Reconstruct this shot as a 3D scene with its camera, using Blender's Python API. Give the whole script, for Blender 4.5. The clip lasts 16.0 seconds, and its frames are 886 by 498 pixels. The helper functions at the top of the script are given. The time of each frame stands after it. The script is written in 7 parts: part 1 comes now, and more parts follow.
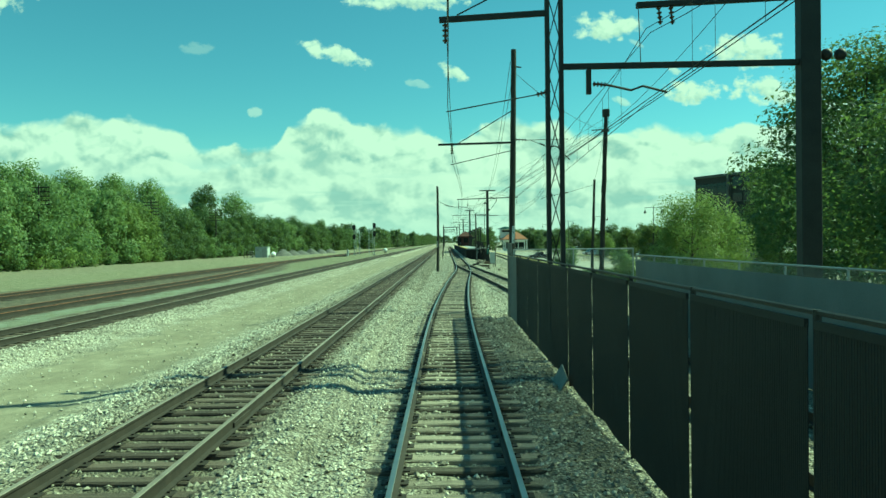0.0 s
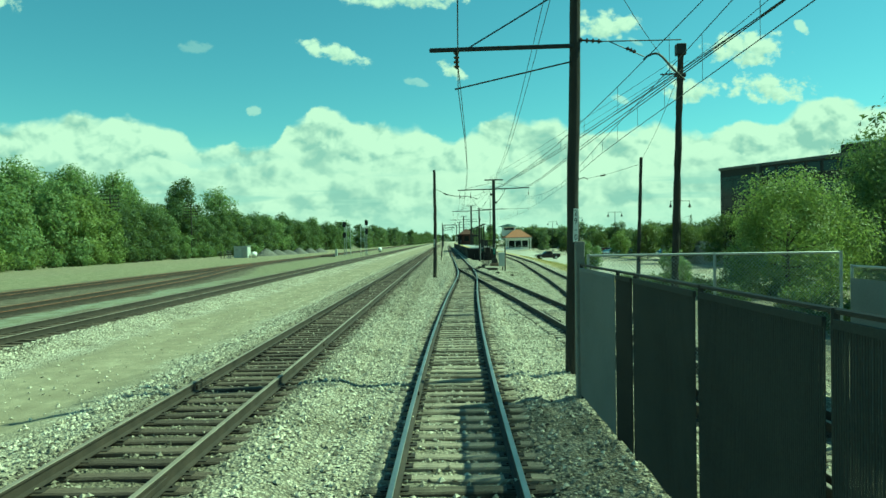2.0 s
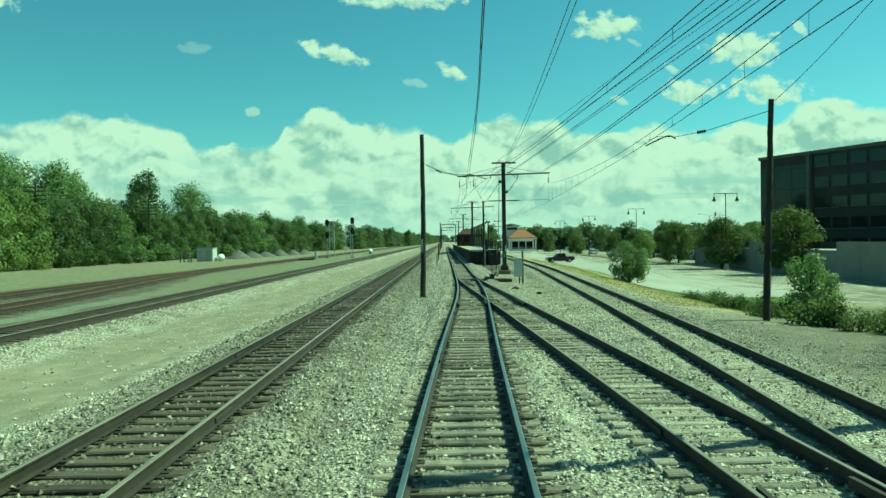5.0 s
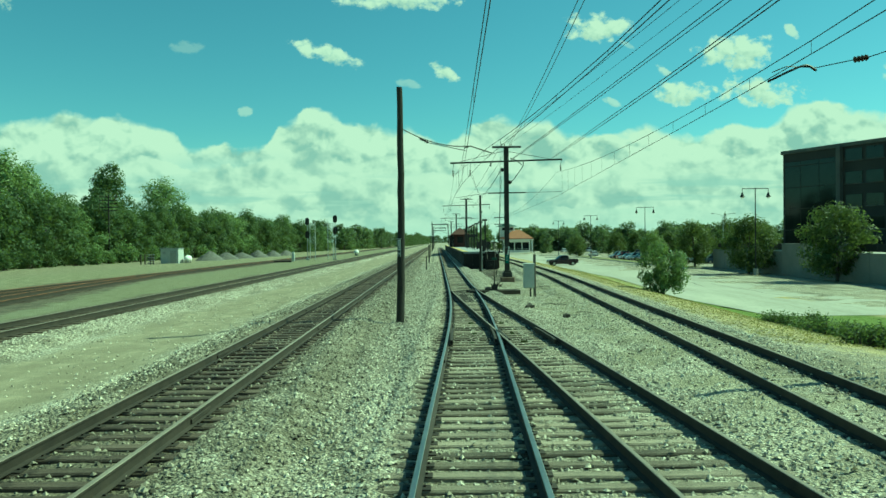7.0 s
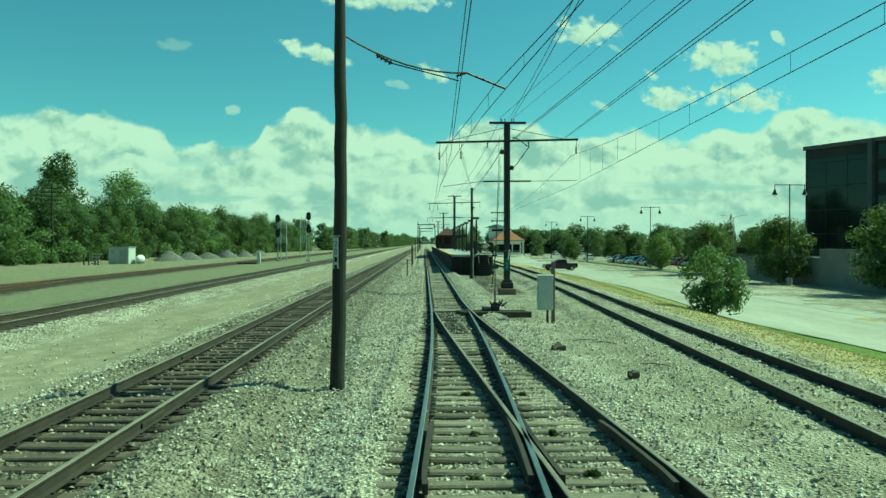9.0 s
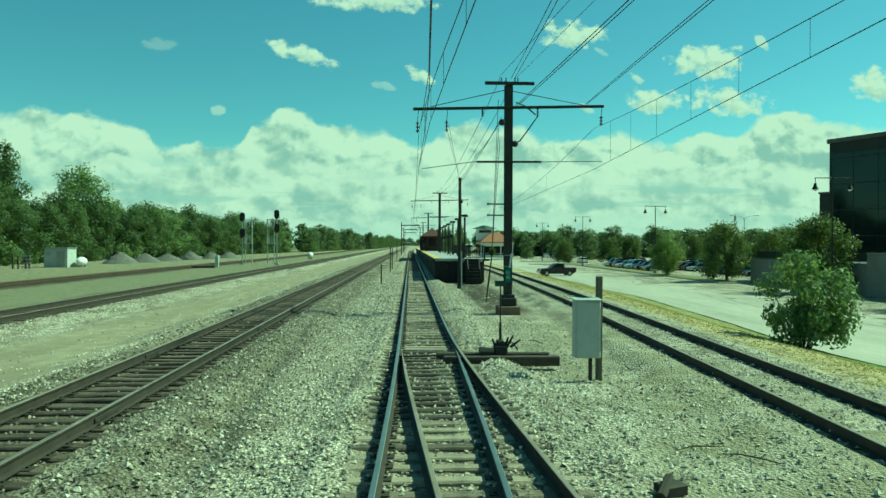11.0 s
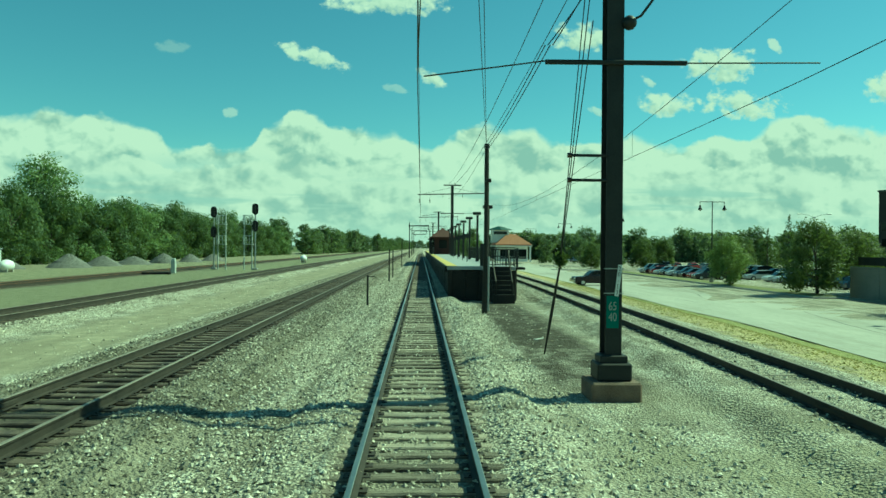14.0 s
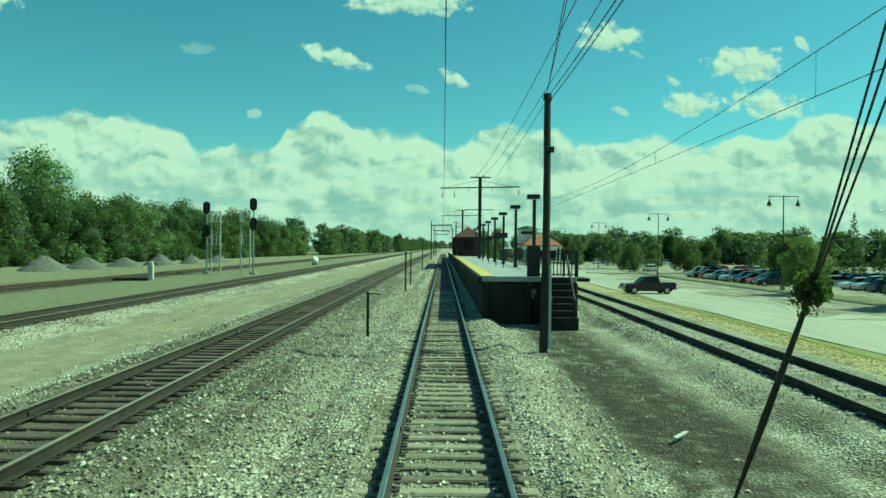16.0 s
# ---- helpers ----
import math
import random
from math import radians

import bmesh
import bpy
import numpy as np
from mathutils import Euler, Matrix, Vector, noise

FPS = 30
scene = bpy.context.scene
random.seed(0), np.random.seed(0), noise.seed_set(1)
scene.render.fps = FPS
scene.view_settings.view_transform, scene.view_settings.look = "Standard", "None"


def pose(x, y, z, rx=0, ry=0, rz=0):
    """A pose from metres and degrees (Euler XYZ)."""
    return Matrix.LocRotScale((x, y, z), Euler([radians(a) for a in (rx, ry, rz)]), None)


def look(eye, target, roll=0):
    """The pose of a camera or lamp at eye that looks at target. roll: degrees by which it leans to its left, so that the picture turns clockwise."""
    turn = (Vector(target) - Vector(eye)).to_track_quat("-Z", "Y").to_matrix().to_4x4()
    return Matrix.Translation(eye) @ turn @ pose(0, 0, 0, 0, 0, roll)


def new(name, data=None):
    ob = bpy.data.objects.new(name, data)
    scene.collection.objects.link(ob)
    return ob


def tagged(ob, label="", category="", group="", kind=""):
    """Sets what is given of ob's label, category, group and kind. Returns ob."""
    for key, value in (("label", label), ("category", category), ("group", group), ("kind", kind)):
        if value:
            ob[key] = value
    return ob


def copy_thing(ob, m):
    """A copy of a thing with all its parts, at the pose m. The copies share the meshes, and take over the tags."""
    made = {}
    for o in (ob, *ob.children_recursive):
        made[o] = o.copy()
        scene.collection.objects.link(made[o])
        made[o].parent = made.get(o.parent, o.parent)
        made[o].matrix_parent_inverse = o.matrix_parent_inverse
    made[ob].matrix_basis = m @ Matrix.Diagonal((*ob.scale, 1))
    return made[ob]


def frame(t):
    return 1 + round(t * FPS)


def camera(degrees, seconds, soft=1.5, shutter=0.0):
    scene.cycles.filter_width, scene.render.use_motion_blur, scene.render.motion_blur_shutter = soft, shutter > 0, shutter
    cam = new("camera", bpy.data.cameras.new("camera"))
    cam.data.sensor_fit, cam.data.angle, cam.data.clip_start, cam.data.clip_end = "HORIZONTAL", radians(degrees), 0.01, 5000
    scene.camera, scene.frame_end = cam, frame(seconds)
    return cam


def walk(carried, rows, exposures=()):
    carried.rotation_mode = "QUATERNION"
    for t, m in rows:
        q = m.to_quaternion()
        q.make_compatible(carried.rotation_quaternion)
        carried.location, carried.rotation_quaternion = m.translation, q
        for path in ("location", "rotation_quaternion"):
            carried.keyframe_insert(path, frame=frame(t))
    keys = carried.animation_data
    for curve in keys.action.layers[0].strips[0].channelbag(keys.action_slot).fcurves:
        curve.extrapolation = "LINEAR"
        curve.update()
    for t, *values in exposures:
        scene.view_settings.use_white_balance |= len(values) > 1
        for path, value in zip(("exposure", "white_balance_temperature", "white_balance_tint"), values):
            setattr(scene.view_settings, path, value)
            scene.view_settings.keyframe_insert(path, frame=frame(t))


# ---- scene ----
# ---- camera and path ----
PATH = [
    (0, (-1.928, 0.916, 2.964), (-1.937, 2.915, 2.945), -0.7),
    (0.5, (-1.94, 5.151, 2.96), (-1.947, 7.151, 2.938), -0.7),
    (1, (-1.93, 9.15, 2.96), (-1.936, 11.15, 2.935), -0.7),
    (1.5, (-1.893, 12.95, 2.96), (-1.901, 14.95, 2.936), -0.7),
    (2, (-1.93, 16.401, 2.943), (-1.937, 18.401, 2.92), -0.8),
    (2.5, (-1.89, 19.781, 2.929), (-1.898, 21.78, 2.907), -0.7),
    (3, (-1.844, 23.262, 2.95), (-1.852, 25.261, 2.926), -0.6),
    (3.5, (-1.803, 26.778, 2.95), (-1.811, 28.778, 2.928), -0.7),
    (4, (-1.716, 30.1, 2.96), (-1.726, 32.1, 2.938), -0.8),
    (6.5, (-1.528, 45.559, 2.892), (-1.517, 47.559, 2.873), -0.7),
    (7, (-1.436, 48.489, 2.906), (-1.42, 50.489, 2.887), -0.6),
    (7.5, (-1.382, 51.493, 2.893), (-1.356, 53.493, 2.874), -0.4),
    (8, (-1.259, 54.608, 2.905), (-1.225, 56.608, 2.887), -0.4),
    (8.5, (-1.146, 57.626, 2.91), (-1.102, 59.625, 2.891), -0.2),
    (9, (-1.059, 60.7, 2.898), (-1.008, 62.7, 2.882), -0.0),
    (9.5, (-0.934, 63.488, 2.904), (-0.874, 65.487, 2.89), 0.1),
    (10, (-0.753, 66.339, 2.91), (-0.682, 68.338, 2.898), 0.1),
    (12.5, (-0.175, 81.2, 2.85), (-0.075, 83.198, 2.84), 0.4),
    (13, (-0.092, 84.293, 2.84), (-0.001, 86.291, 2.834), 0.6),
    (13.5, (0.0, 87.264, 2.83), (0.075, 89.263, 2.825), 0.7),
    (14, (0.015, 90.159, 2.84), (0.076, 92.158, 2.836), 0.5),
    (14.5, (0.02, 92.987, 2.87), (0.068, 94.986, 2.863), 0.3),
    (15, (-0.03, 95.894, 2.88), (0.004, 97.894, 2.877), 0.8),
    (15.5, (-0.07, 98.856, 2.9), (-0.053, 100.856, 2.898), 0.9),
    (16, (-0.084, 101.864, 2.96), (-0.083, 103.864, 2.956), 0.6),
]
cam = camera(62.0, 16.0)
walk(cam, [(t, look(eye, aim, roll)) for t, eye, aim, roll in PATH],
     exposures=[(0.0, 0.54, 5980, -62), (2.5, 0.49, 5980, -62), (5.0, 0.41, 5980, -62), (16.0, 0.31, 5980, -62)])

# ---- world and sun ----
SUN_TO = Vector((0.672, 0.235, 0.72)).normalized()
sun = new("sun", bpy.data.lights.new("sun", "SUN"))
sun.data.energy, sun.data.angle, sun.data.color = 5.0, radians(0.6), (1.0, 0.91, 0.76)
sun.matrix_world = look((60, 20, 80), Vector((60, 20, 80)) - SUN_TO)

world = bpy.data.worlds.new("sky")
scene.world = world
world.use_nodes = True


class Nodes:
    """Short-hand for building a node tree."""

    def __init__(self, tree):
        self.tree = tree
        tree.nodes.clear()

    def add(self, kind):
        return self.tree.nodes.new(kind)

    def link(self, a, b):
        self.tree.links.new(a, b)

    def feed(self, socket, value):
        if hasattr(value, "default_value") or hasattr(value, "is_output"):
            self.link(value, socket)
        else:
            socket.default_value = value

    def math(self, op, a, b=None, c=None, clamp=False):
        n = self.add("ShaderNodeMath")
        n.operation, n.use_clamp = op, clamp
        for i, v in enumerate((a, b, c)):
            if v is not None:
                self.feed(n.inputs[i], v)
        return n.outputs[0]

    def noise(self, vector, scale, detail=4.0, rough=0.55, dims="3D"):
        n = self.add("ShaderNodeTexNoise")
        n.noise_dimensions = dims
        if vector is not None:
            self.link(vector, n.inputs["Vector"])
        n.inputs["Scale"].default_value = scale
        n.inputs["Detail"].default_value = detail
        n.inputs["Roughness"].default_value = rough
        return n.outputs["Fac"]

    def ramp(self, fac, stops):
        n = self.add("ShaderNodeValToRGB")
        el = n.color_ramp.elements
        while len(el) < len(stops):
            el.new(0.5)
        for e, (p, c) in zip(el, stops):
            e.position = p
            e.color = (*c, 1.0) if len(c) == 3 else c
        self.feed(n.inputs[0], fac)
        return n.outputs[0]

    def mix(self, fac, a, b, blend="MIX"):
        n = self.add("ShaderNodeMix")
        n.data_type, n.blend_type = "RGBA", blend
        self.feed(n.inputs[0], fac)
        for sock, v in ((n.inputs[6], a), (n.inputs[7], b)):
            if isinstance(v, tuple):
                sock.default_value = (*v, 1.0) if len(v) == 3 else v
            else:
                self.link(v, sock)
        return n.outputs[2]

    def smooth(self, value, lo, hi, a=0.0, b=1.0):
        n = self.add("ShaderNodeMapRange")
        n.interpolation_type = "SMOOTHSTEP"
        for i, v in enumerate((value, lo, hi, a, b)):
            self.feed(n.inputs[i], v)
        return n.outputs[0]


def build_sky():
    """Clear blue sky with a bank of cumulus along the horizon and a few loose clouds above it."""
    n = Nodes(world.node_tree)
    out = n.add("ShaderNodeOutputWorld")
    bg = n.add("ShaderNodeBackground")
    n.link(bg.outputs[0], out.inputs[0])
    sky = n.add("ShaderNodeTexSky")
    sky.sky_type, sky.sun_disc = "NISHITA", False
    sky.sun_elevation = math.asin(SUN_TO.z)
    sky.sun_rotation = math.atan2(SUN_TO.x, SUN_TO.y)
    sky.air_density, sky.dust_density, sky.ozone_density = 1.0, 0.2, 2.0
    co = n.add("ShaderNodeTexCoord")
    xyz = n.add("ShaderNodeSeparateXYZ")
    n.link(co.outputs["Generated"], xyz.inputs[0])
    ahead = n.math("MAXIMUM", n.math("ABSOLUTE", xyz.outputs[1]), 0.05)
    u = n.math("DIVIDE", xyz.outputs[0], ahead)
    v = n.math("DIVIDE", xyz.outputs[2], ahead)
    flat = n.add("ShaderNodeCombineXYZ")
    n.link(u, flat.inputs[0])
    n.link(n.math("MULTIPLY", v, 1.3), flat.inputs[1])
    p = flat.outputs[0]

    def shifted(dx, dy):
        move = n.add("ShaderNodeMapping")
        move.inputs["Location"].default_value = (dx, dy, 0.0)
        n.link(p, move.inputs[0])
        return move.outputs[0]

    def heaps(at, scale, detail=3.0):
        """Rounded cauliflower heaps, 0 in the creases and 1 on the crowns."""
        cell = n.add("ShaderNodeTexVoronoi")
        cell.voronoi_dimensions, cell.feature, cell.normalize = "2D", "SMOOTH_F1", True
        n.link(at, cell.inputs["Vector"])
        cell.inputs["Scale"].default_value, cell.inputs["Detail"].default_value = scale, detail
        cell.inputs["Roughness"].default_value, cell.inputs["Smoothness"].default_value = 0.55, 0.6
        return n.math("SUBTRACT", 1.0, n.math("MULTIPLY", cell.outputs["Distance"], 1.6))

    def uneven(at, strength, scale):
        """The same place, pushed about a little, so that no heap is a clean circle."""
        k = n.add("ShaderNodeTexNoise")
        k.noise_dimensions = "2D"
        n.link(at, k.inputs["Vector"])
        k.inputs["Scale"].default_value, k.inputs["Detail"].default_value = scale, 4.0
        centred = n.add("ShaderNodeVectorMath")
        centred.operation = "MULTIPLY_ADD"
        n.link(k.outputs["Color"], centred.inputs[0])
        centred.inputs[1].default_value = (strength, strength, 0.0)
        n.link(at, centred.inputs[2])
        return centred.outputs[0]

    # height of the bank's top over the horizon, along u
    top = n.add("ShaderNodeFloatCurve")
    curve = top.mapping.curves[0]
    heights = [(-0.62, 0.170), (-0.53, 0.176), (-0.507, 0.187), (-0.485, 0.178), (-0.43, 0.180), (-0.405, 0.166), (-0.37, 0.161), (-0.35, 0.156), (-0.338, 0.134), (-0.31, 0.130), (-0.285, 0.141), (-0.265, 0.131),
               (-0.228, 0.133), (-0.215, 0.160), (-0.19, 0.172), (-0.178, 0.187), (-0.143, 0.182), (-0.125, 0.167), (-0.078, 0.164), (-0.058, 0.156), (-0.04, 0.164), (-0.018, 0.148), (0.013, 0.134), (0.05, 0.160),
               (0.09, 0.171), (0.118, 0.162), (0.155, 0.166), (0.18, 0.146), (0.24, 0.146), (0.288, 0.162), (0.325, 0.150), (0.357, 0.139), (0.40, 0.161), (0.445, 0.153), (0.465, 0.164), (0.482, 0.189), (0.53, 0.191), (0.564, 0.178), (0.62, 0.172)]
    while len(curve.points) < len(heights):
        curve.points.new(0.5, 0.5)
    for point, (a, b) in zip(curve.points, heights):
        point.location = (a * 0.78 + 0.5, b * 2.0)
        point.handle_type = "VECTOR"
    top.mapping.update()
    n.link(n.math("ADD", n.math("MULTIPLY", u, 0.78), 0.5, clamp=True), top.inputs["Value"])
    edge = n.math("MULTIPLY", top.outputs[0], 0.5)
    streaks = n.noise(shifted(0.0, 0.0), 2.6, 5.0, 0.5)
    rows = n.add("ShaderNodeMapping")
    rows.inputs["Scale"].default_value = (1.6, 13.0, 1.0)
    n.link(p, rows.inputs[0])
    flats = n.noise(rows.outputs[0], 2.4, 5.0, 0.5)
    WHITE, PALE, GREY, BLUE = (7.3, 7.2, 6.8), (6.5, 6.65, 6.35), (5.05, 5.5, 5.45), (3.8, 4.65, 4.85)

    def lit(at, scale, step=0.012):
        """Light on the heaps: bright where they turn towards the sun, high on the right, dull on the other side."""
        away = n.add("ShaderNodeMapping")
        away.inputs["Location"].default_value = (step * 0.6, step, 0.0)
        n.link(at, away.inputs[0])
        here = heaps(at, scale)
        return here, n.math("SUBTRACT", here, heaps(away.outputs[0], scale))

    def layer(under, level, seed, amount, thick, solid, scale):
        """One row of cumulus: bright crowns, duller and bluer towards its flat base, over what lies behind it."""
        at = uneven(shifted(seed * 3.1, seed * 1.7), 0.02, 18.0)
        big = n.noise(shifted(seed * 2.3, seed), 7.0, 3.0, 0.5)
        lumps, slope = lit(at, scale)
        wide, broad = lit(at, scale * 0.42, 0.03)
        ragged = n.noise(shifted(seed, seed), 55.0, 4.0, 0.6)
        rise = n.math("ADD", n.math("MULTIPLY", n.math("SUBTRACT", lumps, 0.55), amount), n.math("MULTIPLY", n.math("SUBTRACT", ragged, 0.5), amount * 0.5))
        depth = n.math("ADD", n.math("SUBTRACT", level, v), rise)
        soft = n.smooth(n.noise(shifted(seed, 0.4), 16.0, 2.0), 0.4, 0.7, 0.006, 0.02)
        cover = n.math("MULTIPLY", n.smooth(depth, 0.0, soft), solid)
        dull = n.math("MULTIPLY", n.math("MINIMUM", n.math("DIVIDE", depth, thick), 1.0), 0.42)
        body = n.math("SUBTRACT", n.math("ADD", n.math("ADD", dull, 0.06), n.math("MULTIPLY", n.math("SUBTRACT", big, 0.5), 1.3)), n.math("ADD", n.math("MULTIPLY", slope, 2.2), n.math("MULTIPLY", broad, 2.0)))
        tone = n.ramp(body, [(0.02, WHITE), (0.28, PALE), (0.62, GREY), (0.95, BLUE)])
        return n.mix(cover, under, tone)

    deep = n.mix(1.0, sky.outputs[0], (0.80, 1.0, 1.0), "MULTIPLY")
    base = n.mix(n.smooth(v, 0.0, 0.16, 0.8, 0.0), deep, (3.6, 5.4, 6.2))
    back = layer(base, edge, 1.0, 0.016, 0.085, 1.0, 21.0)
    gap = n.math("MULTIPLY", n.smooth(streaks, 0.55, 0.66, 0.0, 0.5), n.smooth(v, 0.13, 0.10))
    back = n.mix(gap, back, (3.9, 5.3, 5.9))
    back = layer(back, n.math("ADD", n.math("MULTIPLY", edge, 0.3), n.math("ADD", 0.036, n.math("MULTIPLY", n.noise(p, 4.0, 2.0), 0.06))), 2.0, 0.03, 0.06, 0.9, 17.0)
    # long flat bases and veils of blue low over the horizon
    back = n.mix(n.math("MULTIPLY", n.smooth(flats, 0.52, 0.64, 0.0, 0.8), n.smooth(v, 0.105, 0.07)), back, (4.3, 5.3, 5.5))
    back = layer(back, 0.050, 3.0, 0.03, 0.06, 0.6, 26.0)
    back = n.mix(n.math("MULTIPLY", n.smooth(flats, 0.44, 0.36, 0.0, 0.5), n.smooth(v, 0.09, 0.04)), back, (6.0, 6.5, 6.3))
    at = uneven(p, 0.012, 26.0)
    puffs, turned = lit(at, 34.0, 0.008)
    ragged = n.noise(p, 60.0, 5.0, 0.6)
    mask, below = None, None
    # loose clouds: centre u, v, half-width, half-height, slant, solidity
    for cu, cv, w, h, s, solid in ((-0.147, 0.256, 0.052, 0.014, -0.33, 1.0), (0.012, 0.23, 0.022, 0.011, -0.45, 1.0), (-0.045, 0.335, 0.105, 0.022, 0.0, 1.0), (0.22, 0.288, 0.054, 0.020, 0.0, 1.0),
                                   (0.41, 0.254, 0.058, 0.026, 0.0, 1.0), (0.33, 0.200, 0.044, 0.019, 0.0, 1.0), (0.44, 0.200, 0.062, 0.021, -0.05, 1.0), (0.485, 0.282, 0.011, 0.009, -0.5, 0.8),
                                   (0.312, 0.228, 0.013, 0.007, -0.5, 0.7), (-0.335, 0.266, 0.026, 0.010, 0.0, 0.22), (-0.256, 0.179, 0.013, 0.008, 0.0, 0.5), (-0.035, 0.214, 0.02, 0.006, -0.2, 0.35),
                                   (0.24, 0.187, 0.014, 0.006, -0.3, 0.6), (0.26, 0.265, 0.012, 0.005, -0.5, 0.4), (0.645, 0.225, 0.035, 0.026, 0.0, 1.0), (-0.66, 0.33, 0.10, 0.03, 0.1, 1.0), (0.82, 0.34, 0.12, 0.04, 0.0, 1.0)):
        du = n.math("DIVIDE", n.math("SUBTRACT", u, cu), w)
        dv = n.math("DIVIDE", n.math("SUBTRACT", n.math("SUBTRACT", v, cv), n.math("MULTIPLY", n.math("SUBTRACT", u, cu), s)), h)
        r = n.math("ADD", n.math("MULTIPLY", du, du), n.math("MULTIPLY", dv, dv))
        f = n.math("ADD", n.math("SUBTRACT", 1.0, r), n.math("ADD", n.math("MULTIPLY", n.math("SUBTRACT", puffs, 0.55), 1.7), n.math("MULTIPLY", n.math("SUBTRACT", ragged, 0.5), 2.2)))
        piece = n.smooth(f, 0.0, 0.8, 0.0, solid)
        low = n.math("MULTIPLY", n.smooth(dv, 0.35, -0.9), piece)
        mask = piece if mask is None else n.math("MAXIMUM", mask, piece)
        below = low if below is None else n.math("MAXIMUM", below, low)
    shade = n.math("SUBTRACT", n.math("MULTIPLY", below, 0.6), n.math("MULTIPLY", turned, 1.6))
    white = n.ramp(shade, [(0.05, WHITE), (0.3, PALE), (0.8, GREY)])
    colour = n.mix(mask, back, white)
    # pale haze close to the horizon
    colour = n.mix(n.smooth(v, 0.0, 0.06, 0.7, 0.0), colour, (5.9, 6.5, 6.4))
    n.link(colour, bg.inputs[0])
    bg.inputs[1].default_value = 0.085


build_sky()

# ---- materials ----
def material(name, build, bump=None):
    m = bpy.data.materials.new(name)
    m.use_nodes = True
    n = Nodes(m.node_tree)
    out = n.add("ShaderNodeOutputMaterial")
    b = n.add("ShaderNodeBsdfPrincipled")
    n.link(b.outputs[0], out.inputs[0])
    build(n, b, out)
    return m


def where(n):
    """World position."""
    return n.add("ShaderNodeNewGeometry").outputs["Position"]


def local(n):
    return n.add("ShaderNodeTexCoord").outputs["Object"]


def bumped(n, b, height, strength, distance):
    k = n.add("ShaderNodeBump")
    k.inputs["Strength"].default_value = strength
    k.inputs["Distance"].default_value = distance
    n.link(height, k.inputs["Height"])
    n.link(k.outputs[0], b.inputs["Normal"])


def surface(name, dark, light, scale=3.0, fine=40.0, rough=0.8, metal=0.0, bump=0.3, depth=0.01, vary=0.0, islands=False, stretch=None, spec=0.4):
    """A plain worn surface: two scales of mottling between two colours, fine relief, and some spread from piece to piece."""
    def build(n, b, out):
        p = local(n)
        if stretch:
            k = n.add("ShaderNodeMapping")
            k.inputs["Scale"].default_value = stretch
            n.link(p, k.inputs[0])
            p = k.outputs[0]
        big = n.noise(p, scale, 4.0)
        small = n.noise(p, fine, 5.0, 0.65)
        f = n.math("ADD", n.math("MULTIPLY", big, 0.6), n.math("MULTIPLY", small, 0.55))
        if vary:
            rnd = n.add("ShaderNodeNewGeometry").outputs["Random Per Island"] if islands else n.add("ShaderNodeObjectInfo").outputs["Random"]
            f = n.math("ADD", f, n.math("MULTIPLY", n.math("SUBTRACT", rnd, 0.5), vary))
        n.link(n.ramp(f, [(0.32, dark), (0.78, light)]), b.inputs["Base Color"])
        b.inputs["Roughness"].default_value = rough
        b.inputs["Metallic"].default_value = metal
        b.inputs["Specular IOR Level"].default_value = spec
        if bump:
            bumped(n, b, small, bump, depth)
    return material(name, build)


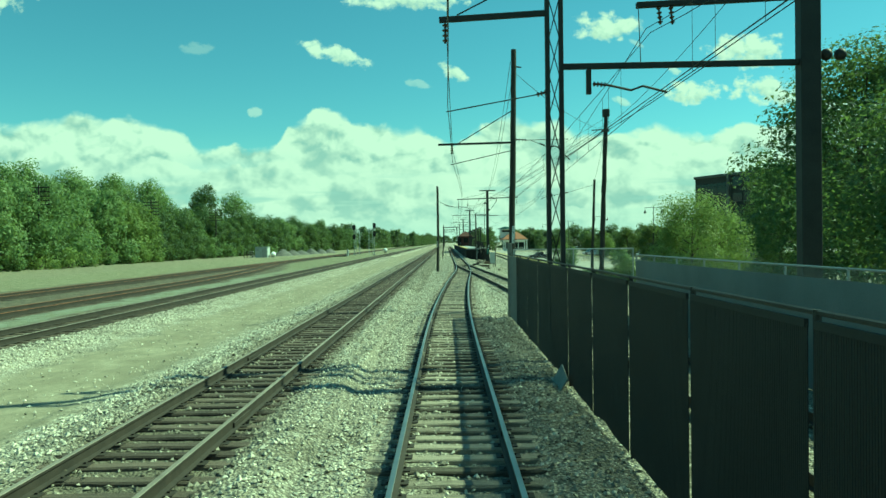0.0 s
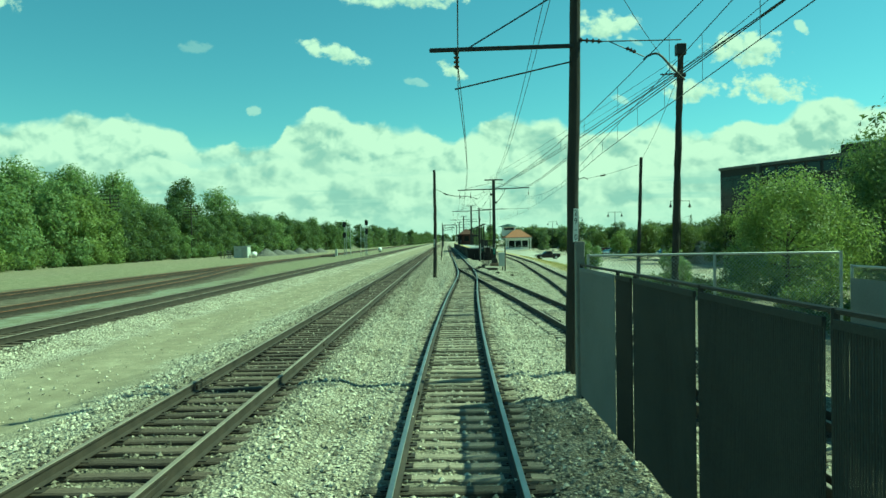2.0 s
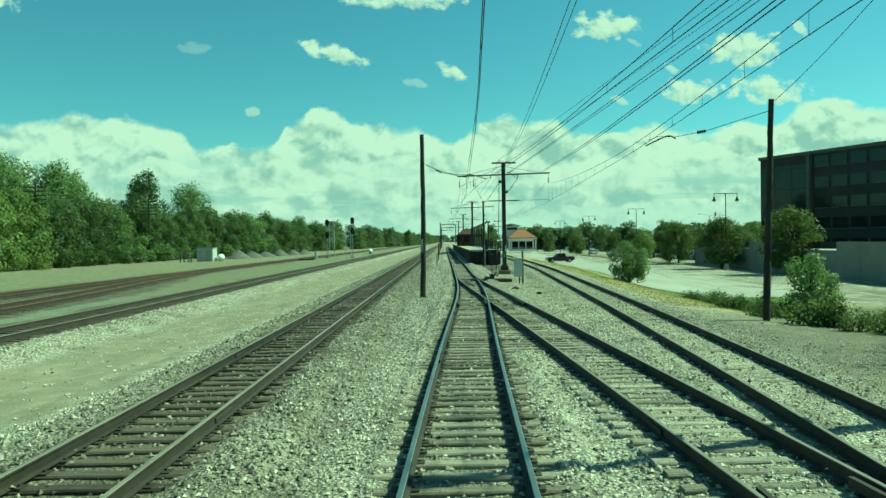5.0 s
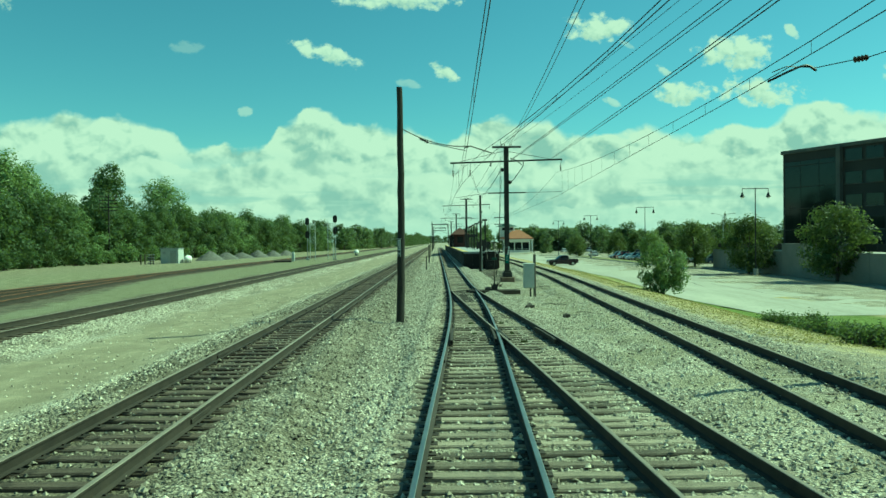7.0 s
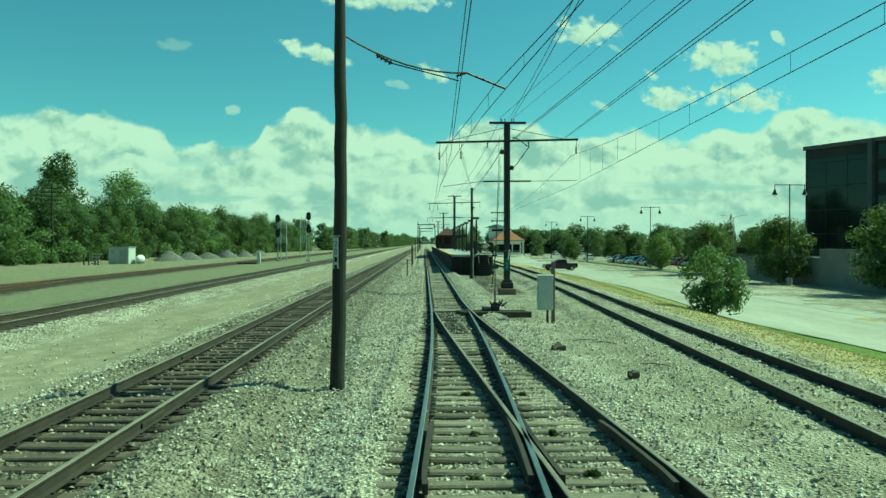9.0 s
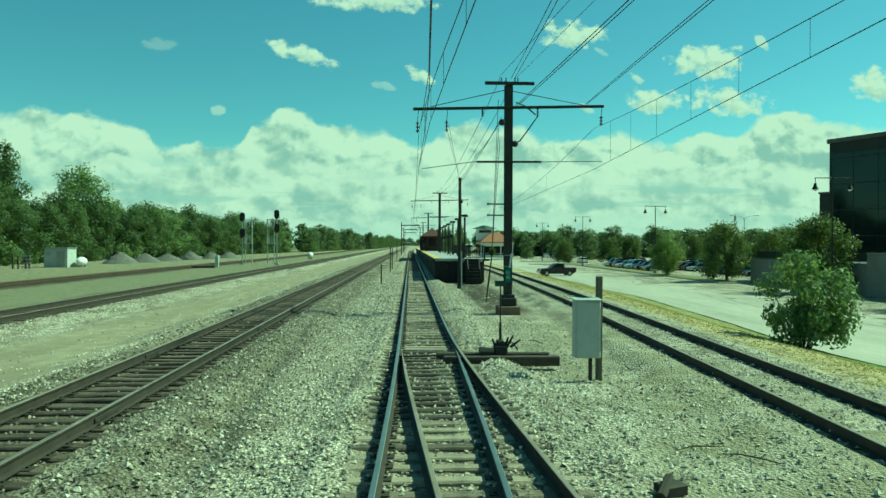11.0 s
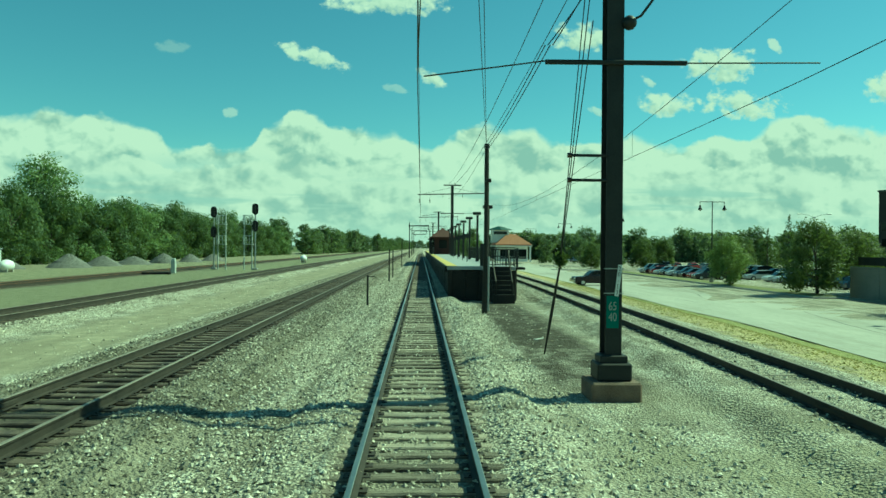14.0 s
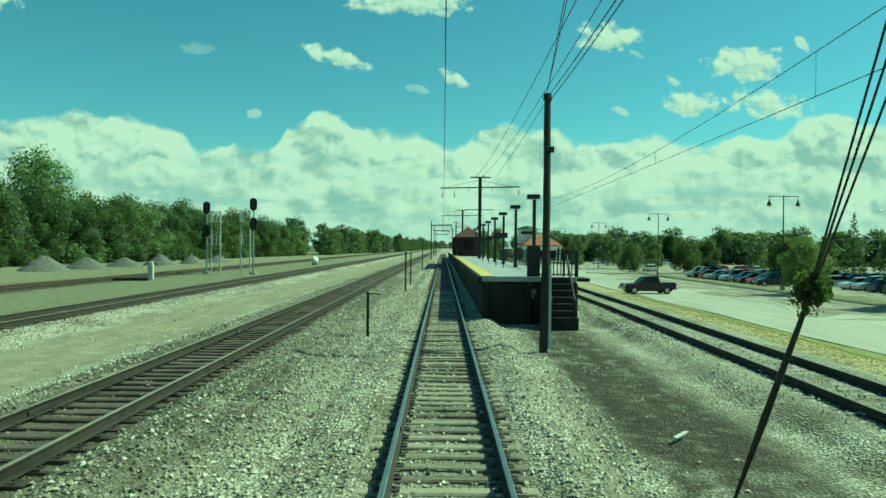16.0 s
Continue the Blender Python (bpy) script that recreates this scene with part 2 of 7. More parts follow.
def build_ground(n, b, out):
    """Crushed limestone, a pale dirt service road, grey-green cinders and weedy soil, in bands along the line."""
    p = where(n)
    xyz = n.add("ShaderNodeSeparateXYZ")
    n.link(p, xyz.inputs[0])
    far = n.noise(p, 0.25, 4.0)
    mid = n.noise(p, 1.6, 5.0, 0.6)
    fine = n.noise(p, 9.0, 5.0, 0.7)
    cell = n.add("ShaderNodeTexVoronoi")
    cell.inputs["Scale"].default_value = 17.0
    n.link(p, cell.inputs["Vector"])
    cell2 = n.add("ShaderNodeTexVoronoi")
    cell2.inputs["Scale"].default_value = 34.0
    n.link(p, cell2.inputs["Vector"])
    x = n.math("ADD", xyz.outputs[0], n.math("ADD", n.math("MULTIPLY", n.math("SUBTRACT", far, 0.5), 2.6), n.math("MULTIPLY", n.math("SUBTRACT", mid, 0.5), 1.6)))
    # stones: each cell its own grey
    grey = n.add("ShaderNodeSeparateColor")
    n.link(cell.outputs["Color"], grey.inputs[0])
    tone = n.math("ADD", n.math("MULTIPLY", grey.outputs[0], 0.55), n.math("MULTIPLY", mid, 0.5))
    ballast = n.ramp(tone, [(0.12, (0.24, 0.212, 0.163)), (0.42, (0.525, 0.475, 0.375)), (0.8, (0.84, 0.78, 0.64))])
    # shade between the stones, painted dark along the cell edges
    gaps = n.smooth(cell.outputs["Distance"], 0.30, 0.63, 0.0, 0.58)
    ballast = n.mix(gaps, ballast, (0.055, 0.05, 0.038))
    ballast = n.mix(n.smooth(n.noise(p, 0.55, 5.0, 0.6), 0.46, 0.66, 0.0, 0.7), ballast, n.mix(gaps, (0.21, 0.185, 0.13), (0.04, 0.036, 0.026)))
    # soiled streaks drawn out along the line, stronger towards the station
    along = n.add("ShaderNodeMapping")
    along.inputs["Scale"].default_value = (1.0, 0.16, 1.0)
    n.link(p, along.inputs[0])
    streak = n.noise(along.outputs[0], 1.1, 5.0, 0.62)
    soiled = n.math("MULTIPLY", n.smooth(streak, 0.43, 0.64, 0.0, 0.8), n.smooth(xyz.outputs[1], 60.0, 100.0, 0.12, 1.0))
    # a darker, coarser shoulder beside the left-hand line
    shoulder = n.math("MULTIPLY", n.smooth(xyz.outputs[0], -2.4, -3.6), n.smooth(xyz.outputs[0], -8.6, -7.6))
    soiled = n.math("ADD", soiled, n.math("MULTIPLY", n.math("MULTIPLY", shoulder, n.smooth(mid, 0.34, 0.6, 0.2, 0.8)), n.smooth(xyz.outputs[1], 40.0, 66.0, 0.6, 1.15)), clamp=True)
    # a dirty groove along the edge of our bed, near the station
    rut = n.math("ABSOLUTE", n.math("ADD", n.math("ADD", xyz.outputs[0], 2.2), n.math("MULTIPLY", n.math("SUBTRACT", mid, 0.5), 0.7)))
    rut = n.math("MULTIPLY", n.smooth(rut, 0.26, 0.05), n.smooth(xyz.outputs[1], 92.0, 101.0, 0.0, 0.75))
    soiled = n.math("MAXIMUM", soiled, rut)
    # a darker, mottled band of stones along the foot of the fence
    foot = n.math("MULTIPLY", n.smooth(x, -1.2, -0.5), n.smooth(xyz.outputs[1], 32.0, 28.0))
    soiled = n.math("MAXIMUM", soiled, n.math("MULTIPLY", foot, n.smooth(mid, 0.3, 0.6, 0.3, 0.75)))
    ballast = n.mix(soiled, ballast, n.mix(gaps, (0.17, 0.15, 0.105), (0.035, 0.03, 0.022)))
    dirt = n.ramp(n.math("ADD", n.math("MULTIPLY", mid, 0.7), n.math("MULTIPLY", fine, 0.3)), [(0.3, (0.20, 0.175, 0.12)), (0.55, (0.31, 0.275, 0.195)), (0.75, (0.44, 0.395, 0.295))])
    dirt = n.mix(n.smooth(streak, 0.42, 0.60, 0.0, 0.55), dirt, (0.205, 0.18, 0.125))
    cinder = n.ramp(n.math("ADD", n.math("MULTIPLY", mid, 0.5), n.math("MULTIPLY", fine, 0.5)), [(0.3, (0.06, 0.051, 0.038)), (0.5, (0.135, 0.116, 0.084)), (0.72, (0.27, 0.24, 0.18))])
    weedy = n.ramp(n.math("ADD", n.math("MULTIPLY", mid, 0.6), n.math("MULTIPLY", fine, 0.4)), [(0.3, (0.12, 0.12, 0.06)), (0.5, (0.25, 0.235, 0.145)), (0.72, (0.43, 0.40, 0.30))])
    grass = n.ramp(n.math("ADD", n.math("MULTIPLY", mid, 0.6), n.math("MULTIPLY", fine, 0.4)), [(0.3, (0.05, 0.07, 0.02)), (0.5, (0.10, 0.115, 0.04)), (0.72, (0.22, 0.20, 0.09))])
    soil = n.ramp(n.math("ADD", n.math("MULTIPLY", mid, 0.6), n.math("MULTIPLY", fine, 0.5)), [(0.3, (0.018, 0.014, 0.010)), (0.55, (0.048, 0.039, 0.027)), (0.8, (0.14, 0.12, 0.09))])
    # trodden places where dust fills the stones
    dusty = n.mix(n.smooth(fine, 0.35, 0.65), (0.33, 0.295, 0.22), (0.54, 0.49, 0.38))
    ballast = n.mix(n.math("MULTIPLY", n.smooth(n.noise(along.outputs[0], 0.55, 5.0, 0.6), 0.47, 0.64, 0.0, 0.55), n.smooth(xyz.outputs[1], 50.0, 95.0, 0.6, 0.9)), ballast, dusty)
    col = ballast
    # dark greasy fines between and beside the rails, with shade between the ties painted in
    fines_shade = n.add("ShaderNodeAttribute")
    fines_shade.attribute_name = "fines_shade"
    col = n.mix(fines_shade.outputs["Fac"], col, n.mix(0.85, ballast, cinder))
    road = n.math("MULTIPLY", n.smooth(x, -8.3, -9.4), n.smooth(x, -13.0, -12.0))
    col = n.mix(road, col, dirt)
    col = n.mix(n.smooth(x, -13.9, -14.4), col, cinder)
    inner = n.math("SUBTRACT", x, n.smooth(xyz.outputs[1], 75.0, 112.0, -19.8, -25.2))
    strip = n.math("MULTIPLY", n.smooth(x, -17.5, -18.2), n.smooth(inner, 0.0, 0.8))
    col = n.mix(strip, col, n.mix(n.smooth(mid, 0.35, 0.65, 0.15, 0.6), weedy, n.mix(n.smooth(xyz.outputs[1], 60.0, 90.0), (0.25, 0.285, 0.25), (0.19, 0.19, 0.12))))
    col = n.mix(n.smooth(x, -29.8, -31.0), col, weedy)
    col = n.mix(n.smooth(x, -38.0, -42.0), col, n.mix(0.5, weedy, dirt))
    col = n.mix(n.smooth(x, -58.0, -64.0), col, grass)
    # right of the line: packed dirt round the masts, then finer stone
    y = xyz.outputs[1]
    xs = n.math("ADD", xyz.outputs[0], n.math("MULTIPLY", n.math("SUBTRACT", mid, 0.5), 0.9))
    ys = n.math("ADD", y, n.math("MULTIPLY", n.math("SUBTRACT", mid, 0.5), 3.0))
    spot = n.math("MULTIPLY", n.smooth(xs, 2.7, 3.3), n.smooth(xs, 5.9, 4.9))
    spot = n.math("MULTIPLY", spot, n.math("MULTIPLY", n.smooth(ys, 103.5, 108.0), n.smooth(ys, 133.0, 129.0)))
    col = n.mix(n.math("MULTIPLY", spot, n.smooth(n.math("ADD", n.math("MULTIPLY", mid, 0.6), n.math("MULTIPLY", streak, 0.4)), 0.36, 0.54, 0.45, 1.0)), col, soil)
    # trodden, weedy fines between our bed and the platform track
    worn = n.math("MULTIPLY", n.math("MULTIPLY", n.smooth(x, 2.3, 3.6), n.smooth(x, 7.5, 6.5)), n.math("MULTIPLY", n.smooth(y, 108.0, 98.0), n.smooth(y, 52.0, 68.0)))
    col = n.mix(n.math("MULTIPLY", worn, n.smooth(n.noise(p, 0.5, 4.0), 0.38, 0.60, 0.1, 0.85)), col, n.mix(0.5, weedy, dirt))
    # dusty earth beyond the turnout, up to the weeds
    earth = n.math("MULTIPLY", n.smooth(x, 5.6, 7.2), n.smooth(y, 74.0, 60.0))
    col = n.mix(n.math("MULTIPLY", earth, n.smooth(fine, 0.3, 0.65, 0.5, 0.9)), col, n.mix(0.45, soil, dirt))
    brown = n.math("MULTIPLY", n.smooth(x, 10.5, 12.0), n.math("MULTIPLY", n.smooth(y, 56.0, 62.0), n.smooth(y, 82.0, 77.0)))
    # the bank beside the car park: dry straw next to the stone, mown green above the kerb
    verge = n.add("ShaderNodeAttribute")
    verge.attribute_name = "verge"
    v = n.math("ADD", verge.outputs["Fac"], n.math("ADD", n.math("MULTIPLY", n.math("SUBTRACT", mid, 0.5), 0.5), n.math("MULTIPLY", n.math("SUBTRACT", fine, 0.5), 0.25)))
    dry = n.ramp(n.math("ADD", n.math("MULTIPLY", mid, 0.55), n.math("MULTIPLY", fine, 0.45)), [(0.3, (0.28, 0.225, 0.10)), (0.5, (0.45, 0.365, 0.18)), (0.72, (0.60, 0.52, 0.31))])
    lawn = n.ramp(n.math("ADD", n.math("MULTIPLY", mid, 0.5), n.math("MULTIPLY", fine, 0.5)), [(0.3, (0.095, 0.135, 0.022)), (0.5, (0.155, 0.21, 0.036)), (0.72, (0.24, 0.28, 0.06))])
    mown = n.mix(n.smooth(y, 96.0, 114.0), lawn, n.mix(0.55, dry, lawn))
    col = n.mix(n.smooth(v, 0.05, 0.30, 0.0, 0.95), col, n.mix(n.smooth(v, 0.52, 0.82), dry, mown))
    col = n.mix(n.math("MULTIPLY", brown, n.smooth(mid, 0.3, 0.6, 0.4, 0.9)), col, n.mix(0.6, soil, weedy))
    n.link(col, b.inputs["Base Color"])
    b.inputs["Roughness"].default_value = 0.92
    b.inputs["Specular IOR Level"].default_value = 0.25
    stones = n.math("ADD", n.math("MULTIPLY", cell.outputs["Distance"], -0.9), n.math("MULTIPLY", cell2.outputs["Distance"], -0.4))
    smoothness = n.math("SUBTRACT", 1.0, n.math("MULTIPLY", road, 0.85))
    h = n.math("ADD", n.math("MULTIPLY", stones, smoothness), n.math("MULTIPLY", fine, 0.35))
    bumped(n, b, h, 1.0, 0.05)


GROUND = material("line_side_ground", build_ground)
STONE = surface("crushed_limestone", (0.24, 0.215, 0.165), (0.70, 0.64, 0.515), 6.0, 60.0, 0.9, bump=0.3, depth=0.004, vary=0.6, islands=True)
STONE_SOILED = surface("soiled_limestone", (0.085, 0.074, 0.056), (0.40, 0.36, 0.28), 6.0, 60.0, 0.9, bump=0.3, depth=0.004, vary=0.6, islands=True)
TIE = surface("weathered_tie_wood", (0.07, 0.058, 0.044), (0.36, 0.31, 0.24), 2.2, 22.0, 0.9, bump=0.8, depth=0.014, vary=0.5, stretch=(1.0, 7.0, 7.0))
TIE_PALE = surface("dusty_tie_wood", (0.14, 0.122, 0.095), (0.43, 0.385, 0.305), 2.2, 22.0, 0.9, bump=0.8, depth=0.014, vary=0.4, stretch=(1.0, 7.0, 7.0))
TIE_BROWN = surface("brown_tie_wood", (0.030, 0.022, 0.017), (0.155, 0.122, 0.094), 2.2, 22.0, 0.9, bump=0.7, depth=0.012, vary=0.3, stretch=(1.0, 7.0, 7.0))
TIE_DARK = surface("oil_stained_tie_wood", (0.018, 0.014, 0.011), (0.075, 0.062, 0.05), 2.2, 22.0, 0.8, bump=0.6, depth=0.012, vary=0.3, stretch=(1.0, 7.0, 7.0))
TIE_FAR = surface("distant_tie_wood", (0.05, 0.038, 0.03), (0.17, 0.135, 0.10), 2.2, 22.0, 0.9, bump=0.0, vary=0.3, islands=True)
RAIL_SHINY = surface("polished_rail_head", (0.26, 0.26, 0.25), (0.46, 0.46, 0.44), 1.5, 40.0, 0.42, metal=1.0, bump=0.08, depth=0.002)
RAIL_SIDE = surface("rusty_rail_web", (0.016, 0.0135, 0.011), (0.055, 0.044, 0.034), 3.0, 50.0, 0.75, bump=0.3, depth=0.002)
RAIL_DULL = surface("worn_brown_rail_head", (0.13, 0.112, 0.09), (0.28, 0.245, 0.20), 1.5, 40.0, 0.6, metal=0.0, bump=0.1, depth=0.002)
RAIL_ORANGE = surface("orange_rusted_rail", (0.16, 0.065, 0.03), (0.34, 0.15, 0.07), 1.5, 30.0, 0.8, bump=0.2, depth=0.002)
PLATE_GREEN = surface("weathered_dark_green_paint", (0.012, 0.040, 0.030), (0.025, 0.07, 0.052), 4.0, 30.0, 0.6, bump=0.1, depth=0.002)
GREEN_PAINT = surface("faded_green_paint", (0.012, 0.10, 0.075), (0.03, 0.17, 0.13), 4.0, 30.0, 0.6, bump=0.1, depth=0.002)
CAR_GLASS = surface("car_window_glass", (0.008, 0.010, 0.011), (0.02, 0.024, 0.026), 2.0, 10.0, 0.08, bump=0.0)
TYRE = surface("black_tyre_rubber", (0.010, 0.010, 0.010), (0.025, 0.025, 0.024), 6.0, 40.0, 0.8, bump=0.1, depth=0.003)
CHROME = surface("bright_wheel_metal", (0.45, 0.46, 0.46), (0.6, 0.6, 0.6), 4.0, 30.0, 0.3, metal=0.9, bump=0.0)
GRAVEL_PILE = surface("grey_gravel_heap", (0.085, 0.08, 0.07), (0.21, 0.20, 0.18), 3.0, 18.0, 0.95, bump=0.8, depth=0.05)
STEEL_DARK = surface("dark_painted_steel", (0.010, 0.011, 0.011), (0.032, 0.032, 0.030), 2.0, 30.0, 0.6, metal=0.1, bump=0.15, depth=0.003)
STEEL_GREY = surface("galvanised_steel", (0.28, 0.29, 0.29), (0.46, 0.47, 0.46), 5.0, 40.0, 0.45, metal=0.7, bump=0.08, depth=0.002)
WOOD_POLE = surface("creosoted_pole_wood", (0.014, 0.0132, 0.011), (0.052, 0.048, 0.040), 1.2, 26.0, 0.85, bump=0.8, depth=0.02, stretch=(5.0, 5.0, 0.5))
WOOD_GREY = surface("silvery_pole_wood", (0.05, 0.043, 0.035), (0.19, 0.165, 0.135), 1.2, 26.0, 0.85, bump=0.8, depth=0.02, stretch=(5.0, 5.0, 0.5))
FOOTING = surface("rust_stained_concrete", (0.065, 0.044, 0.032), (0.23, 0.165, 0.12), 2.0, 30.0, 0.9, bump=0.4, depth=0.01)
CONCRETE = surface("weathered_concrete", (0.24, 0.225, 0.20), (0.46, 0.44, 0.39), 2.0, 30.0, 0.9, bump=0.3, depth=0.006)
INSULATOR = surface("brown_glazed_porcelain", (0.035, 0.022, 0.016), (0.07, 0.045, 0.03), 4.0, 30.0, 0.2, bump=0.0)
WIRE = surface("oxidised_copper_wire", (0.02, 0.022, 0.02), (0.05, 0.05, 0.045), 3.0, 30.0, 0.6, metal=0.3, bump=0.0)
WHITE_PAINT = surface("white_painted_metal", (0.62, 0.63, 0.61), (0.80, 0.80, 0.77), 2.5, 30.0, 0.5, bump=0.05, depth=0.002)
GREY_BOX = surface("grey_painted_cabinet", (0.36, 0.38, 0.36), (0.52, 0.54, 0.51), 2.5, 30.0, 0.5, bump=0.05, depth=0.002)
BLACK = surface("black_paint", (0.008, 0.008, 0.008), (0.02, 0.02, 0.02), 4.0, 30.0, 0.5, bump=0.0)
YELLOW = surface("yellow_tactile_edge", (0.48, 0.355, 0.10), (0.68, 0.53, 0.18), 3.0, 40.0, 0.7, bump=0.5, depth=0.01)
PLATFORM = surface("platform_concrete", (0.25, 0.255, 0.26), (0.42, 0.42, 0.42), 0.8, 20.0, 0.8, bump=0.2, depth=0.004)
PLATFORM_SIDE = surface("creosoted_platform_boards", (0.008, 0.0075, 0.007), (0.030, 0.026, 0.022), 1.0, 20.0, 0.85, bump=0.5, depth=0.01)
TILE_ROOF = surface("orange_clay_roof", (0.20, 0.085, 0.045), (0.36, 0.16, 0.085), 2.0, 20.0, 0.8, bump=0.3, depth=0.02)
RED_ROOF = surface("dark_red_roof", (0.05, 0.022, 0.018), (0.11, 0.046, 0.036), 2.0, 20.0, 0.8, bump=0.3, depth=0.02)
WALL_WHITE = surface("white_stucco", (0.60, 0.59, 0.55), (0.78, 0.77, 0.72), 1.0, 15.0, 0.85, bump=0.2, depth=0.005)
WALL_CREAM = surface("pale_precast_panel", (0.42, 0.41, 0.37), (0.60, 0.59, 0.54), 0.5, 8.0, 0.85, bump=0.2, depth=0.005)
FACADE = surface("dark_brown_precast", (0.014, 0.0135, 0.0125), (0.036, 0.034, 0.030), 0.4, 8.0, 0.7, bump=0.2, depth=0.01)
TRIM_LIGHT = surface("grey_roof_trim", (0.05, 0.05, 0.047), (0.11, 0.11, 0.10), 1.0, 15.0, 0.7, bump=0.1, depth=0.005)
ASPHALT = surface("sun_bleached_asphalt", (0.25, 0.235, 0.195), (0.48, 0.455, 0.39), 0.35, 4.0, 0.92, bump=0.3, depth=0.01, stretch=(1.6, 0.25, 1.0))
PODIUM = surface("grey_precast_wall", (0.17, 0.165, 0.145), (0.27, 0.26, 0.235), 0.5, 8.0, 0.9, bump=0.2, depth=0.005)
BARK = surface("grey_brown_bark", (0.035, 0.028, 0.02), (0.12, 0.10, 0.08), 3.0, 20.0, 0.9, bump=0.8, depth=0.03, stretch=(4, 4, 0.6))


def build_glass(n, b, out):
    n.link(n.ramp(n.noise(local(n), 0.5), [(0.3, (0.006, 0.008, 0.009)), (0.7, (0.016, 0.02, 0.02))]), b.inputs["Base Color"])
    b.inputs["Roughness"].default_value = 0.06
    b.inputs["Specular IOR Level"].default_value = 0.3


GLASS = material("tinted_window_glass", build_glass)


def leaf_material(name, dark, mid, light):
    def build(n, b, out):
        geo = n.add("ShaderNodeNewGeometry")
        rnd = n.add("ShaderNodeObjectInfo").outputs["Random"]
        big = n.noise(local(n), 0.6, 3.0)
        f = n.math("ADD", n.math("MULTIPLY", geo.outputs["Random Per Island"], 0.5), n.math("ADD", n.math("MULTIPLY", big, 0.4), n.math("MULTIPLY", n.math("SUBTRACT", rnd, 0.4), 0.35)))
        col = n.ramp(f, [(0.15, dark), (0.5, mid), (0.9, light)])
        n.link(col, b.inputs["Base Color"])
        b.inputs["Roughness"].default_value = 0.55
        b.inputs["Specular IOR Level"].default_value = 0.3
        tr = n.add("ShaderNodeBsdfTranslucent")
        n.link(n.mix(0.45, col, (0.24, 0.30, 0.05)), tr.inputs[0])
        ms = n.add("ShaderNodeMixShader")
        ms.inputs[0].default_value = 0.48
        n.link(b.outputs[0], ms.inputs[1])
        n.link(tr.outputs[0], ms.inputs[2])
        n.link(ms.outputs[0], out.inputs[0])
    return material(name, build)


LEAF = leaf_material("spring_leaves", (0.109, 0.160, 0.064), (0.192, 0.262, 0.109), (0.307, 0.378, 0.166))
LEAF_DARK = leaf_material("dark_leaves", (0.045, 0.072, 0.033), (0.083, 0.122, 0.054), (0.145, 0.192, 0.083))
LEAF_YELLOW = leaf_material("fresh_yellow_green_leaves", (0.122, 0.166, 0.051), (0.211, 0.269, 0.090), (0.339, 0.390, 0.141))
LEAF_ROAD = leaf_material("roadside_leaves", (0.06, 0.094, 0.042), (0.108, 0.156, 0.068), (0.18, 0.236, 0.10))
PARK_LEAF = leaf_material("dark_park_leaves", (0.035, 0.055, 0.020), (0.065, 0.092, 0.033), (0.125, 0.15, 0.058))
# distant trees: the haze of the air is put into this paler, flatter colour
HAZE_LEAF = leaf_material("haze_tinted_leaves", (0.075, 0.105, 0.056), (0.12, 0.16, 0.085), (0.17, 0.21, 0.115))
NEEDLE = leaf_material("spruce_needles", (0.008, 0.018, 0.010), (0.018, 0.033, 0.018), (0.04, 0.06, 0.03))
GRASS = leaf_material("grass_blades", (0.26, 0.22, 0.10), (0.37, 0.31, 0.15), (0.46, 0.40, 0.20))


DARK_SCREEN = surface("black_fence_slat", (0.007, 0.0076, 0.0074), (0.019, 0.020, 0.0195), 0.8, 25.0, 0.7, bump=0.1, depth=0.004)
SHEER_SCREEN = surface("thin_olive_slat", (0.02, 0.021, 0.019), (0.048, 0.049, 0.043), 0.8, 25.0, 0.8, bump=0.1, depth=0.004)
GREY_SCREEN = surface("grey_windscreen_cloth", (0.15, 0.155, 0.15), (0.23, 0.235, 0.23), 0.7, 30.0, 0.85, bump=0.2, depth=0.004)

# ---- building helpers ----
def mesh_of(name, bm, mat, smooth=False):
    me = bpy.data.meshes.new(name)
    bm.to_mesh(me)
    bm.free()
    for m in (mat if isinstance(mat, (list, tuple)) else [mat]):
        me.materials.append(m)
    if smooth:
        for poly in me.polygons:
            poly.use_smooth = True
    return me


def part(name, bm, mat, parent=None, label="", smooth=False):
    """One bmesh as one mesh object, under a thing or a part."""
    ob = new(name, mesh_of(name, bm, mat, smooth))
    ob.parent = parent
    return tagged(ob, label)


def thing(name, at=(0, 0, 0), label="", category="", group="", kind="", turn=0.0):
    ob = new(name)
    ob.empty_display_size = 0.2
    ob.matrix_world = Matrix.Translation(at) @ Matrix.Rotation(turn, 4, "Z")
    return tagged(ob, label, category, group, kind)


def pydata(name, verts, faces, mat, parent=None, label="", kind=""):
    me = bpy.data.meshes.new(name)
    me.from_pydata(verts if isinstance(verts, list) else verts.tolist(), [], faces if isinstance(faces, list) else faces.tolist())
    me.update()
    me.materials.append(mat)
    ob = new(name, me)
    ob.parent = parent
    return tagged(ob, label, kind=kind)


def box(bm, size, at=(0, 0, 0), turn=None, bevel=0.0):
    """A bevelled box into bm; at is its middle."""
    m = Matrix.Translation(at) @ (turn.to_4x4() if turn else Matrix()) @ Matrix.Diagonal((*size, 1.0))
    made = bmesh.ops.create_cube(bm, size=1.0, matrix=m)["verts"]
    if bevel:
        edges = {e for v in made for e in v.link_edges}
        bmesh.ops.bevel(bm, geom=list(edges), offset=bevel, segments=1, affect="EDGES", profile=0.5)
    return bm


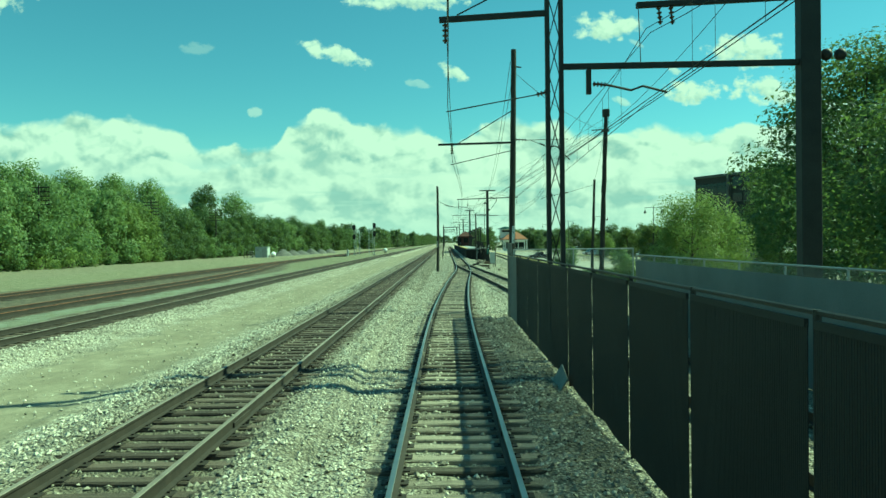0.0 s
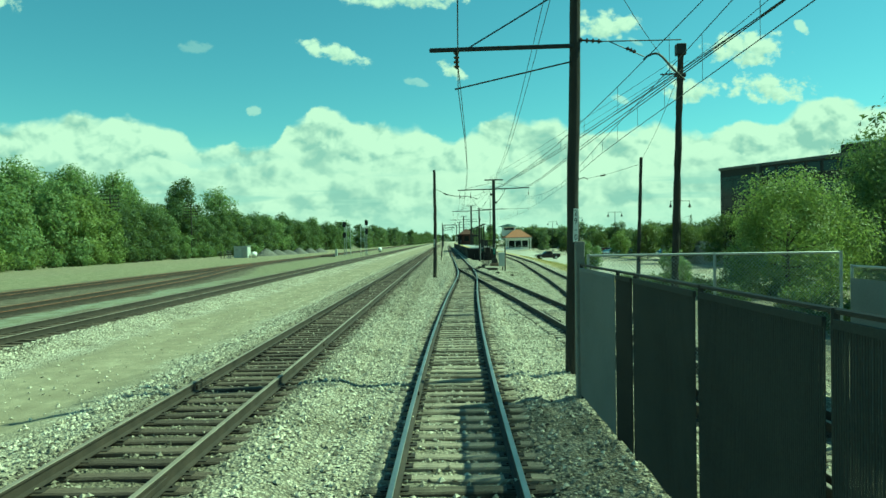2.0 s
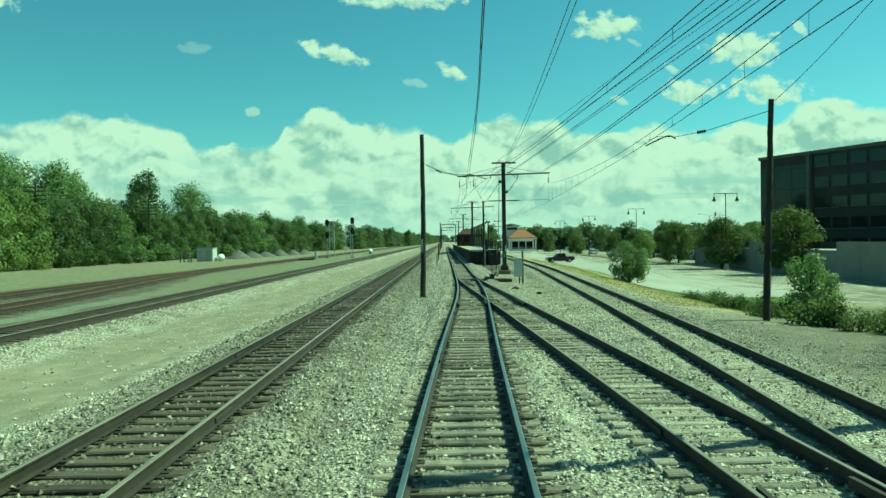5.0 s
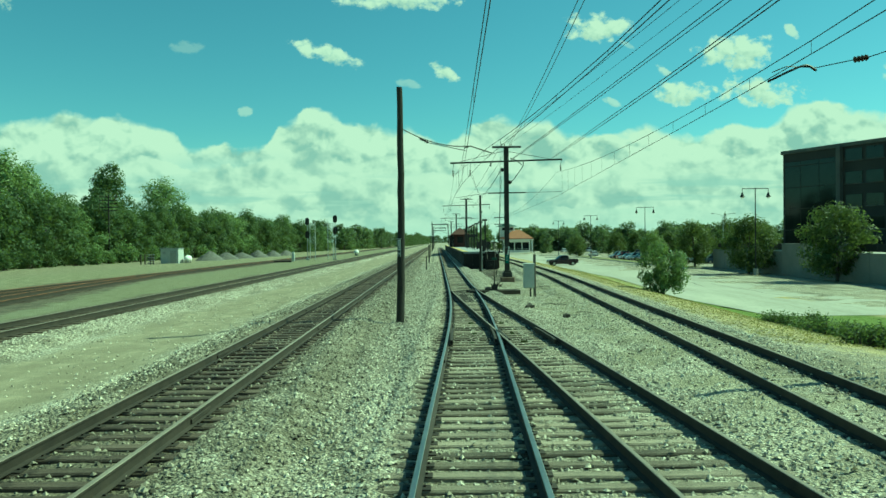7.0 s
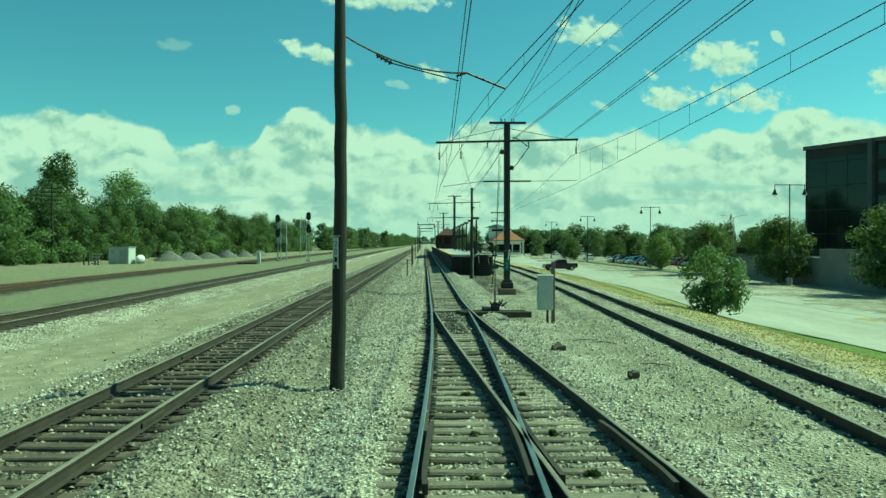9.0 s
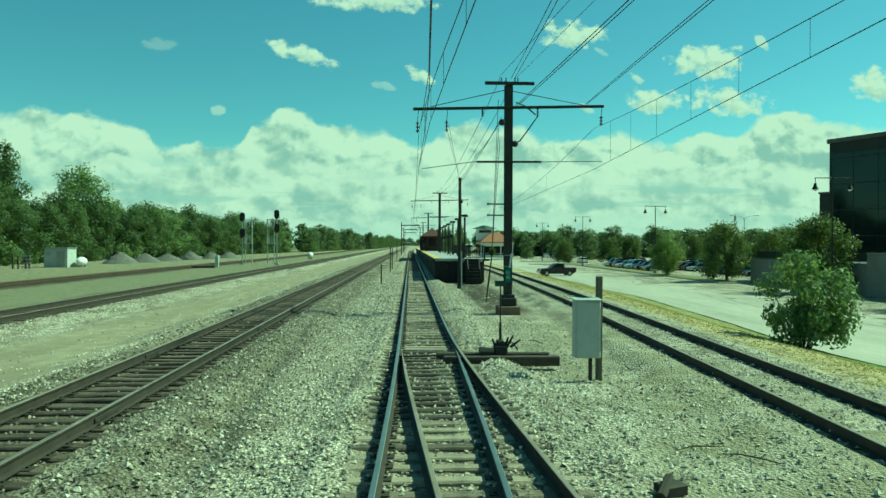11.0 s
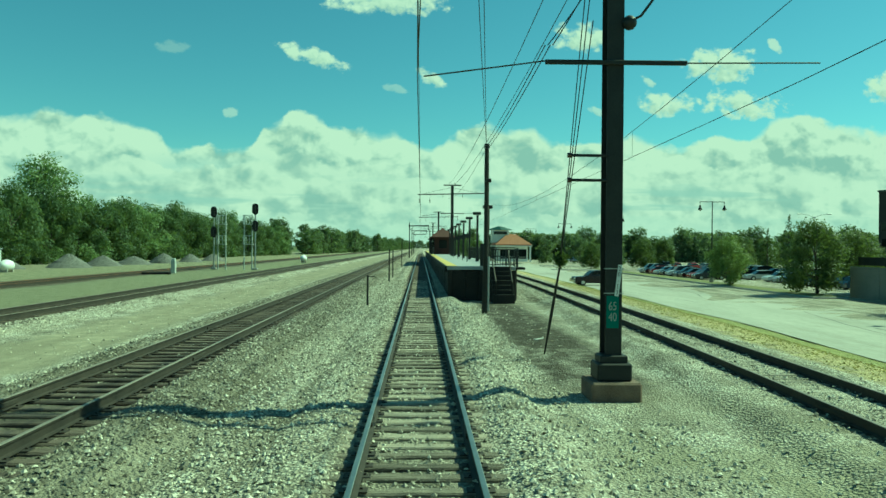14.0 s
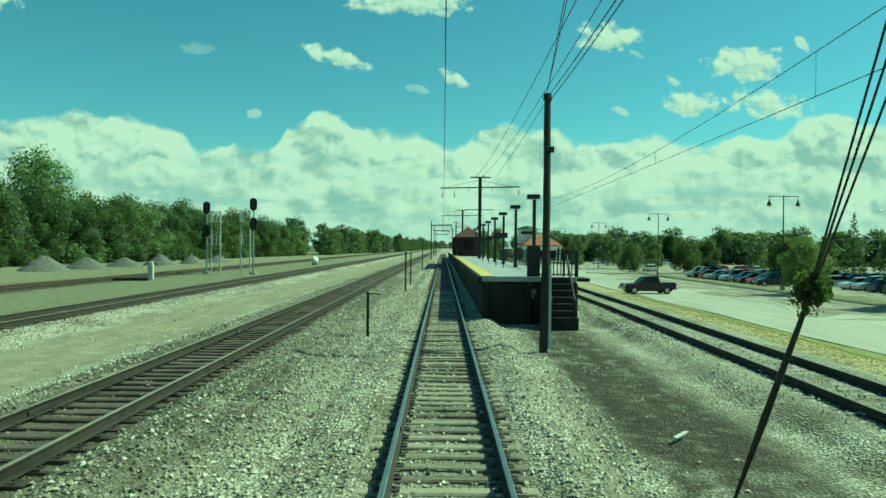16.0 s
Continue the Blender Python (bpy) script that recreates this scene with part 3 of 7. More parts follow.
def new_box(size, at=(0, 0, 0), turn=None, bevel=0.0):
    return box(bmesh.new(), size, at, turn, bevel)


def rod(bm, a, b, r1, r2=None, sides=8, caps=True):
    """A straight tapered round bar from a to b."""
    a, b = Vector(a), Vector(b)
    d = b - a
    turn = d.to_track_quat("Z", "Y").to_matrix().to_4x4()
    bmesh.ops.create_cone(bm, cap_ends=caps, segments=sides, radius1=r1, radius2=r1 if r2 is None else r2, depth=d.length, matrix=Matrix.Translation((a + b) / 2) @ turn)
    return bm


def new_rod(a, b, r1, r2=None, sides=8):
    return rod(bmesh.new(), a, b, r1, r2, sides)


def tube(bm, pts, radii, sides=8, cap=True):
    """A round bar along points, with one radius or a list."""
    pts = [Vector(p) for p in pts]
    if not isinstance(radii, (list, tuple)):
        radii = [radii] * len(pts)
    rings = []
    for i, p in enumerate(pts):
        d = (pts[min(i + 1, len(pts) - 1)] - pts[max(i - 1, 0)]).normalized()
        side = d.cross(Vector((0, 0, 1)))
        side = side.normalized() if side.length > 0.05 else Vector((1, 0, 0))
        up = side.cross(d).normalized()
        rings.append([bm.verts.new(p + (side * math.cos(a) + up * math.sin(a)) * radii[i]) for a in [2 * math.pi * k / sides for k in range(sides)]])
    for r, s in zip(rings, rings[1:]):
        for k in range(sides):
            bm.faces.new((r[k], r[(k + 1) % sides], s[(k + 1) % sides], s[k]))
    if cap:
        bm.faces.new(rings[0][::-1])
        bm.faces.new(rings[-1])
    return bm


def sag(a, b, drop, steps=14):
    """Points of a hanging wire."""
    a, b = Vector(a), Vector(b)
    return [a.lerp(b, i / steps) - Vector((0, 0, drop * 4 * (i / steps) * (1 - i / steps))) for i in range(steps + 1)]


def smooth_line(ys, xs):
    """A lateral offset along the line, eased over a few metres."""
    gy = np.arange(-60.0, 900.0, 1.0)
    gx = np.interp(gy, ys, xs)
    k = np.exp(-0.5 * (np.arange(-12, 13) / 4.0) ** 2)
    k /= k.sum()
    gx = np.convolve(np.pad(gx, 12, mode="edge"), k, mode="valid")
    return lambda y: float(np.interp(y, gy, gx))


# ---- ground ----
OUR_X = smooth_line([-60, 24, 30, 38, 44, 52, 60, 65, 71, 76, 82, 90, 900], [-1.85, -1.85, -1.78, -1.62, -1.43, -1.17, -0.85, -0.62, -0.35, -0.19, -0.06, 0, 0])
DIV_X = smooth_line([-60, 14, 22, 30, 38, 48, 56, 64, 71, 80, 86, 92, 900], [3.1, 3.1, 3.08, 2.98, 2.72, 2.32, 1.92, 1.54, 1.14, 0.62, 0.28, 0.0, 0])
MAIN_X = smooth_line([-60, 14, 22, 30, 38, 45, 51, 66, 79, 92, 104, 117, 136, 160, 900], [3.1, 3.1, 3.12, 3.32, 3.75, 4.3, 4.8, 5.87, 6.58, 7.28, 7.95, 8.4, 8.85, 9.1, 9.1])
LEFT_X = -5.96
F1_X, F3_X = -15.75, -27.0
F2_X = smooth_line([-60, 55, 75, 95, 115, 900], [-20.9, -20.9, -22.0, -24.8, -27.0, -27.0])


LOT_X = smooth_line([-60, 60, 87, 96, 104, 120, 132, 900], [15.0, 15.0, 16.6, 16.1, 15.8, 17.7, 18.1, 18.3])
LOT_Z = -1.28


def step(v, a, b):
    t = min(1.0, max(0.0, (v - a) / (b - a)))
    return t * t * (3 - 2 * t)


def nearest_track(x, y):
    """Distance to the nearest of the ballasted tracks, the height of its ties, how full its cribs are and how dark with
    dirt and painted shade.
    """
    best = (abs(x - LEFT_X), 0.147, -0.055, 1.0)
    got = abs(x - OUR_X(y))
    if 56 < y < 91 and OUR_X(y) < x < DIV_X(y):
        got = 0.0
    best = min(best, (got, -0.023, -0.055, 0.5))
    if y < 91:
        best = min(best, (abs(x - DIV_X(y)), -0.023, -0.03, 0.2))
    return min(best, (abs(x - MAIN_X(y)), -0.023 + 0.035 * step(y, 46, 54), -0.008, 0.1))


def fines_shade_at(x, y):
    """How dark a place is with greasy dirt and painted crib shade, between the ends of a track's ties."""
    near, top, fill, dark = nearest_track(x, y)
    f = (1 - step(near, 0.85, 1.4)) * dark
    if x < -13:
        f = max(1 - step(min(abs(x - F1_X), abs(x - F2_X(y)), abs(x - F3_X)), 1.0, 1.7), 0.0)
    return f


def ground_z(x, y):
    z = -0.05
    # bed of the main line on the left
    z += 0.20 * step(x, -8.6, -7.4) * (1 - step(x, -4.4, -3.2))
    # shallow dip between the beds and the road
    z -= 0.10 * step(x, -13.6, -12.6) * (1 - step(x, -9.6, -8.6))
    # the yard on the far left
    z += 0.13 * (1 - step(x, -14.0, -13.0))
    # shoulder to the right of our bed, towards the masts
    o = OUR_X(y)
    d = DIV_X(y) if y < 92 else o
    m = MAIN_X(y)
    lo, hi = max(o, d) + 1.7, m - 1.6
    if hi > lo + 0.6 and y > 88:
        z -= 0.16 * step(x, lo, lo + 0.8) * (1 - step(x, hi - 0.8, hi))
    z -= 0.12 * step(x, m + 1.5, m + 2.4)
    # bank down to the car park
    edge = LOT_X(y)
    z -= 1.13 * step(x, m + 3.0, edge) * step(y, 52, 84)
    if y > 92:
        z -= 0.06 * math.exp(-((x + 2.2 + 0.25 * noise.noise((0.0, y * 0.5, 2.0))) / 0.24) ** 2) * step(y, 92, 101)
    n = noise.noise((x * 0.9, y * 0.9, 3.0)) * 0.022 + noise.noise((x * 0.23, y * 0.23, 8.0)) * 0.03
    if x < -13:
        return z + n - 0.05 * fines_shade_at(x, y)
    near, top, fill, dark = nearest_track(x, y)
    lump = noise.noise((x * 0.7, y * 0.45, 21.0))
    # stones banked up against the ends of the ties, cribs filled almost to their tops
    ridge = step(near, 1.0 + 0.16 * lump, 1.28 + 0.16 * lump) * (1 - step(near, 1.7, 2.3))
    high = top + 0.025 + 0.03 * lump + (0.07 * step(near, 1.1, 1.6) if y > 88 and -1 < x < 4 else 0.0)
    if 24 < y < 56 and OUR_X(y) + 1.6 < x < DIV_X(y) - 0.9:
        high -= 0.11 * step(y, 24, 30) * (1 - step(y, 50, 56)) * (1 + 0.5 * lump)
    z += (high - z) * ridge
    crib = 1 - step(near, 1.0 + 0.16 * lump, 1.28 + 0.16 * lump)
    low = top + fill + noise.noise((x * 1.9, y * 1.9, 5.0)) * 0.03 + n * 0.3
    if y < 34 and x > OUR_X(y):
        low -= 0.03
    return z + (low - z) * crib + n * (1 - crib)


def verge_at(x, y):
    """From 0 at the foot of the platform track's ballast to 1 at the car park."""
    a = MAIN_X(y) + 1.25
    return max(0.0, min(1.0, (x - a) / (LOT_X(y) - a))) * step(y, 60, 78)


def build_ground_sheet():
    xs = [-4000, -1500, -600, -250, -130, -90, -70] + list(np.arange(-60, -29, 2.0)) + list(np.arange(-29, -16, 0.6)) + list(np.arange(-16, 20.01, 0.25)) + list(np.arange(21, 60, 3.0)) + [75, 110, 180, 350, 800, 2000, 4000]
    ys = [-300, -100, -40, -20, -8] + list(np.arange(0, 60, 0.6)) + list(np.arange(60, 150, 0.75)) + list(np.arange(150, 330, 5.0)) + [360, 420, 520, 700, 1000, 1600, 2600, 4500]
    verts = [(float(x), float(y), ground_z(x, y) if -70 <= x <= 800 and y < 800 else -0.05) for y in ys for x in xs]
    w = len(xs)
    faces = [(j * w + i, j * w + i + 1, (j + 1) * w + i + 1, (j + 1) * w + i) for j in range(len(ys) - 1) for i in range(w - 1)]
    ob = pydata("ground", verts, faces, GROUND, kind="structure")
    at = ob.data.attributes.new("fines_shade", "FLOAT", "POINT")
    at.data.foreach_set("value", [fines_shade_at(v[0], v[1]) if -70 < v[0] < 30 and -20 < v[1] < 500 else 0.0 for v in verts])
    at = ob.data.attributes.new("verge", "FLOAT", "POINT")
    at.data.foreach_set("value", [verge_at(v[0], v[1]) if 8 < v[0] < 22 and 40 < v[1] < 330 else 0.0 for v in verts])
    for poly in ob.data.polygons:
        poly.use_smooth = True
    tagged(ob, "pale crushed limestone ballast, dirt service road and weedy verge", "ground")


build_ground_sheet()

# ---- tracks ----
RAIL_H = 0.188


def rail_mesh(line, y0, y1, top, offset, pace, head, taper0=False, taper1=False):
    """A flat-bottomed rail along a line; the two materials are web and head."""
    prof = [(-0.07, 0), (0.07, 0), (0.07, 0.012), (0.012, 0.03), (0.012, 0.141), (0.036, 0.151), (0.036, 0.181), (0.028, RAIL_H), (-0.028, RAIL_H), (-0.036, 0.181), (-0.036, 0.151), (-0.012, 0.141), (-0.012, 0.03), (-0.07, 0.012)]
    ys = [q for q in np.arange(y0, y1, pace) if q < 165 or int(q - y0) % 4 == 0] + [y1]
    verts, faces, k = [], [], len(prof)
    for i, y in enumerate(ys):
        thin = 1.0
        if taper0:
            thin = min(1.0, 0.15 + (y - y0) / 4.0)
        if taper1:
            thin = min(1.0, 0.15 + (y1 - y) / 4.0)
        c = line(y) + offset
        verts += [(c + px * thin, float(y), top - RAIL_H + pz) for px, pz in prof]
    for i in range(len(ys) - 1):
        for j in range(k):
            a, b = i * k + j, i * k + (j + 1) % k
            faces.append((a, b, b + k, a + k))
    faces.append(tuple(range(k)))
    faces.append(tuple(reversed(range((len(ys) - 1) * k, len(ys) * k))))
    me = bpy.data.meshes.new("rail")
    me.from_pydata(verts, [], faces)
    me.materials.append(RAIL_SIDE)
    me.materials.append(head)
    for i in range(len(ys) - 1):
        for j in (6, 7, 8):
            me.polygons[i * k + j].material_index = 1
    return me


def tie_mesh(length, seed, width=0.23, depth=0.17, cuts=6):
    """A rough-sawn timber: worn arrises, a slightly uneven top, split ends."""
    rng = random.Random(seed)
    verts, faces = [], []
    for i in range(cuts + 1):
        x = -length / 2 + length * i / cuts
        w = width / 2 + rng.uniform(-0.008, 0.008)
        t = rng.uniform(-0.010, 0.004)
        c = 0.016 + rng.uniform(0, 0.012)
        verts += [(x, -w, -depth), (x, w, -depth), (x, w, t - c), (x, w - c, t), (x, -w + c, t), (x, -w, t - c)]
    for i in range(cuts):
        for j in range(1, 6):
            a, b = i * 6 + j, i * 6 + (j + 1) % 6
            faces.append((a, b, b + 6, a + 6))
    faces.append((0, 5, 4, 3, 2, 1))
    e = cuts * 6
    faces.append((e, e + 1, e + 2, e + 3, e + 4, e + 5))
    return verts, faces


TIE_MESHES = {}


def tie_object(length, mat, at, yaw, parent, rng):
    key = (round(length * 2) / 2, mat.name, rng.randrange(5))
    if key not in TIE_MESHES:
        v, f = tie_mesh(key[0], hash(key[2]) + int(key[0] * 10))
        me = bpy.data.meshes.new("tie")
        me.from_pydata(v, [], f)
        me.materials.append(mat)
        TIE_MESHES[key] = me
    ob = new("tie", TIE_MESHES[key])
    ob.parent = parent
    ob.matrix_world = Matrix.Translation(at) @ Matrix.Rotation(yaw, 4, "Z") @ Matrix.Diagonal((length / key[0], rng.uniform(0.92, 1.08), 1, 1))
    return ob


def tie_stuff(items, mat, parent):
    """Many far ties in one mesh."""
    verts, faces = [], []
    for i, (length, at, yaw) in enumerate(items):
        v, f = tie_mesh(length, i % 7, cuts=2)
        c, s = math.cos(yaw), math.sin(yaw)
        o = len(verts)
        verts += [(at[0] + p[0] * c - p[1] * s, at[1] + p[0] * s + p[1] * c, at[2] + p[2]) for p in v]
        faces += [tuple(o + k for k in g) for g in f]
    if items:
        pydata("distant_tie", verts, faces, mat, parent, kind="stuff")


def plate_stuff(items, parent):
    """Tie plates and spike heads under the rails, in one mesh."""
    verts, faces = [], []
    for x, y, z in items:
        for (cx, cy, cz, sx, sy, sz) in ((0, 0, 0.006, 0.17, 0.09, 0.006), (0.095, 0.03, 0.018, 0.016, 0.016, 0.014), (-0.095, -0.03, 0.018, 0.016, 0.016, 0.014)):
            o = len(verts)
            for dx, dy, dz in ((-1, -1, -1), (1, -1, -1), (1, 1, -1), (-1, 1, -1), (-1, -1, 1), (1, -1, 1), (1, 1, 1), (-1, 1, 1)):
                verts.append((x + cx + dx * sx, y + cy + dy * sy, z + cz + dz * sz))
            faces += [tuple(o + k for k in f) for f in ((4, 5, 6, 7), (0, 1, 5, 4), (1, 2, 6, 5), (2, 3, 7, 6), (3, 0, 4, 7))]
    pydata("rail_fastening", verts, faces, RAIL_SIDE, parent, kind="stuff")


def track(label, rails, ties, near, top, mat, far_mat, head, pace=0.5, y_far=(140, 420), seed=1, group="railway tracks"):
    """rails: (line, y0, y1, offset, taper0, taper1). ties: function of y giving middle x, length, yaw, or None. near: the stretch whose ties are pieces of their own."""
    rng = random.Random(seed)
    th = thing("railway_track", (rails[0][0](near[0]), near[0], top - RAIL_H), label, "railway track", group)
    inv = th.matrix_world.inverted()
    for line, y0, y1, offset, t0, t1 in rails:
        ob = new("rail", rail_mesh(line, y0, y1, top, offset, 1.0, head, t0, t1))
        ob.parent = th
        ob.matrix_parent_inverse = inv
    far, plates = [], []
    y = min(near[0], y_far[0])
    while y < y_far[1]:
        y += pace * rng.uniform(0.9, 1.1)
        got = ties(y)
        if not got:
            continue
        cx, length, m = got
        z = top - RAIL_H - 0.005 + rng.uniform(-0.008, 0.006)
        yaw = rng.uniform(-0.018, 0.018)
        cx += rng.uniform(-0.05, 0.05)
        if near[0] <= y < near[1]:
            ob = tie_object(length, m or mat, (cx, y, z), yaw, None, rng)
            ob.parent = th
            ob.matrix_parent_inverse = inv
            for line, y0, y1, offset, t0, t1 in rails:
                if y0 <= y <= y1:
                    plates.append((line(y) + offset, y, z))
        elif y_far[0] <= y:
            far.append((length, (cx, y, z), yaw))
    # bolted joint bars on the web of each rail
    for line, y0, y1, offset, t0, t1 in rails:
        for q in np.arange(max(y0, near[0]) + 4.0 + (offset > 0) * 5.5, min(y1, near[1]), 11.9):
            bm = bmesh.new()
            for sx in (-1, 1):
                box(bm, (0.03, 0.9, 0.075), (line(q) + offset + sx * 0.026, float(q), top - RAIL_H + 0.075), None, 0.006)
            ob = part("joint_bar", bm, RAIL_SIDE, th)
            ob.matrix_parent_inverse = inv
    before = set(bpy.data.objects)
    tie_stuff(far, far_mat, th)
    if plates:
        plate_stuff(plates, th)
    for ob in set(bpy.data.objects) - before:
        ob.matrix_parent_inverse = inv
    return th


def our_ties(y):
    o, d = OUR_X(y), DIV_X(y)
    if 56 < y < 93:
        dark = TIE_DARK if 84.5 < y < 92.5 else None
        return ((o + d) / 2, 2.6 + abs(d - o), dark)
    return (o, 2.6, None)


track("weathered timber-tied track with polished steel rails in pale ballast",
      [(OUR_X, -20, 600, -0.7525, False, False), (OUR_X, -20, 91.5, 0.7525, False, True), (DIV_X, 92, 600, 0.7525, False, False)],
      our_ties, (3, 153), 0.165, TIE, TIE_FAR, RAIL_SHINY, 0.5, (153, 420), 1)
track("dark rusty turnout track curving in to join the line beside it",
      [(DIV_X, 18, 92, 0.7525, False, False), (DIV_X, 18, 91.5, -0.7525, False, True)],
      lambda y: (DIV_X(y), 2.6, None) if 51 < y < 56 else (((DIV_X(y) + MAIN_X(y)) / 2, 2.6 + abs(MAIN_X(y) - DIV_X(y)), None) if 20 < y <= 51 else None),
      (20, 56), 0.165, TIE_PALE, TIE_FAR, RAIL_DULL, 0.5, (20, 56), 2)
track("dark rusty platform track curving past the car park",
      [(MAIN_X, -10, 500, -0.7525, False, False), (MAIN_X, -10, 500, 0.7525, False, False)],
      lambda y: (MAIN_X(y), 2.6, None) if y > 51 else None,
      (51, 185), 0.20, TIE_PALE, TIE_FAR, RAIL_DULL, 0.5, (185, 330), 3)
track("brown timber-tied main line with worn rails, slightly raised",
      [(lambda y: LEFT_X, -20, 900, -0.7525, False, False), (lambda y: LEFT_X, -20, 900, 0.7525, False, False)],
      lambda y: (LEFT_X, 2.6, None), (3, 150), 0.34, TIE_BROWN, TIE_FAR, RAIL_DULL, 0.52, (150, 420), 4)


def turnout_iron(ya, stock, other, label):
    """Crossing nose with wing rails, and guard rails opposite to it."""
    th = thing("track_crossing", (stock(ya) + 0.7525, ya, 0.0), label, "track crossing", "track crossings")
    inv = th.matrix_world.inverted()

    def put_rail(name, pts, head=RAIL_SIDE):
        prof = [(-0.033, 0.02), (0.033, 0.02), (0.033, 0.145), (-0.033, 0.145)]
        verts, faces = [], []
        for x, y in pts:
            verts += [(x + a, y, b) for a, b in prof]
        for i in range(len(pts) - 1):
            for j in range(4):
                a, b = i * 4 + j, i * 4 + (j + 1) % 4
                faces.append((a, b, b + 4, a + 4))
        faces += [(3, 2, 1, 0), tuple(range(len(pts) * 4 - 4, len(pts) * 4))]
        ob = pydata(name, verts, faces, head, th)
        ob.matrix_parent_inverse = inv
    ys = np.linspace(-1.5, 1.5, 12)
    flare = lambda q: 0.06 * max(0.0, abs(q) - 1.0)
    put_rail("guard_rail", [(stock(ya + q) - 0.7525 + 0.12 + flare(q), ya + q) for q in ys])
    put_rail("guard_rail", [(other(ya + q) + 0.7525 - 0.12 - flare(q), ya + q) for q in ys])
    put_rail("wing_rail", [(stock(ya + q) + 0.7525 - 0.11 - 0.02 * max(0.0, q), ya + q) for q in np.linspace(-1.2, 1.8, 8)])
    put_rail("wing_rail", [(other(ya + q) - 0.7525 + 0.11 + 0.02 * max(0.0, q), ya + q) for q in np.linspace(-1.2, 1.8, 8)])
    bm = new_box((0.42, 2.2, 0.05), ((stock(ya) + other(ya)) / 2, ya - 0.3, 0.015), None, 0.008)
    ob = part("base_plate", bm, RAIL_SIDE, th)
    ob.matrix_parent_inverse = inv


turnout_iron(70.6, OUR_X, DIV_X, "dark steel crossing nose with guard rails in the turnout")
turnout_iron(43.2, DIV_X, MAIN_X, "rusty steel crossing nose with guard rails in the yard turnout")
for lx, head, seed, end in ((lambda y: F1_X, RAIL_DULL, 5, 900), (F2_X, RAIL_ORANGE, 6, 112), (lambda y: F3_X, RAIL_ORANGE, 7, 500)):
    track("distant freight yard track with rust-orange rails" if head == RAIL_ORANGE else "distant freight main line with brown rails on a dark bed",
          [(lx, -20, end, -0.7525, False, False), (lx, -20, end, 0.7525, False, False)],
          lambda y, lx=lx, end=end: (lx(y), 2.6, None) if y < min(end, 300) else None, (-9, -9), 0.27, TIE_BROWN, TIE_FAR, head, 0.55, (10, 300), seed)

# ---- masts, wires and line-side equipment ----
def letters(text, size, at, turn, mat, parent, name="lettering", squash=1.0):
    """Words or numbers as a thin mesh."""
    cu = bpy.data.curves.new(name, "FONT")
    cu.body, cu.size, cu.extrude = text, size, 0.002
    cu.align_x, cu.align_y = "CENTER", "CENTER"
    tmp = new("lettering_source", cu)
    bpy.context.view_layer.update()
    me = bpy.data.meshes.new_from_object(tmp.evaluated_get(bpy.context.evaluated_depsgraph_get()))
    bpy.data.objects.remove(tmp)
    bpy.data.curves.remove(cu)
    me.materials.clear()
    me.materials.append(mat)
    ob = new(name, me)
    ob.parent = parent
    ob.matrix_local = Matrix.Translation(at) @ turn.to_4x4() @ Matrix.Diagonal((squash, 1, 1, 1))
    return ob


FACING = Euler((radians(90), 0, 0)).to_matrix()


def insulator(bm, a, b, r=0.06, sheds=4):
    a, b = Vector(a), Vector(b)
    rod(bm, a, b, r * 0.4, sides=6)
    for i in range(sheds):
        p = a.lerp(b, (i + 0.5) / sheds)
        d = (b - a).normalized() * 0.018
        rod(bm, p - d, p + d, r, r * 0.75, 8)
    return bm


def wood_pole(at, height, r0, r1, label, lean=(0, 0), bend=0.0, mat=None, group="timber poles"):
    """A rough round pole: slightly bowed and uneven."""
    th = thing("utility_pole", at, label, "utility pole", group)
    rng = random.Random(int(at[1] * 10))
    pts, radii = [], []
    for i in range(15):
        t = i / 14
        pts.append((lean[0] * t + bend * math.sin(math.pi * t) + rng.uniform(-0.012, 0.012), lean[1] * t + rng.uniform(-0.012, 0.012), -0.25 + (height + 0.25) * t))
        radii.append((r0 + (r1 - r0) * t) * rng.uniform(0.97, 1.03))
    part("shaft", tube(bmesh.new(), pts, radii, 14), mat or WOOD_POLE, th, smooth=False)
    return th


def arm(th, a, b, w=0.1, h=0.12, mat=None, name="crossarm", label=""):
    a, b = Vector(a), Vector(b)
    d = b - a
    turn = d.to_track_quat("X", "Z").to_matrix()
    return part(name, new_box((d.length, w, h), (a + b) / 2, turn, 0.012), mat or STEEL_DARK, th, label)


def smooth_wire(pts, steps=8):
    """A wire eased through a few supports (heights and offsets run smoothly along the line)."""
    pts = [Vector(p) for p in pts]
    out = []
    for i in range(len(pts) - 1):
        a, b, c, d = pts[max(i - 1, 0)], pts[i], pts[i + 1], pts[min(i + 2, len(pts) - 1)]
        for k in range(steps):
            t = k / steps
            out.append(0.5 * ((2 * b) + (c - a) * t + (2 * a - 5 * b + 4 * c - d) * t * t + (3 * b - a - 3 * c + d) * t ** 3))
    return out + [pts[-1]]


# timber pole with the number plate and the bracket over our track
p = wood_pole((0.87, 33.0, -0.05), 11.3, 0.146, 0.112, "tall dark creosoted timber pole with a painted number plate", (0.22, -0.1))
arm(p, (-3.1, -0.15, 7.22), (0.1, -0.15, 7.28), 0.07, 0.09, name="bracket_arm")
part("stay_wire", tube(bmesh.new(), [(-2.2, -0.15, 7.28), (0.18, -0.1, 8.7)], 0.018, 5), WIRE, p)
part("steady_wire", tube(bmesh.new(), [(-2.55, -0.15, 6.35), (0.15, -0.15, 6.95)], 0.018, 5), WIRE, p)
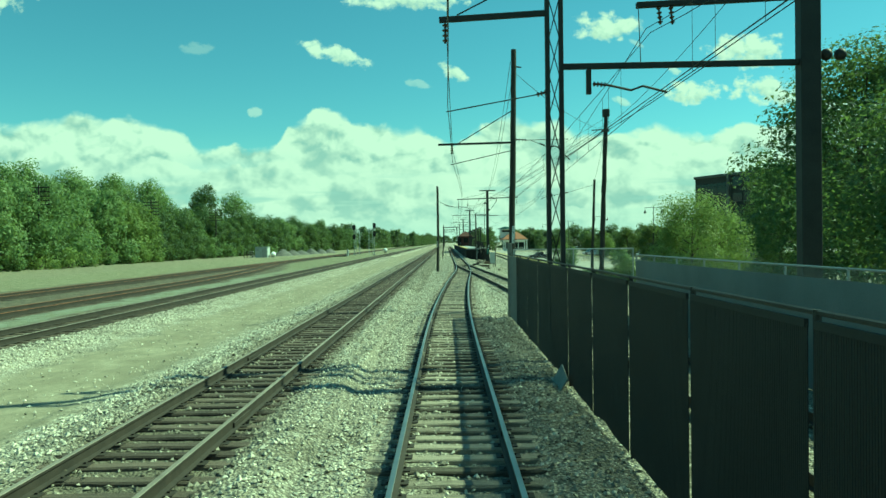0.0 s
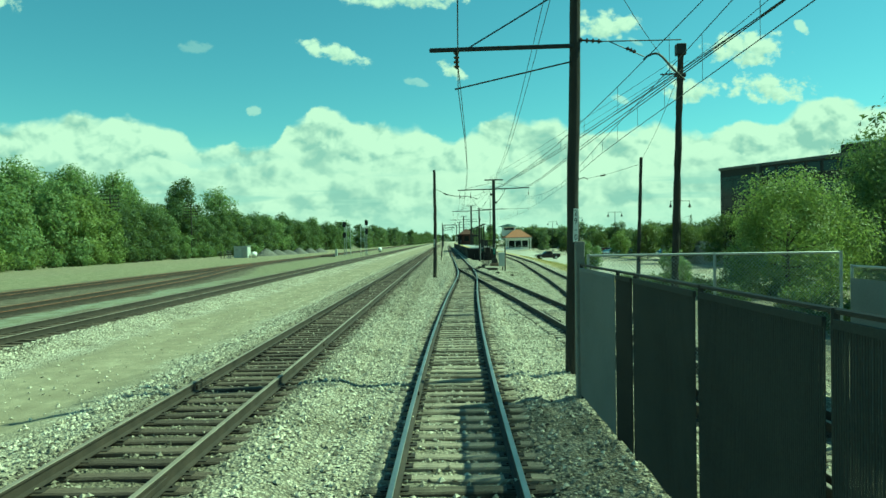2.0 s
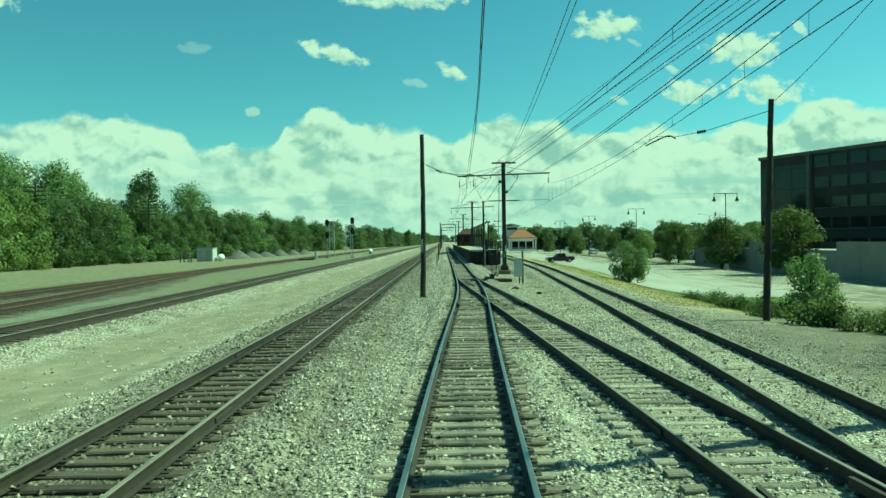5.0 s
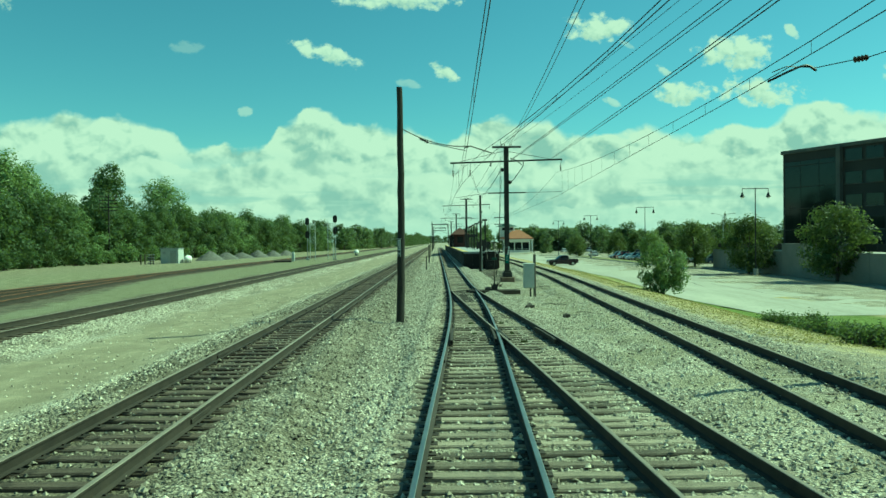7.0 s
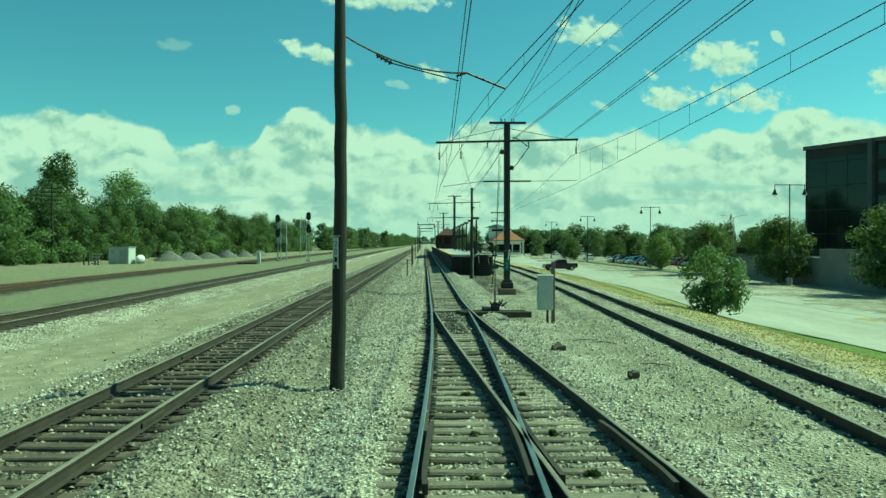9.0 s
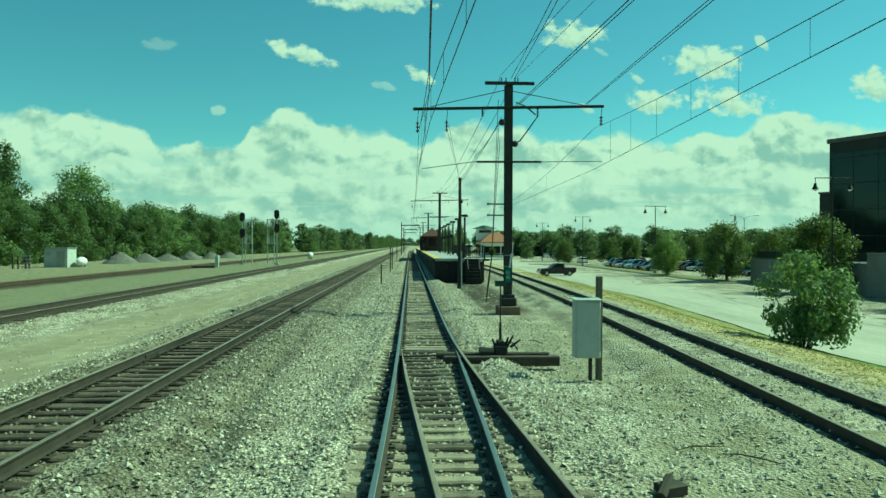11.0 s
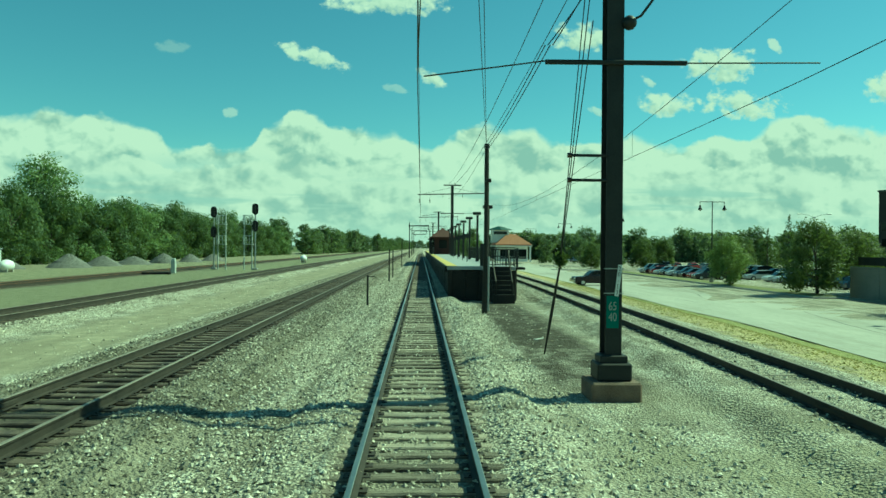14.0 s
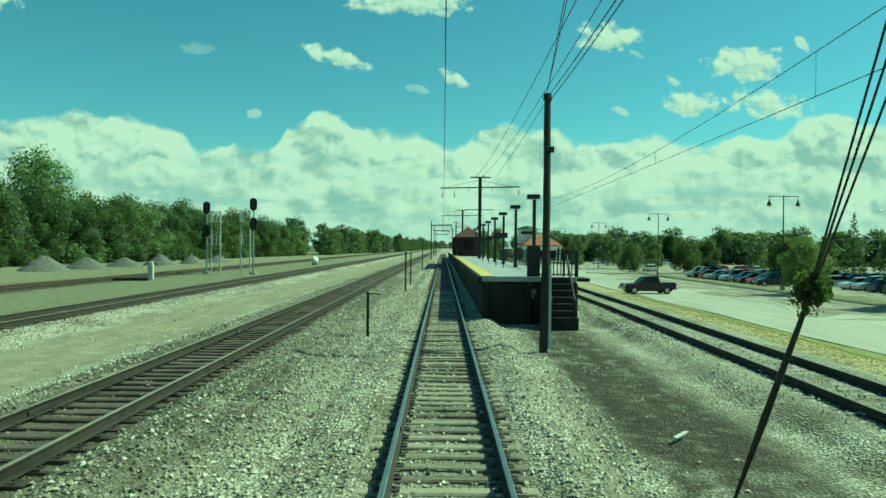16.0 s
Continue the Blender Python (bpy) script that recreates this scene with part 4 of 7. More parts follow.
part("insulator", insulator(bmesh.new(), (0.22, -0.1, 7.42), (0.75, -0.1, 7.38), 0.06), INSULATOR, p)
part("span_wire", tube(bmesh.new(), [(0.75, -0.1, 7.38), (2.55, 0.0, 7.42)], 0.014, 5), WIRE, p)
part("stay_wire", tube(bmesh.new(), [(0.9, -0.1, 7.38), (1.72, 0.0, 7.05)], 0.012, 5), WIRE, p)
part("pull_off_arm", tube(bmesh.new(), smooth_wire([(1.70, 0.0, 6.98), (1.82, 0.0, 7.08), (2.05, 0.0, 7.10), (2.35, 0.0, 6.78), (2.62, 0.0, 6.52)], 4), 0.026, 6), STEEL_DARK, p)
part("arm_insulator", insulator(bmesh.new(), (1.30, -0.05, 7.24), (1.52, -0.03, 7.15), 0.05, 3), INSULATOR, p)
part("insulator", insulator(bmesh.new(), (-2.5, -0.15, 7.2), (-2.5, -0.15, 6.8), 0.07), INSULATOR, p)
part("stub_arm", new_rod((0.1, 0, 10.6), (0.55, 0, 10.55), 0.03), STEEL_DARK, p)
plate = part("number_plate", new_box((0.11, 0.012, 0.74), (0.10, -0.198, 3.29), Matrix.Rotation(0.03, 3, "Y"), 0.004), WHITE_PAINT, p, "white number plate")
for i, ch in enumerate("29-0"):
    letters(ch, 0.18, (0.10, -0.206, 3.56 - i * 0.18), FACING, BLACK, plate, "digit", 0.8)

# bare pole between the lines
p = wood_pole((-2.82, 75.6, -0.05), 8.65, 0.15, 0.105, "bare dark timber pole with a number plate on the ballast", (0.06, 0.0), 0.05)
plate = part("number_plate", new_box((0.10, 0.012, 0.62), (0.0, -0.152, 2.75), None, 0.004), GREY_BOX, p, "small white number plate")
for i, ch in enumerate("20"):
    letters(ch, 0.16, (0.0, -0.160, 2.93 - i * 0.16), FACING, BLACK, plate, "digit", 0.8)
for i in range(2):
    part("illegible_mark", new_box((0.06, 0.004, 0.10), (0.0, -0.160, 2.62 - i * 0.15)), BLACK, plate)
part("band", rod(bmesh.new(), (0, 0, 3.08), (0, 0, 3.10), 0.156, sides=14), STEEL_GREY, p)
part("pull_off_wire", tube(bmesh.new(), sag((0.1, 0, 7.15), (2.68, 0.85, 6.58), 0.22, 8), 0.02, 5), WIRE, p)
part("insulator", insulator(bmesh.new(), (0.78, 0.25, 6.80), (1.1, 0.35, 6.65), 0.06), INSULATOR, p)
part("steady_arm", tube(bmesh.new(), [(2.45, 0.8, 6.50), (2.68, 0.85, 6.58), (3.55, 1.45, 6.38)], 0.025, 6), STEEL_DARK, p)
part("registration_wire", tube(bmesh.new(), [(1.1, 0.35, 6.65), (2.5, 0.8, 6.40)], 0.014, 5), WIRE, p)

p = wood_pole((3.0, 124.2, -0.15), 7.75, 0.13, 0.10, "weathered timber pole beside the platform end", (0.05, 0.0), 0.03)
part("cap_fitting", new_rod((0.05, 0, 7.6), (0.05, 0, 7.8), 0.14, 0.12, 10), STEEL_DARK, p)
part("line_fitting", new_box((0.3, 0.12, 0.18), (0.1, -0.1, 6.1), None, 0.02), STEEL_DARK, p)
part("cable_guard", new_rod((0.16, -0.08, 0.1), (0.16, -0.08, 2.6), 0.05), STEEL_GREY, p)
p = wood_pole((8.1, 48.9, -0.2), 11.3, 0.18, 0.14, "tall timber pole with a box lamp on top", (0.5, 0.3))
part("top_box", new_box((0.42, 0.4, 0.5), (0.5, 0.3, 11.45), None, 0.03), STEEL_DARK, p, "dark box lamp head")
part("fitting", new_box((0.5, 0.16, 0.16), (0.44, 0.2, 10.3), None, 0.02), STEEL_DARK, p)
part("insulator", insulator(bmesh.new(), (0.3, 0.1, 10.35), (-0.5, 0.0, 10.3), 0.06), INSULATOR, p)
wood_pole((10.6, 64.6, -0.4), 8.6, 0.14, 0.10, "slim leaning timber pole above the weeds", (0.35, 0.2))


def t_mast(at, top, label, detail=True):
    """A steel mast with crossarms in both directions, on a concrete foot."""
    th = thing("catenary_mast", at, label, "catenary mast", "steel catenary masts")
    outline = [(-0.17, -0.16), (0.17, -0.16), (0.17, -0.138), (0.012, -0.138), (0.012, 0.268), (0.17, 0.268), (0.17, 0.29), (-0.17, 0.29), (-0.17, 0.268), (-0.012, 0.268), (-0.012, -0.138), (-0.17, -0.138)]
    k = len(outline)
    verts = [(x, y, z) for z in (0.3, top) for x, y in outline]
    pydata("column", verts, [(i, (i + 1) % k, (i + 1) % k + k, i + k) for i in range(k)] + [tuple(range(k, 2 * k))], STEEL_DARK, th)
    part("footing", new_box((1.02, 1.0, 0.62), (0, 0, 0.08), None, 0.04), FOOTING, th, "rust-stained concrete block")
    bm = new_box((0.70, 0.66, 0.36), (0, 0, 0.57), None, 0.03)
    box(bm, (0.56, 0.5, 0.16), (0, 0, 0.82), None, 0.02)
    part("base_casting", bm, STEEL_DARK, th)
    arm(th, (-1.1, -0.2, top), (1.12, -0.2, top), 0.12, 0.14, name="top_crossarm")
    arm(th, (-4.3, -0.2, top - 1.2), (4.27, -0.2, top - 0.98), 0.12, 0.12, name="main_crossarm")
    arm(th, (-1.45, -0.2, top - 3.52), (1.45, -0.2, top - 3.5), 0.08, 0.09, name="lower_crossarm")
    part("stay_rod", new_rod((-3.5, -0.2, top - 1.08), (-0.15, -0.2, top - 0.3), 0.018, sides=5), STEEL_DARK, th)
    part("stay_rod", new_rod((3.4, -0.2, top - 0.95), (0.15, -0.2, top - 0.35), 0.018, sides=5), STEEL_DARK, th)
    part("steady_wire", new_rod((-1.45, -0.2, top - 3.5), (-3.9, -0.2, top - 3.85), 0.016, sides=5), WIRE, th)
    part("steady_wire", new_rod((1.45, -0.2, top - 3.5), (4.2, -0.2, top - 3.45), 0.016, sides=5), WIRE, th)
    for x, z, ln in ((-4.05, top - 1.25, 1.0), (-2.75, top - 1.2, 1.0), (4.2, top - 1.0, 0.85)):
        part("hanger", new_rod((x, -0.2, z), (x - 0.05, -0.2, z - ln * 0.5), 0.014, sides=5), STEEL_DARK, th)
        part("insulator", insulator(bmesh.new(), (x - 0.05, -0.2, z - ln * 0.5), (x - 0.05, -0.2, z - ln), 0.085, 3), INSULATOR, th)
    for x in (-1.2, 1.28):
        part("insulator", insulator(bmesh.new(), (x, -0.2, top - 1.1), (x, -0.2, top - 1.5), 0.06, 4), INSULATOR, th)
    for x in (-0.35, -0.15, 0.25, 0.38):
        part("pin_insulator", insulator(bmesh.new(), (x, -0.2, top + 0.07), (x, -0.2, top + 0.25), 0.045, 2), INSULATOR, th)
    if detail:
        part("feeder_loop", tube(bmesh.new(), [(0.22, -0.2, top - 2.7), (0.5, -0.2, top - 2.55), (0.9, -0.2, top - 2.0), (1.25, -0.2, top - 1.5)], 0.03, 6), WIRE, th)
        part("feeder_tail", tube(bmesh.new(), [(0.3, -0.2, top - 0.85), (0.7, -0.2, top - 1.0), (1.2, -0.2, top - 1.4)], 0.03, 6), WIRE, th)
        bm = bmesh.new()
        bmesh.ops.create_uvsphere(bm, u_segments=10, v_segments=7, radius=0.15, matrix=Matrix.Translation((-0.32, -0.2, top - 1.75)))
        part("wire_drum", bm, STEEL_DARK, th, smooth=True)
        bm = bmesh.new()
        bmesh.ops.create_uvsphere(bm, u_segments=10, v_segments=7, radius=0.15, matrix=Matrix.Translation((0.26, -0.2, top - 2.7)))
        part("wire_drum", bm, STEEL_DARK, th, smooth=True)
        for z in (4.95, 4.45):
            part("bracket", new_rod((-0.95, -0.2, z), (-0.15, -0.2, z), 0.03, sides=6), STEEL_DARK, th)
            part("bracket_end", new_rod((-0.98, -0.2, z), (-0.9, -0.2, z), 0.05, sides=8), INSULATOR, th)
        for z in (2.16, 2.66):
            part("strap", new_box((0.40, 0.006, 0.02), (0, -0.166, z)), STEEL_GREY, th)
        plate = part("number_plate", new_box((0.085, 0.010, 0.64), (0.09, -0.180, 2.42), Matrix.Rotation(0.12, 3, "Y"), 0.003), WHITE_PAINT, th, "white number plate, tilted")
        for i, ch in enumerate("20-13"):
            letters(ch, 0.135, (0.117 - 0.0145 * i, -0.188, 2.66 - i * 0.12), FACING, BLACK, plate, "digit", 0.75)
        green = part("stencil_panel", new_box((0.25, 0.006, 0.66), (-0.02, -0.165, 1.78), None, 0.0), GREEN_PAINT, th, "faded green painted panel")
        letters("65", 0.24, (-0.02, -0.171, 1.89), FACING, STEEL_GREY, green, "digits", 0.72)
        letters("40", 0.24, (-0.02, -0.171, 1.67), FACING, STEEL_GREY, green, "digits", 0.72)
    return th


t_mast((3.95, 105.2, -0.22), 10.35, "black steel catenary mast with crossarms on a concrete footing")
mast2 = t_mast((3.92, 182.0, 0.2), 10.4, "black steel catenary mast rising behind the platform", False)
for y in (252.0, 325.0, 400.0):
    copy_thing(mast2, Matrix.Translation((3.92, y, 0.2)))


def portal():
    """Lattice mast and plain steel post, joined by two beams, beyond the fence."""
    th = thing("catenary_portal", (0.81, 19.3, -0.1), "dark steel lattice mast joined by beams to a plain post", "catenary portal")
    for x in (-0.17, 0.17):
        part("lattice_leg", new_box((0.11, 0.14, 13.0), (x, 0, 6.5), None, 0.008), STEEL_DARK, th)
    n = 13
    for i in range(n):
        z0, z1 = 0.5 + i * 0.95, 0.5 + (i + 1) * 0.95
        for s in (-1, 1):
            part("brace", new_rod((-0.13 * s, 0.02 * s, z0), (0.13 * s, 0.02 * s, z1), 0.013, sides=4), STEEL_DARK, th)
    part("post", new_box((0.50, 0.34, 13.0), (6.3, 0, 6.5), None, 0.02), STEEL_DARK, th, "broad plain steel post")
    arm(th, (0.2, 0, 7.38), (6.1, 0, 7.42), 0.14, 0.14, name="lower_beam")
    arm(th, (2.05, 0, 8.88), (6.1, 0, 9.05), 0.14, 0.14, name="upper_beam")
    arm(th, (-2.85, 0, 8.58), (-0.2, 0, 8.72), 0.12, 0.14, name="bracket_arm")
    arm(th, (0.0, 0, 12.2), (6.3, 0, 12.2), 0.14, 0.14, name="top_beam")
    part("stay_rod", new_rod((-2.4, 0, 8.7), (-0.2, 0, 9.8), 0.02, sides=5), STEEL_DARK, th)
    part("drop_bracket", new_box((0.12, 0.12, 0.62), (0.85, 0, 7.0), None, 0.01), STEEL_DARK, th)
    part("insulator", insulator(bmesh.new(), (0.95, 0, 6.95), (1.3, 0, 6.92), 0.07), INSULATOR, th)
    part("steady_arm", tube(bmesh.new(), [(1.3, 0, 6.92), (1.9, 0, 6.78), (2.2, 0, 6.88), (2.8, 0, 6.72)], 0.03, 6), STEEL_DARK, th)
    for x in (2.6, 2.9):
        part("insulator", insulator(bmesh.new(), (x, 0, 8.85), (x + 0.05, 0, 8.4), 0.07), INSULATOR, th)
    part("hanger_wire", new_rod((2.1, 0, 8.85), (2.15, 0, 7.4), 0.012, sides=5), WIRE, th)
    part("insulator", insulator(bmesh.new(), (-2.7, 0, 8.5), (-2.7, 0, 8.0), 0.08), INSULATOR, th)
    part("steady_wire", new_rod((-2.7, 0, 6.3), (-0.15, 0, 6.75), 0.016, sides=5), WIRE, th)
    part("insulator", insulator(bmesh.new(), (-0.45, 0, 6.7), (-0.1, 0, 6.78), 0.07), INSULATOR, th)
    for x in (6.75, 7.1):
        bm = bmesh.new()
        bmesh.ops.create_uvsphere(bm, u_segments=10, v_segments=7, radius=0.15, matrix=Matrix.Translation((x, 0, 7.6)))
        part("wire_drum", bm, STEEL_DARK, th, smooth=True)
    return th


portal()


def gantry(at):
    th = thing("signal_gantry", at, "distant dark bracket post over the line", "bracket post", "bracket posts")
    part("post", new_rod((0, 0, -0.3), (0, 0, 9.6), 0.16, 0.12), STEEL_DARK, th)
    arm(th, (-0.3, 0, 8.6), (5.2, 0, 8.75), 0.2, 0.26, name="bracket_arm")
    part("brace", new_rod((0, 0, 7.4), (1.3, 0, 8.6), 0.06), STEEL_DARK, th)
    part("hanger", new_box((0.14, 0.14, 1.3), (5.1, 0, 8.2), None, 0.02), STEEL_DARK, th)
    return th


g0 = gantry((-3.0, 290.0, 0.0))
copy_thing(g0, Matrix.Translation((-3.0, 350.0, 0.0)))
copy_thing(g0, Matrix.Translation((-3.0, 420.0, 0.0)))


# overhead line
def wire(name, pts, r, label):
    ob = new(name, mesh_of(name, tube(bmesh.new(), pts, r, 5), WIRE))
    return tagged(ob, label, "overhead wire", "overhead wires")


def catenary(line, supports, contact_z, y0, y1, label, dx=0.0, dropper=7.5, pulled=None, gap=0.35):
    """Contact wire with its hanging messenger wire and droppers. supports: (y, height of the messenger)."""
    th = thing("overhead_line", (line(supports[0][0]), supports[0][0], contact_z), label, "overhead line", "overhead lines")
    inv = th.matrix_world.inverted()

    def put(name, bm):
        ob = part(name, bm, WIRE, th)
        ob.matrix_parent_inverse = inv
    ys = sorted({*np.arange(y0, y1, 6.0), y1, *[q for q, _ in supports if y0 <= q <= y1]})
    knots = [q for q, _ in supports]
    offs = [line(q) + dx + (0.22 if i % 2 else -0.22) for i, q in enumerate(knots)]
    if pulled:
        knots, offs = [q for q, _ in pulled], [q for _, q in pulled]
    zig = lambda y: float(np.interp(y, knots, offs))
    put("contact_wire", tube(bmesh.new(), [(zig(y), y, contact_z) for y in ys], 0.010, 5))
    for (ya, za), (yb, zb) in zip(supports, supports[1:]):
        pts = sag((zig(ya), ya, za), (zig(yb), yb, zb), max(0.03, min(za, zb) - contact_z - gap), 16)
        pts = [Vector((zig(q.y), q.y, q.z)) for q in pts]
        put("messenger_wire", tube(bmesh.new(), pts, 0.010, 5))
        k = max(2, int((yb - ya) / (dropper if ya < 100 else 11.0)))
        for i in range(1, k):
            y = ya + (yb - ya) * i / k
            t = (y - ya) / (yb - ya)
            z = za + (zb - za) * t - (max(0.03, min(za, zb) - contact_z - gap)) * 4 * t * (1 - t)
            put("dropper", new_rod((zig(y), y, contact_z), (zig(y), y, z), 0.005, sides=4))


catenary(OUR_X, [(-25, 8.2), (19.3, 8.0), (33.0, 6.95), (75.6, 7.0), (105.2, 8.0), (182, 8.2), (252, 8.2), (325, 8.2)], 6.35, -25, 325, "contact wire hung from a sagging messenger wire over our track",
         pulled=[(-25, -1.9), (19.3, -1.85), (33, -1.6), (44, -1.12), (56, -0.70), (75.6, -0.3), (91, 0.0), (105.2, -0.08), (182, 0.0), (325, 0.0)])
catenary(MAIN_X, [(-25, 8.4), (19.3, 8.2), (105.2, 8.2), (182, 8.3), (252, 8.3)], 6.35, -25, 252, "contact wire and messenger over the platform track", dropper=3.3, gap=0.25,
         pulled=[(-25, 3.1), (19.3, 3.1), (45, 4.3), (66, 5.88), (82.4, 6.7), (105.2, 7.85), (182, 9.0), (252, 9.0)])
catenary(DIV_X, [(-25, 8.2), (19.3, 8.1), (105.2, 8.1)], 6.35, 15, 105.2, "contact wire and messenger over the turnout track", dropper=4.2, gap=0.1,
         pulled=[(-25, 3.1), (19.3, 3.2), (45, 2.6), (62.5, 1.78), (70.8, 1.26), (78.7, 0.6), (92, 0.1), (105.2, -0.08)])
# feeders between the masts beyond, and line wires from the mast to the timber poles
for xa in (3.55, 4.25):
    wire("feeder_wire", sag((xa, 105.0, 10.38), (xa, 182.0, 10.85), 0.9, 16), 0.014, "dark bare feeder wire strung between steel masts")
for xa, xb in ((4.02, 0.95), (4.18, 1.15)):
    wire("line_wire", sag((xa, 105.0, 10.35), (xb, 33.0, 10.75), 1.1, 20), 0.012, "thin line wire strung from mast to timber pole")
for xa, za, xb, zb, r in ((3.5, 10.42, 8.35, 10.8, 0.010), (4.3, 10.42, 8.95, 10.75, 0.008), (4.2, 9.1, 8.35, 10.3, 0.016), (4.3, 9.1, 8.5, 10.2, 0.014)):
    wire("line_wire", sag((xa, 105.0, za), (xb, 49.1, zb), 0.12, 18), r, "dark line wire strung from mast to timber pole")
# spare contact wires that rise out of use to the crossarm
for k in (0, 1):
    wire("anchored_wire", smooth_wire([(7.4, 105.0, 9.25 - 0.05 * k), (5.1, 80.0, 7.55 - 0.1 * k), (3.65, 60.0, 6.5 - 0.08 * k), (3.2, 40.0, 6.45 - 0.1 * k), (3.2, 19.3, 6.5), (3.2, -25, 6.5)]), 0.011, "dark spare contact wire rising to its anchor on the mast")
for k in (0, 1):
    wire("telephone_wire", sag((2.5 + 0.1 * k, 105.0, 6.95), (3.05, 124.2, 7.55 - 0.2 * k), 0.12, 10), 0.012, "dark line wire from the mast to the timber pole")
    wire("telephone_wire", sag((2.55 + 0.1 * k, 105.0, 6.95), (3.62, 105.0, 8.5 + 0.15 * k), 0.05, 6), 0.012, "dark jumper wire along the mast")
    wire("telephone_wire", sag((1.12 + 0.12 * k, 105.0, 8.3), (3.02, 124.2, 7.65), 0.15, 10), 0.010, "thin line wire from the crossarm to the timber pole")
wire("telephone_wire", sag((3.05, 124.2, 7.5), (3.4, 182.0, 9.0), 0.7, 12), 0.010, "thin drooping line wire")
wire("service_wire", sag((8.5, 49.1, 10.2), (10.9, 64.7, 8.0), 0.3, 10), 0.010, "thin service wire between timber poles")
wire("service_wire", sag((8.5, 49.1, 10.1), (1.0, 33.0, 10.4), 0.4, 10), 0.010, "thin service wire between timber poles")
wire("service_wire", sag((8.5, 49.1, 10.3), (6.9, 19.3, 11.0), 0.5, 12), 0.012, "thin service wire between timber poles")

# pull-off that holds the platform track's wire towards the timber pole
po = thing("pull_off_arm", (6.48, 66.0, 6.64), "dark curved pull-off arm with an insulator on the contact wire", "pull-off arm")
part("arm_tube", tube(bmesh.new(), smooth_wire([(0, 0, 0), (0.55, 0.05, 0.26), (0.95, 0.1, 0.40), (1.25, 0.2, 0.30)], 5), 0.03, 6), STEEL_DARK, po)
part("stay_wire", tube(bmesh.new(), [(0.1, 0, 0.22), (0.45, 0.03, 0.36), (1.27, 0.2, 0.37), (2.1, 0.0, 0.51)], 0.012, 5), WIRE, po)
part("insulator", insulator(bmesh.new(), (2.05, 0.0, 0.50), (2.4, 0.0, 0.56), 0.08), INSULATOR, po)
part("span_wire", tube(bmesh.new(), [(2.4, 0, 0.56), (4.35, -1.3, 1.1)], 0.012, 5), WIRE, po)

# guy wires with a weathered guard, overgrown at its top
gy = thing("guy_anchor", (3.56, 111.0, -0.15), "anchored guy wires with a dark guard and a clump of vine", "guy wire")
end = Vector((0.52, -5.6, 9.6))
for k in range(3):
    part("guy_wire", tube(bmesh.new(), [tuple(end * 0.25), (0.05 * k - 0.05, end.y + 0.1 * k, end.z - 0.9 * k)], 0.012, 5), WIRE, gy)
part("guard", tube(bmesh.new(), [(0, 0, 0), tuple(end * 0.12), tuple(end * 0.27)], [0.022, 0.045, 0.026], 7), STEEL_DARK, gy, "dark weathered guard sleeve")
vine = end * 0.285
rng = random.Random(9)
bm = bmesh.new()
for k in range(620):
    d = Vector((rng.gauss(0, 1), rng.gauss(0, 1), rng.gauss(0, 1))).normalized() * rng.random() ** 0.4
    q = vine + Vector((d.x * 0.19, d.y * 0.19, d.z * 0.19)) + end * rng.uniform(-0.02, 0.0) * (rng.random() < 0.3)
    m = Matrix.Translation(q) @ Euler((rng.uniform(0, 6), rng.uniform(0, 6), rng.uniform(0, 6))).to_matrix().to_4x4()
    s = rng.uniform(0.025, 0.05)
    bm.faces.new([bm.verts.new(m @ Vector(c)) for c in ((-s, 0, 0), (0, -s * 0.5, 0.01), (s, 0, 0), (0, s * 0.5, 0.01))])
part("vine", bm, PARK_LEAF, gy, "dry green vine clump")

# ---- fences ----
def fence():
    th = thing("privacy_fence", (0.57, 30.2, -0.25), "tall chain-link fence woven with black privacy slats", "fence")
    y = 0.0
    rng = random.Random(3)
    # widths of the runs from the open end: grey cloth, a dark overlap, then thin see-through runs and closer woven ones
    runs = [(2.9, GREY_SCREEN, 0.012, 0.0165), (1.0, DARK_SCREEN, 0.012, 0.0165)] + [(2.54, SHEER_SCREEN, 0.007, 0.0172)] * 3 + [(2.54, DARK_SCREEN, 0.009, 0.0205)] * 14
    for k, (width, mat, deep, wide) in enumerate(runs):
        part("fence_post", new_rod((0.04, y, 0), (0.04, y, 2.72), 0.03, sides=8), STEEL_DARK, th)
        # upright slats woven into the netting, with slim gaps, a hem on top, and daylight under the ragged foot
        bm = bmesh.new()
        for i in range(int((width - 0.05) / 0.0304)):
            foot = 0.27 + 0.04 * noise.noise((y - i * 0.0304, 4.0, 0.0)) * 2
            box(bm, (deep, wide, 2.61 - foot), (0, y - 0.04 - i * 0.0304, (2.61 + foot) / 2), Matrix.Rotation(rng.uniform(-0.002, 0.002), 3, "X"))
        box(bm, (0.03, width - 0.14, 0.06), (0, y - width / 2, 2.62))
        part("slat_panel", bm, mat, th, "faded grey slat panel" if k == 0 else "")
        part("top_rail", new_rod((0.04, y, 2.70), (0.04, y - width, 2.70), 0.022, sides=6), STEEL_DARK, th)
        y -= width
    part("end_post", new_box((0.17, 0.17, 3.15), (0.03, 0.14, 1.57), None, 0.012), PODIUM, th, "broad grey end post")
    return th


fence()


